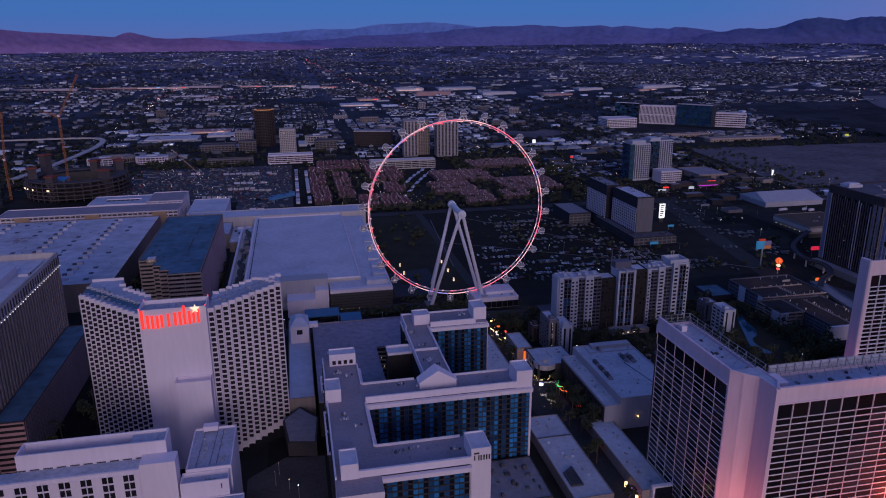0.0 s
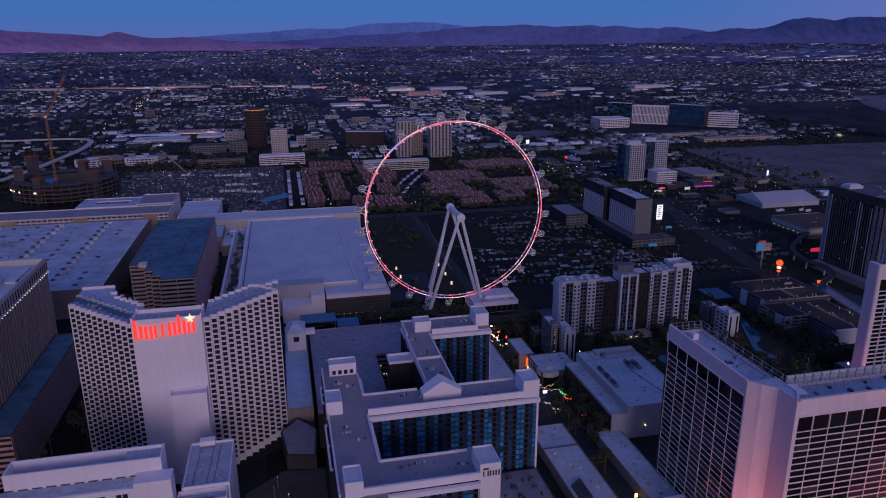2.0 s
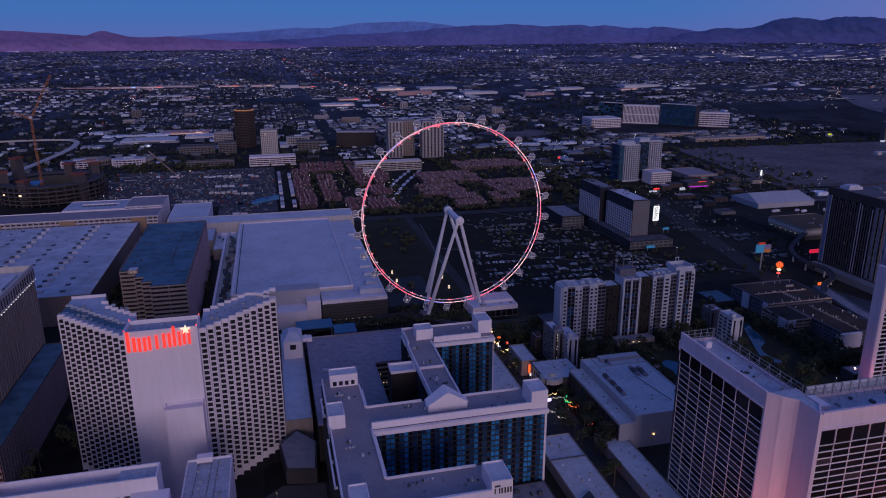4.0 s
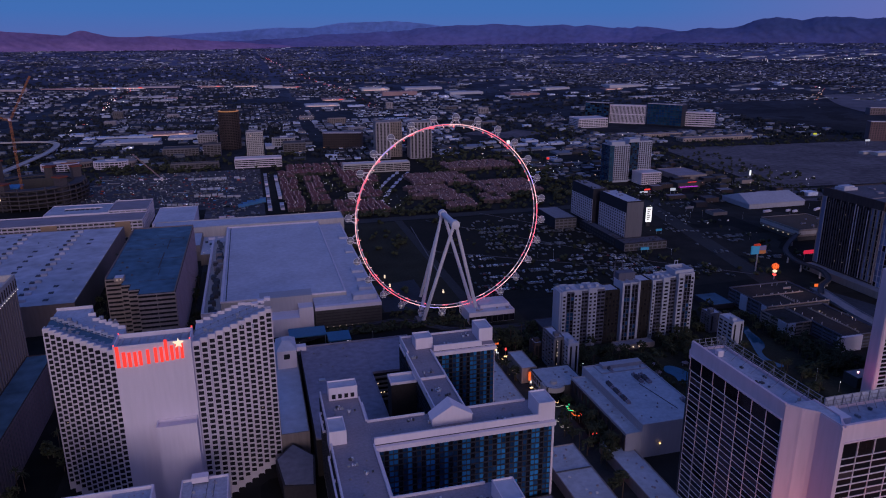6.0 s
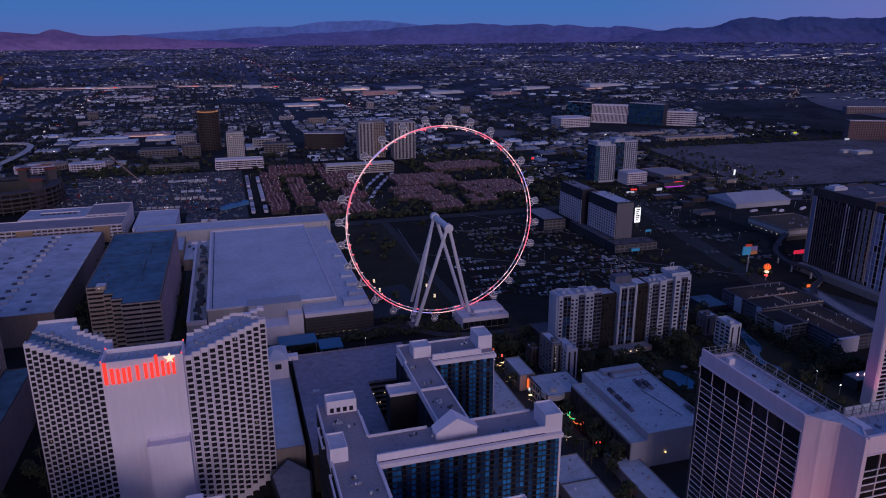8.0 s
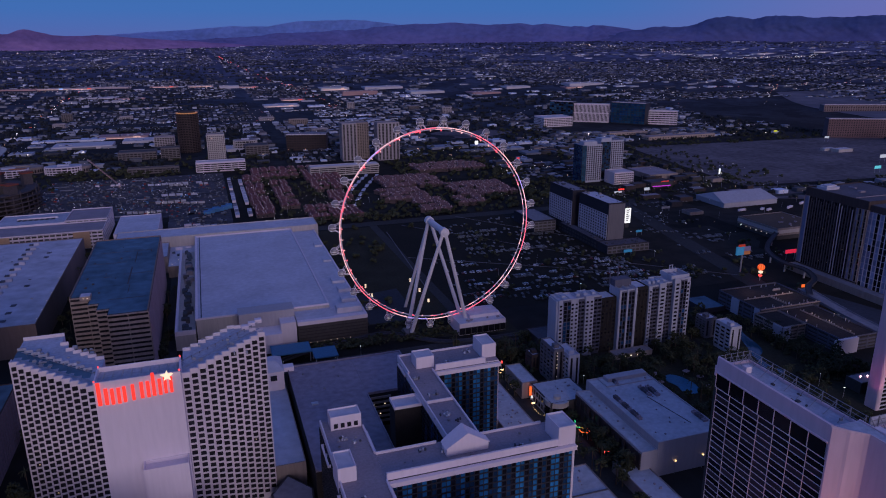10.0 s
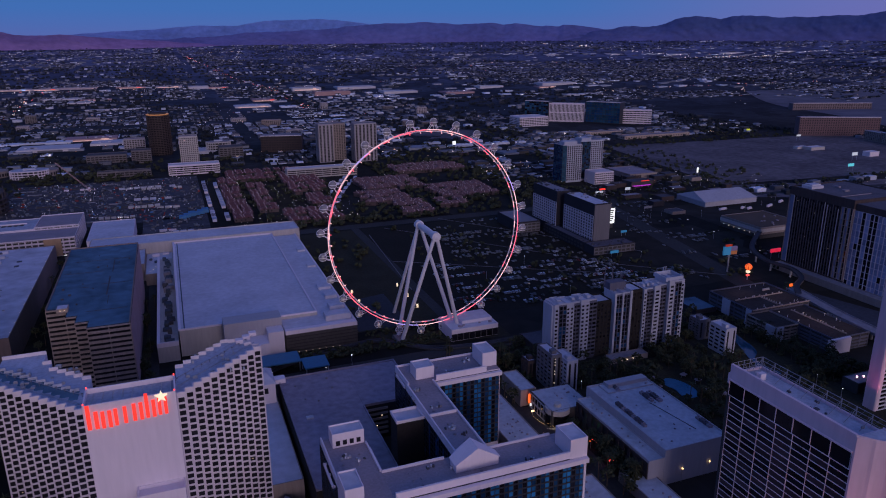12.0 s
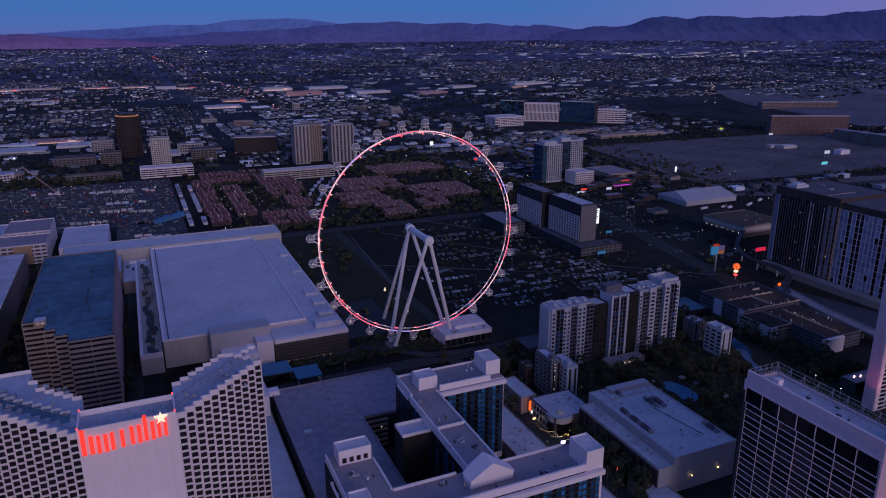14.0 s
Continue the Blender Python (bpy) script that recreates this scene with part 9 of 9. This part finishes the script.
# ---- strip of shops, lots and lights south of the banded hotel ----
def strip():
    rng = random.Random(83)
    taken = [(395, 500, 445, 535), (470, 610, 245, 315), (425, 512, 95, 172), (300, 402, -60, 340), (500, 530, 405, 420), (318, 350, 210, 230)]
    roofs = (ROOFDK, ROOFD, ROOFDK, ROOFDK, ROOFG, ROOFDK)
    for k in range(90):
        x, y = (rng.uniform(410, 640), rng.uniform(330, 640)) if k < 38 else (rng.uniform(345, 700), rng.uniform(60, 360)) if k < 56 else (rng.uniform(330, 660), rng.uniform(560, 860))
        w, d, h = rng.uniform(10, 30), rng.uniform(8, 20), rng.uniform(3.5, 7)
        if any(a - w / 2 < x < b + w / 2 and c - d / 2 < y < e + d / 2 for a, b, c, e in taken):
            continue
        taken.append((x - w / 2 - 3, x + w / 2 + 3, y - d / 2 - 3, y + d / 2 + 3))
        hall("low_shop", "low flat-roofed shop in the dark strip", "shop", x - w / 2, x + w / 2, y - d / 2, y + d / 2, h, rng.choice((DARKW, BROWND, CREAM2, DARKW2, BROWND)), rng.choice(roofs), 0.5, "low shops")
    hall("low_shop", "long low pale shop row with stepped roofs", "shop", 530, 585, 470, 540, 8, CREAM2, ROOFG, 0.8, "low shops")
    hall("low_shop", "dark shop with red and magenta lit front", "shop", 490, 530, 410, 436, 9, DARKW, ROOFDK, 0.8, "low shops")
    c, light, amber = M(), M(), M()
    for z0, z1, y0, y1, full in ((96, 246, 26, 330, 0.5), (256, 300, 26, 110, 0.5), (332, 440, 66, 330, 0.28), (400, 640, 318, 440, 0.3), (350, 640, 524, 640, 0.25), (600, 700, 380, 520, 0.25), (44, 96, 40, 170, 0.35)):
        y = y0
        while y < y1:
            for dy in (-2.7, 2.7):
                x = z0
                while x < z1:
                    x += 2.9
                    keep = full - 0.27 + 1.0 * noise.noise(Vector((x * 0.022, y * 0.03, 4.0)))
                    if rng.random() > keep or any(a < x < b and cc < y < e for a, b, cc, e in taken[:3]) or 234 < x < 296 and 122 < y < 302:
                        continue
                    c.rbox(x, y + dy, 1.8, 4.4, 0.3, 0.95, rng.uniform(-3, 3))
                    c.rbox(x, y + dy - 0.2, 1.6, 2.4, 0.95, 1.5, 0, 0.9)
            y += 17
    solid("parked_cars", c, CARS, "rows of parked cars in the dark lots", "cars", kind="stuff")
    for k in range(300):
        zone = rng.choice(((300, 640, 60, 640), (400, 640, 330, 520), (560, 760, 400, 560), (330, 640, 560, 1000), (640, 1250, 860, 1040), (640, 1300, 250, 340)))
        x, y = rng.uniform(zone[0], zone[1]), rng.uniform(zone[2], zone[3])
        s = rng.uniform(0.18, 0.42)
        z = rng.choice((0.6, 1.0, 4, 6))
        (light if rng.random() < 0.7 else amber).rbox(x, y, s * 1.6, s, z, z + s, 0)
    solid("lot_lights", light, TOWNW, "small white lights scattered over the lots", "lights", kind="stuff")
    solid("lot_lights", amber, TOWNO, "small amber lights scattered over the lots", "lights", kind="stuff")
    t = M()
    for x0, x1, y0, y1, n in ((300, 420, 60, 480, 130), (400, 700, 330, 470, 170), (480, 760, 500, 760, 220), (640, 1260, 800, 1040, 330), (640, 1300, 330, 350, 60), (60, 250, 24, 330, 60), (232, 300, 24, 116, 30)):
        for k in range(n):
            x, y = rng.uniform(x0, x1), rng.uniform(y0, y1)
            if any(a < x < b and cc < y < e for a, b, cc, e in taken):
                continue
            r = rng.uniform(1.3, 3.4)
            for j in range(4):
                t.ball((x + rng.uniform(-r, r), y + rng.uniform(-r, r), r * rng.uniform(0.5, 1.5)), r * rng.uniform(0.4, 0.75), 5, 4, 0.35, 0.8, rng)
    solid("tree_belt", t, LEAF, "dark street trees and shrubs along the lots", "trees", kind="stuff")


strip()


# ---- lights and crowds of lamps along the lane and lots ----
def lamps():
    rng = random.Random(71)
    for x0, x1, y0, y1, c in ((60, 300, 24, 200, 9), (-130, 60, 360, 760, 22), (-400, -150, 480, 770, 16), (300, 700, 60, 520, 40), (62, 230, -240, -100, 7), (-200, -60, -50, -30, 8), (-170, -134, -320, -228, 5), (330, 700, 520, 900, 24), (224, 328, -180, -46, 6), (-300, -200, 300, 330, 6)):
        for i in range(c):
            x, y = rng.uniform(x0, x1), rng.uniform(y0, y1)
            h = rng.uniform(6, 10)
            th = thing("street_lamp", "slim street lamp with small glowing head", "lamp", x, y, 0, "street lamps")
            m = M()
            m.tube((x, y, -0.2), (x, y, h), 0.14, 0.1, 5)
            part("post", m, METAL, th)
            g = M()
            s = rng.uniform(0.13, 0.26)
            g.rbox(x, y, s * 2, s * 1.4, h, h + s, rng.uniform(0, 90))
            part("lamp_head", g, rng.choice((WHITEL, WHITEL, GOLD, WHITEL2)), th)
    for x, y in ((-35, 112), (-35, 85), (10, 114), (10.5, 84), (10, 55)):
        th = thing("lantern_column", "warm glowing lantern column on the dark ground", "lantern", x, y, 0, "lantern columns")
        m = M()
        m.rbox(x, y, 1.5, 1.5, 0, 3.6, 0)
        part("glow", m, GOLD2, th)
        m = M()
        for z in (0, 1.2, 2.4, 3.6):
            m.rbox(x, y, 1.9, 1.9, z, z + 0.3, 0)
        part("frame", m, DARKW, th)
    # festoon and neon along the lane
    for x, y, z, w, h, mt, lab in ((14, -66, 5, 1.6, 1.0, GOLD, "warm lane light"), (17, -76, 4, 2.4, 1.2, ORNG2, "orange stall light"), (13, -84, 3, 2, 0.8, GOLD, "warm stall light"), (19, -90, 5, 0.8, 1.6, REDL, "red stall light"), (16, -97, 3, 2.6, 0.7, GOLD, "warm stall light"),
                                   (19.4, -137, 3.4, 1.9, 6.4, ORNG2, "tall orange marquee sign"), (20.4, -139, 2.4, 3, 1.6, WHITED, "white marquee board"), (17, -146, 2.5, 2, 0.6, GOLD, "warm marquee light"),
                                   (17.8, -177, 3, 2.6, 1.6, VIOL, "pale violet lit screen"), (32.3, -211, 3.4, 0.6, 0.5, REDL, "red neon strip"),
                                   (23.5, -252, 2, 1.2, 0.5, REDL, "red shop light"), (23.5, -292, 2, 1.2, 3, GOLD, "warm shop front"), (23.5, -298, 2, 1, 3, MAGL, "magenta shop front"), (23.5, -304, 2, 1.2, 3, GOLD, "warm shop front"), (58, -237, 8, 0.5, 0.5, GOLD, "warm wall lamp"), (76, -237, 8, 0.5, 0.5, GOLD, "warm wall lamp")):
        m = M()
        m.box(x - w / 2, x + w / 2, y - 0.4, y + 0.4, z, z + h)
        th = thing("lane_light", lab + " by the low shops", "light", x, y)
        part("glow", m, mt, th)
        p = M()
        p.tube((x, y + 0.2, -0.2), (x, y + 0.2, z), 0.12, k=5)
        part("post", p, METAL, th)
    # neon tubes that wind along the shop fronts
    for pts, mt, lab in (([(30, -176.8), (29, -179), (27, -179.5), (27, -183), (28.4, -185), (29.6, -184)], GREENL, "green neon tube"), ([(27.5, -180.5), (28.4, -183), (30, -186.6)], YELLN, "yellow neon tube"), ([(27, -187), (27.6, -189.6), (28.8, -191), (30.6, -191.4)], ORNG2, "orange neon tube"),
                         ([(32.2, -187), (32.5, -191), (32.6, -196.6)], REDL, "red neon tube"), ([(32.6, -204), (32.6, -207), (32.3, -210.6)], REDL, "red neon tube"), ([(28.5, -213), (30.5, -211)], REDL, "red neon tube"), ([(9.6, -79), (11.4, -83.5), (10, -86)], GOLD, "warm neon tube"), ([(12.6, -88), (11, -91.4), (12.4, -93)], WHITED, "white neon tube"), ([(10.4, -101), (12.4, -103), (14.6, -101.6)], GOLD, "warm neon tube")):
        th = thing("neon_sign", lab + " on a shop front in the lane", "sign", pts[0][0], pts[0][1], 0, "neon signs")
        m = M()
        for k in range(len(pts) - 1):
            m.tube((*pts[k], 5 - 0.5 * (k % 2)), (*pts[k + 1], 5 - 0.5 * ((k + 1) % 2)), 0.26 if mt is REDL else 0.3, k=5)
        part("tube", m, mt, th)
        q = M()
        for p in (pts[0], pts[-1]):
            q.tube((*p, -0.2), (*p, 4.6), 0.12, k=5)
        part("post", q, METAL, th)
    for k in range(10):
        y, z = -124.1, 6 + 2.2 * k
        if k in (0, 3, 4, 6, 7, 8):
            m = M()
            m.box(44.6, 45.2, y - 0.1, y - 0.02, z, z + 0.6)
            solid("wall_lamp", m, STARL, "small warm stair lamp on the apartment wall", "lamp", "stair lamps")
    wb = M()
    for k in range(26):
        a = k / 25
        wb.ball((16.7 + 11.5 * a, -176.8 - 0.8 * a, 5.2 - 0.8 * abs(math.sin(a * 9))), 0.15, 5, 3)
    for a0, b0, n in (((13.4, -187.4), (17, -189.4), 6), ((13.6, -189), (16.6, -190.6), 5), ((15.6, -196), (19, -200.6), 8), ((16, -195), (19.6, -199), 7), ((16, -167), (21.5, -170), 6)):
        for k in range(n):
            a = k / (n - 1)
            wb.ball((a0[0] + (b0[0] - a0[0]) * a, a0[1] + (b0[1] - a0[1]) * a, 2.4), 0.2, 5, 3)
    solid("string_lights", wb, CABL, "strings of small white lights in the lane court", "lights", kind="stuff")
    f = M()
    for k in range(26):
        a = k / 25
        x = 11 + 15 * a
        f.ball((x, -158 - 16 * math.sin(a * 2.2), 7 - 2.2 * abs(math.sin(a * 9))), 0.17, 5, 3)
    for k in range(14):
        f.ball((rng.uniform(6, 22), rng.uniform(-205, -160), rng.uniform(2.5, 4)), 0.14, 5, 3)
    for k in range(34):
        f.ball((rng.uniform(6, 24), rng.uniform(-125, -48), rng.uniform(2, 5)), 0.17, 5, 3)
    solid("festoon_bulbs", f, GOLD, "strings of warm festoon bulbs over the lane", "lights", kind="stuff")


lamps()
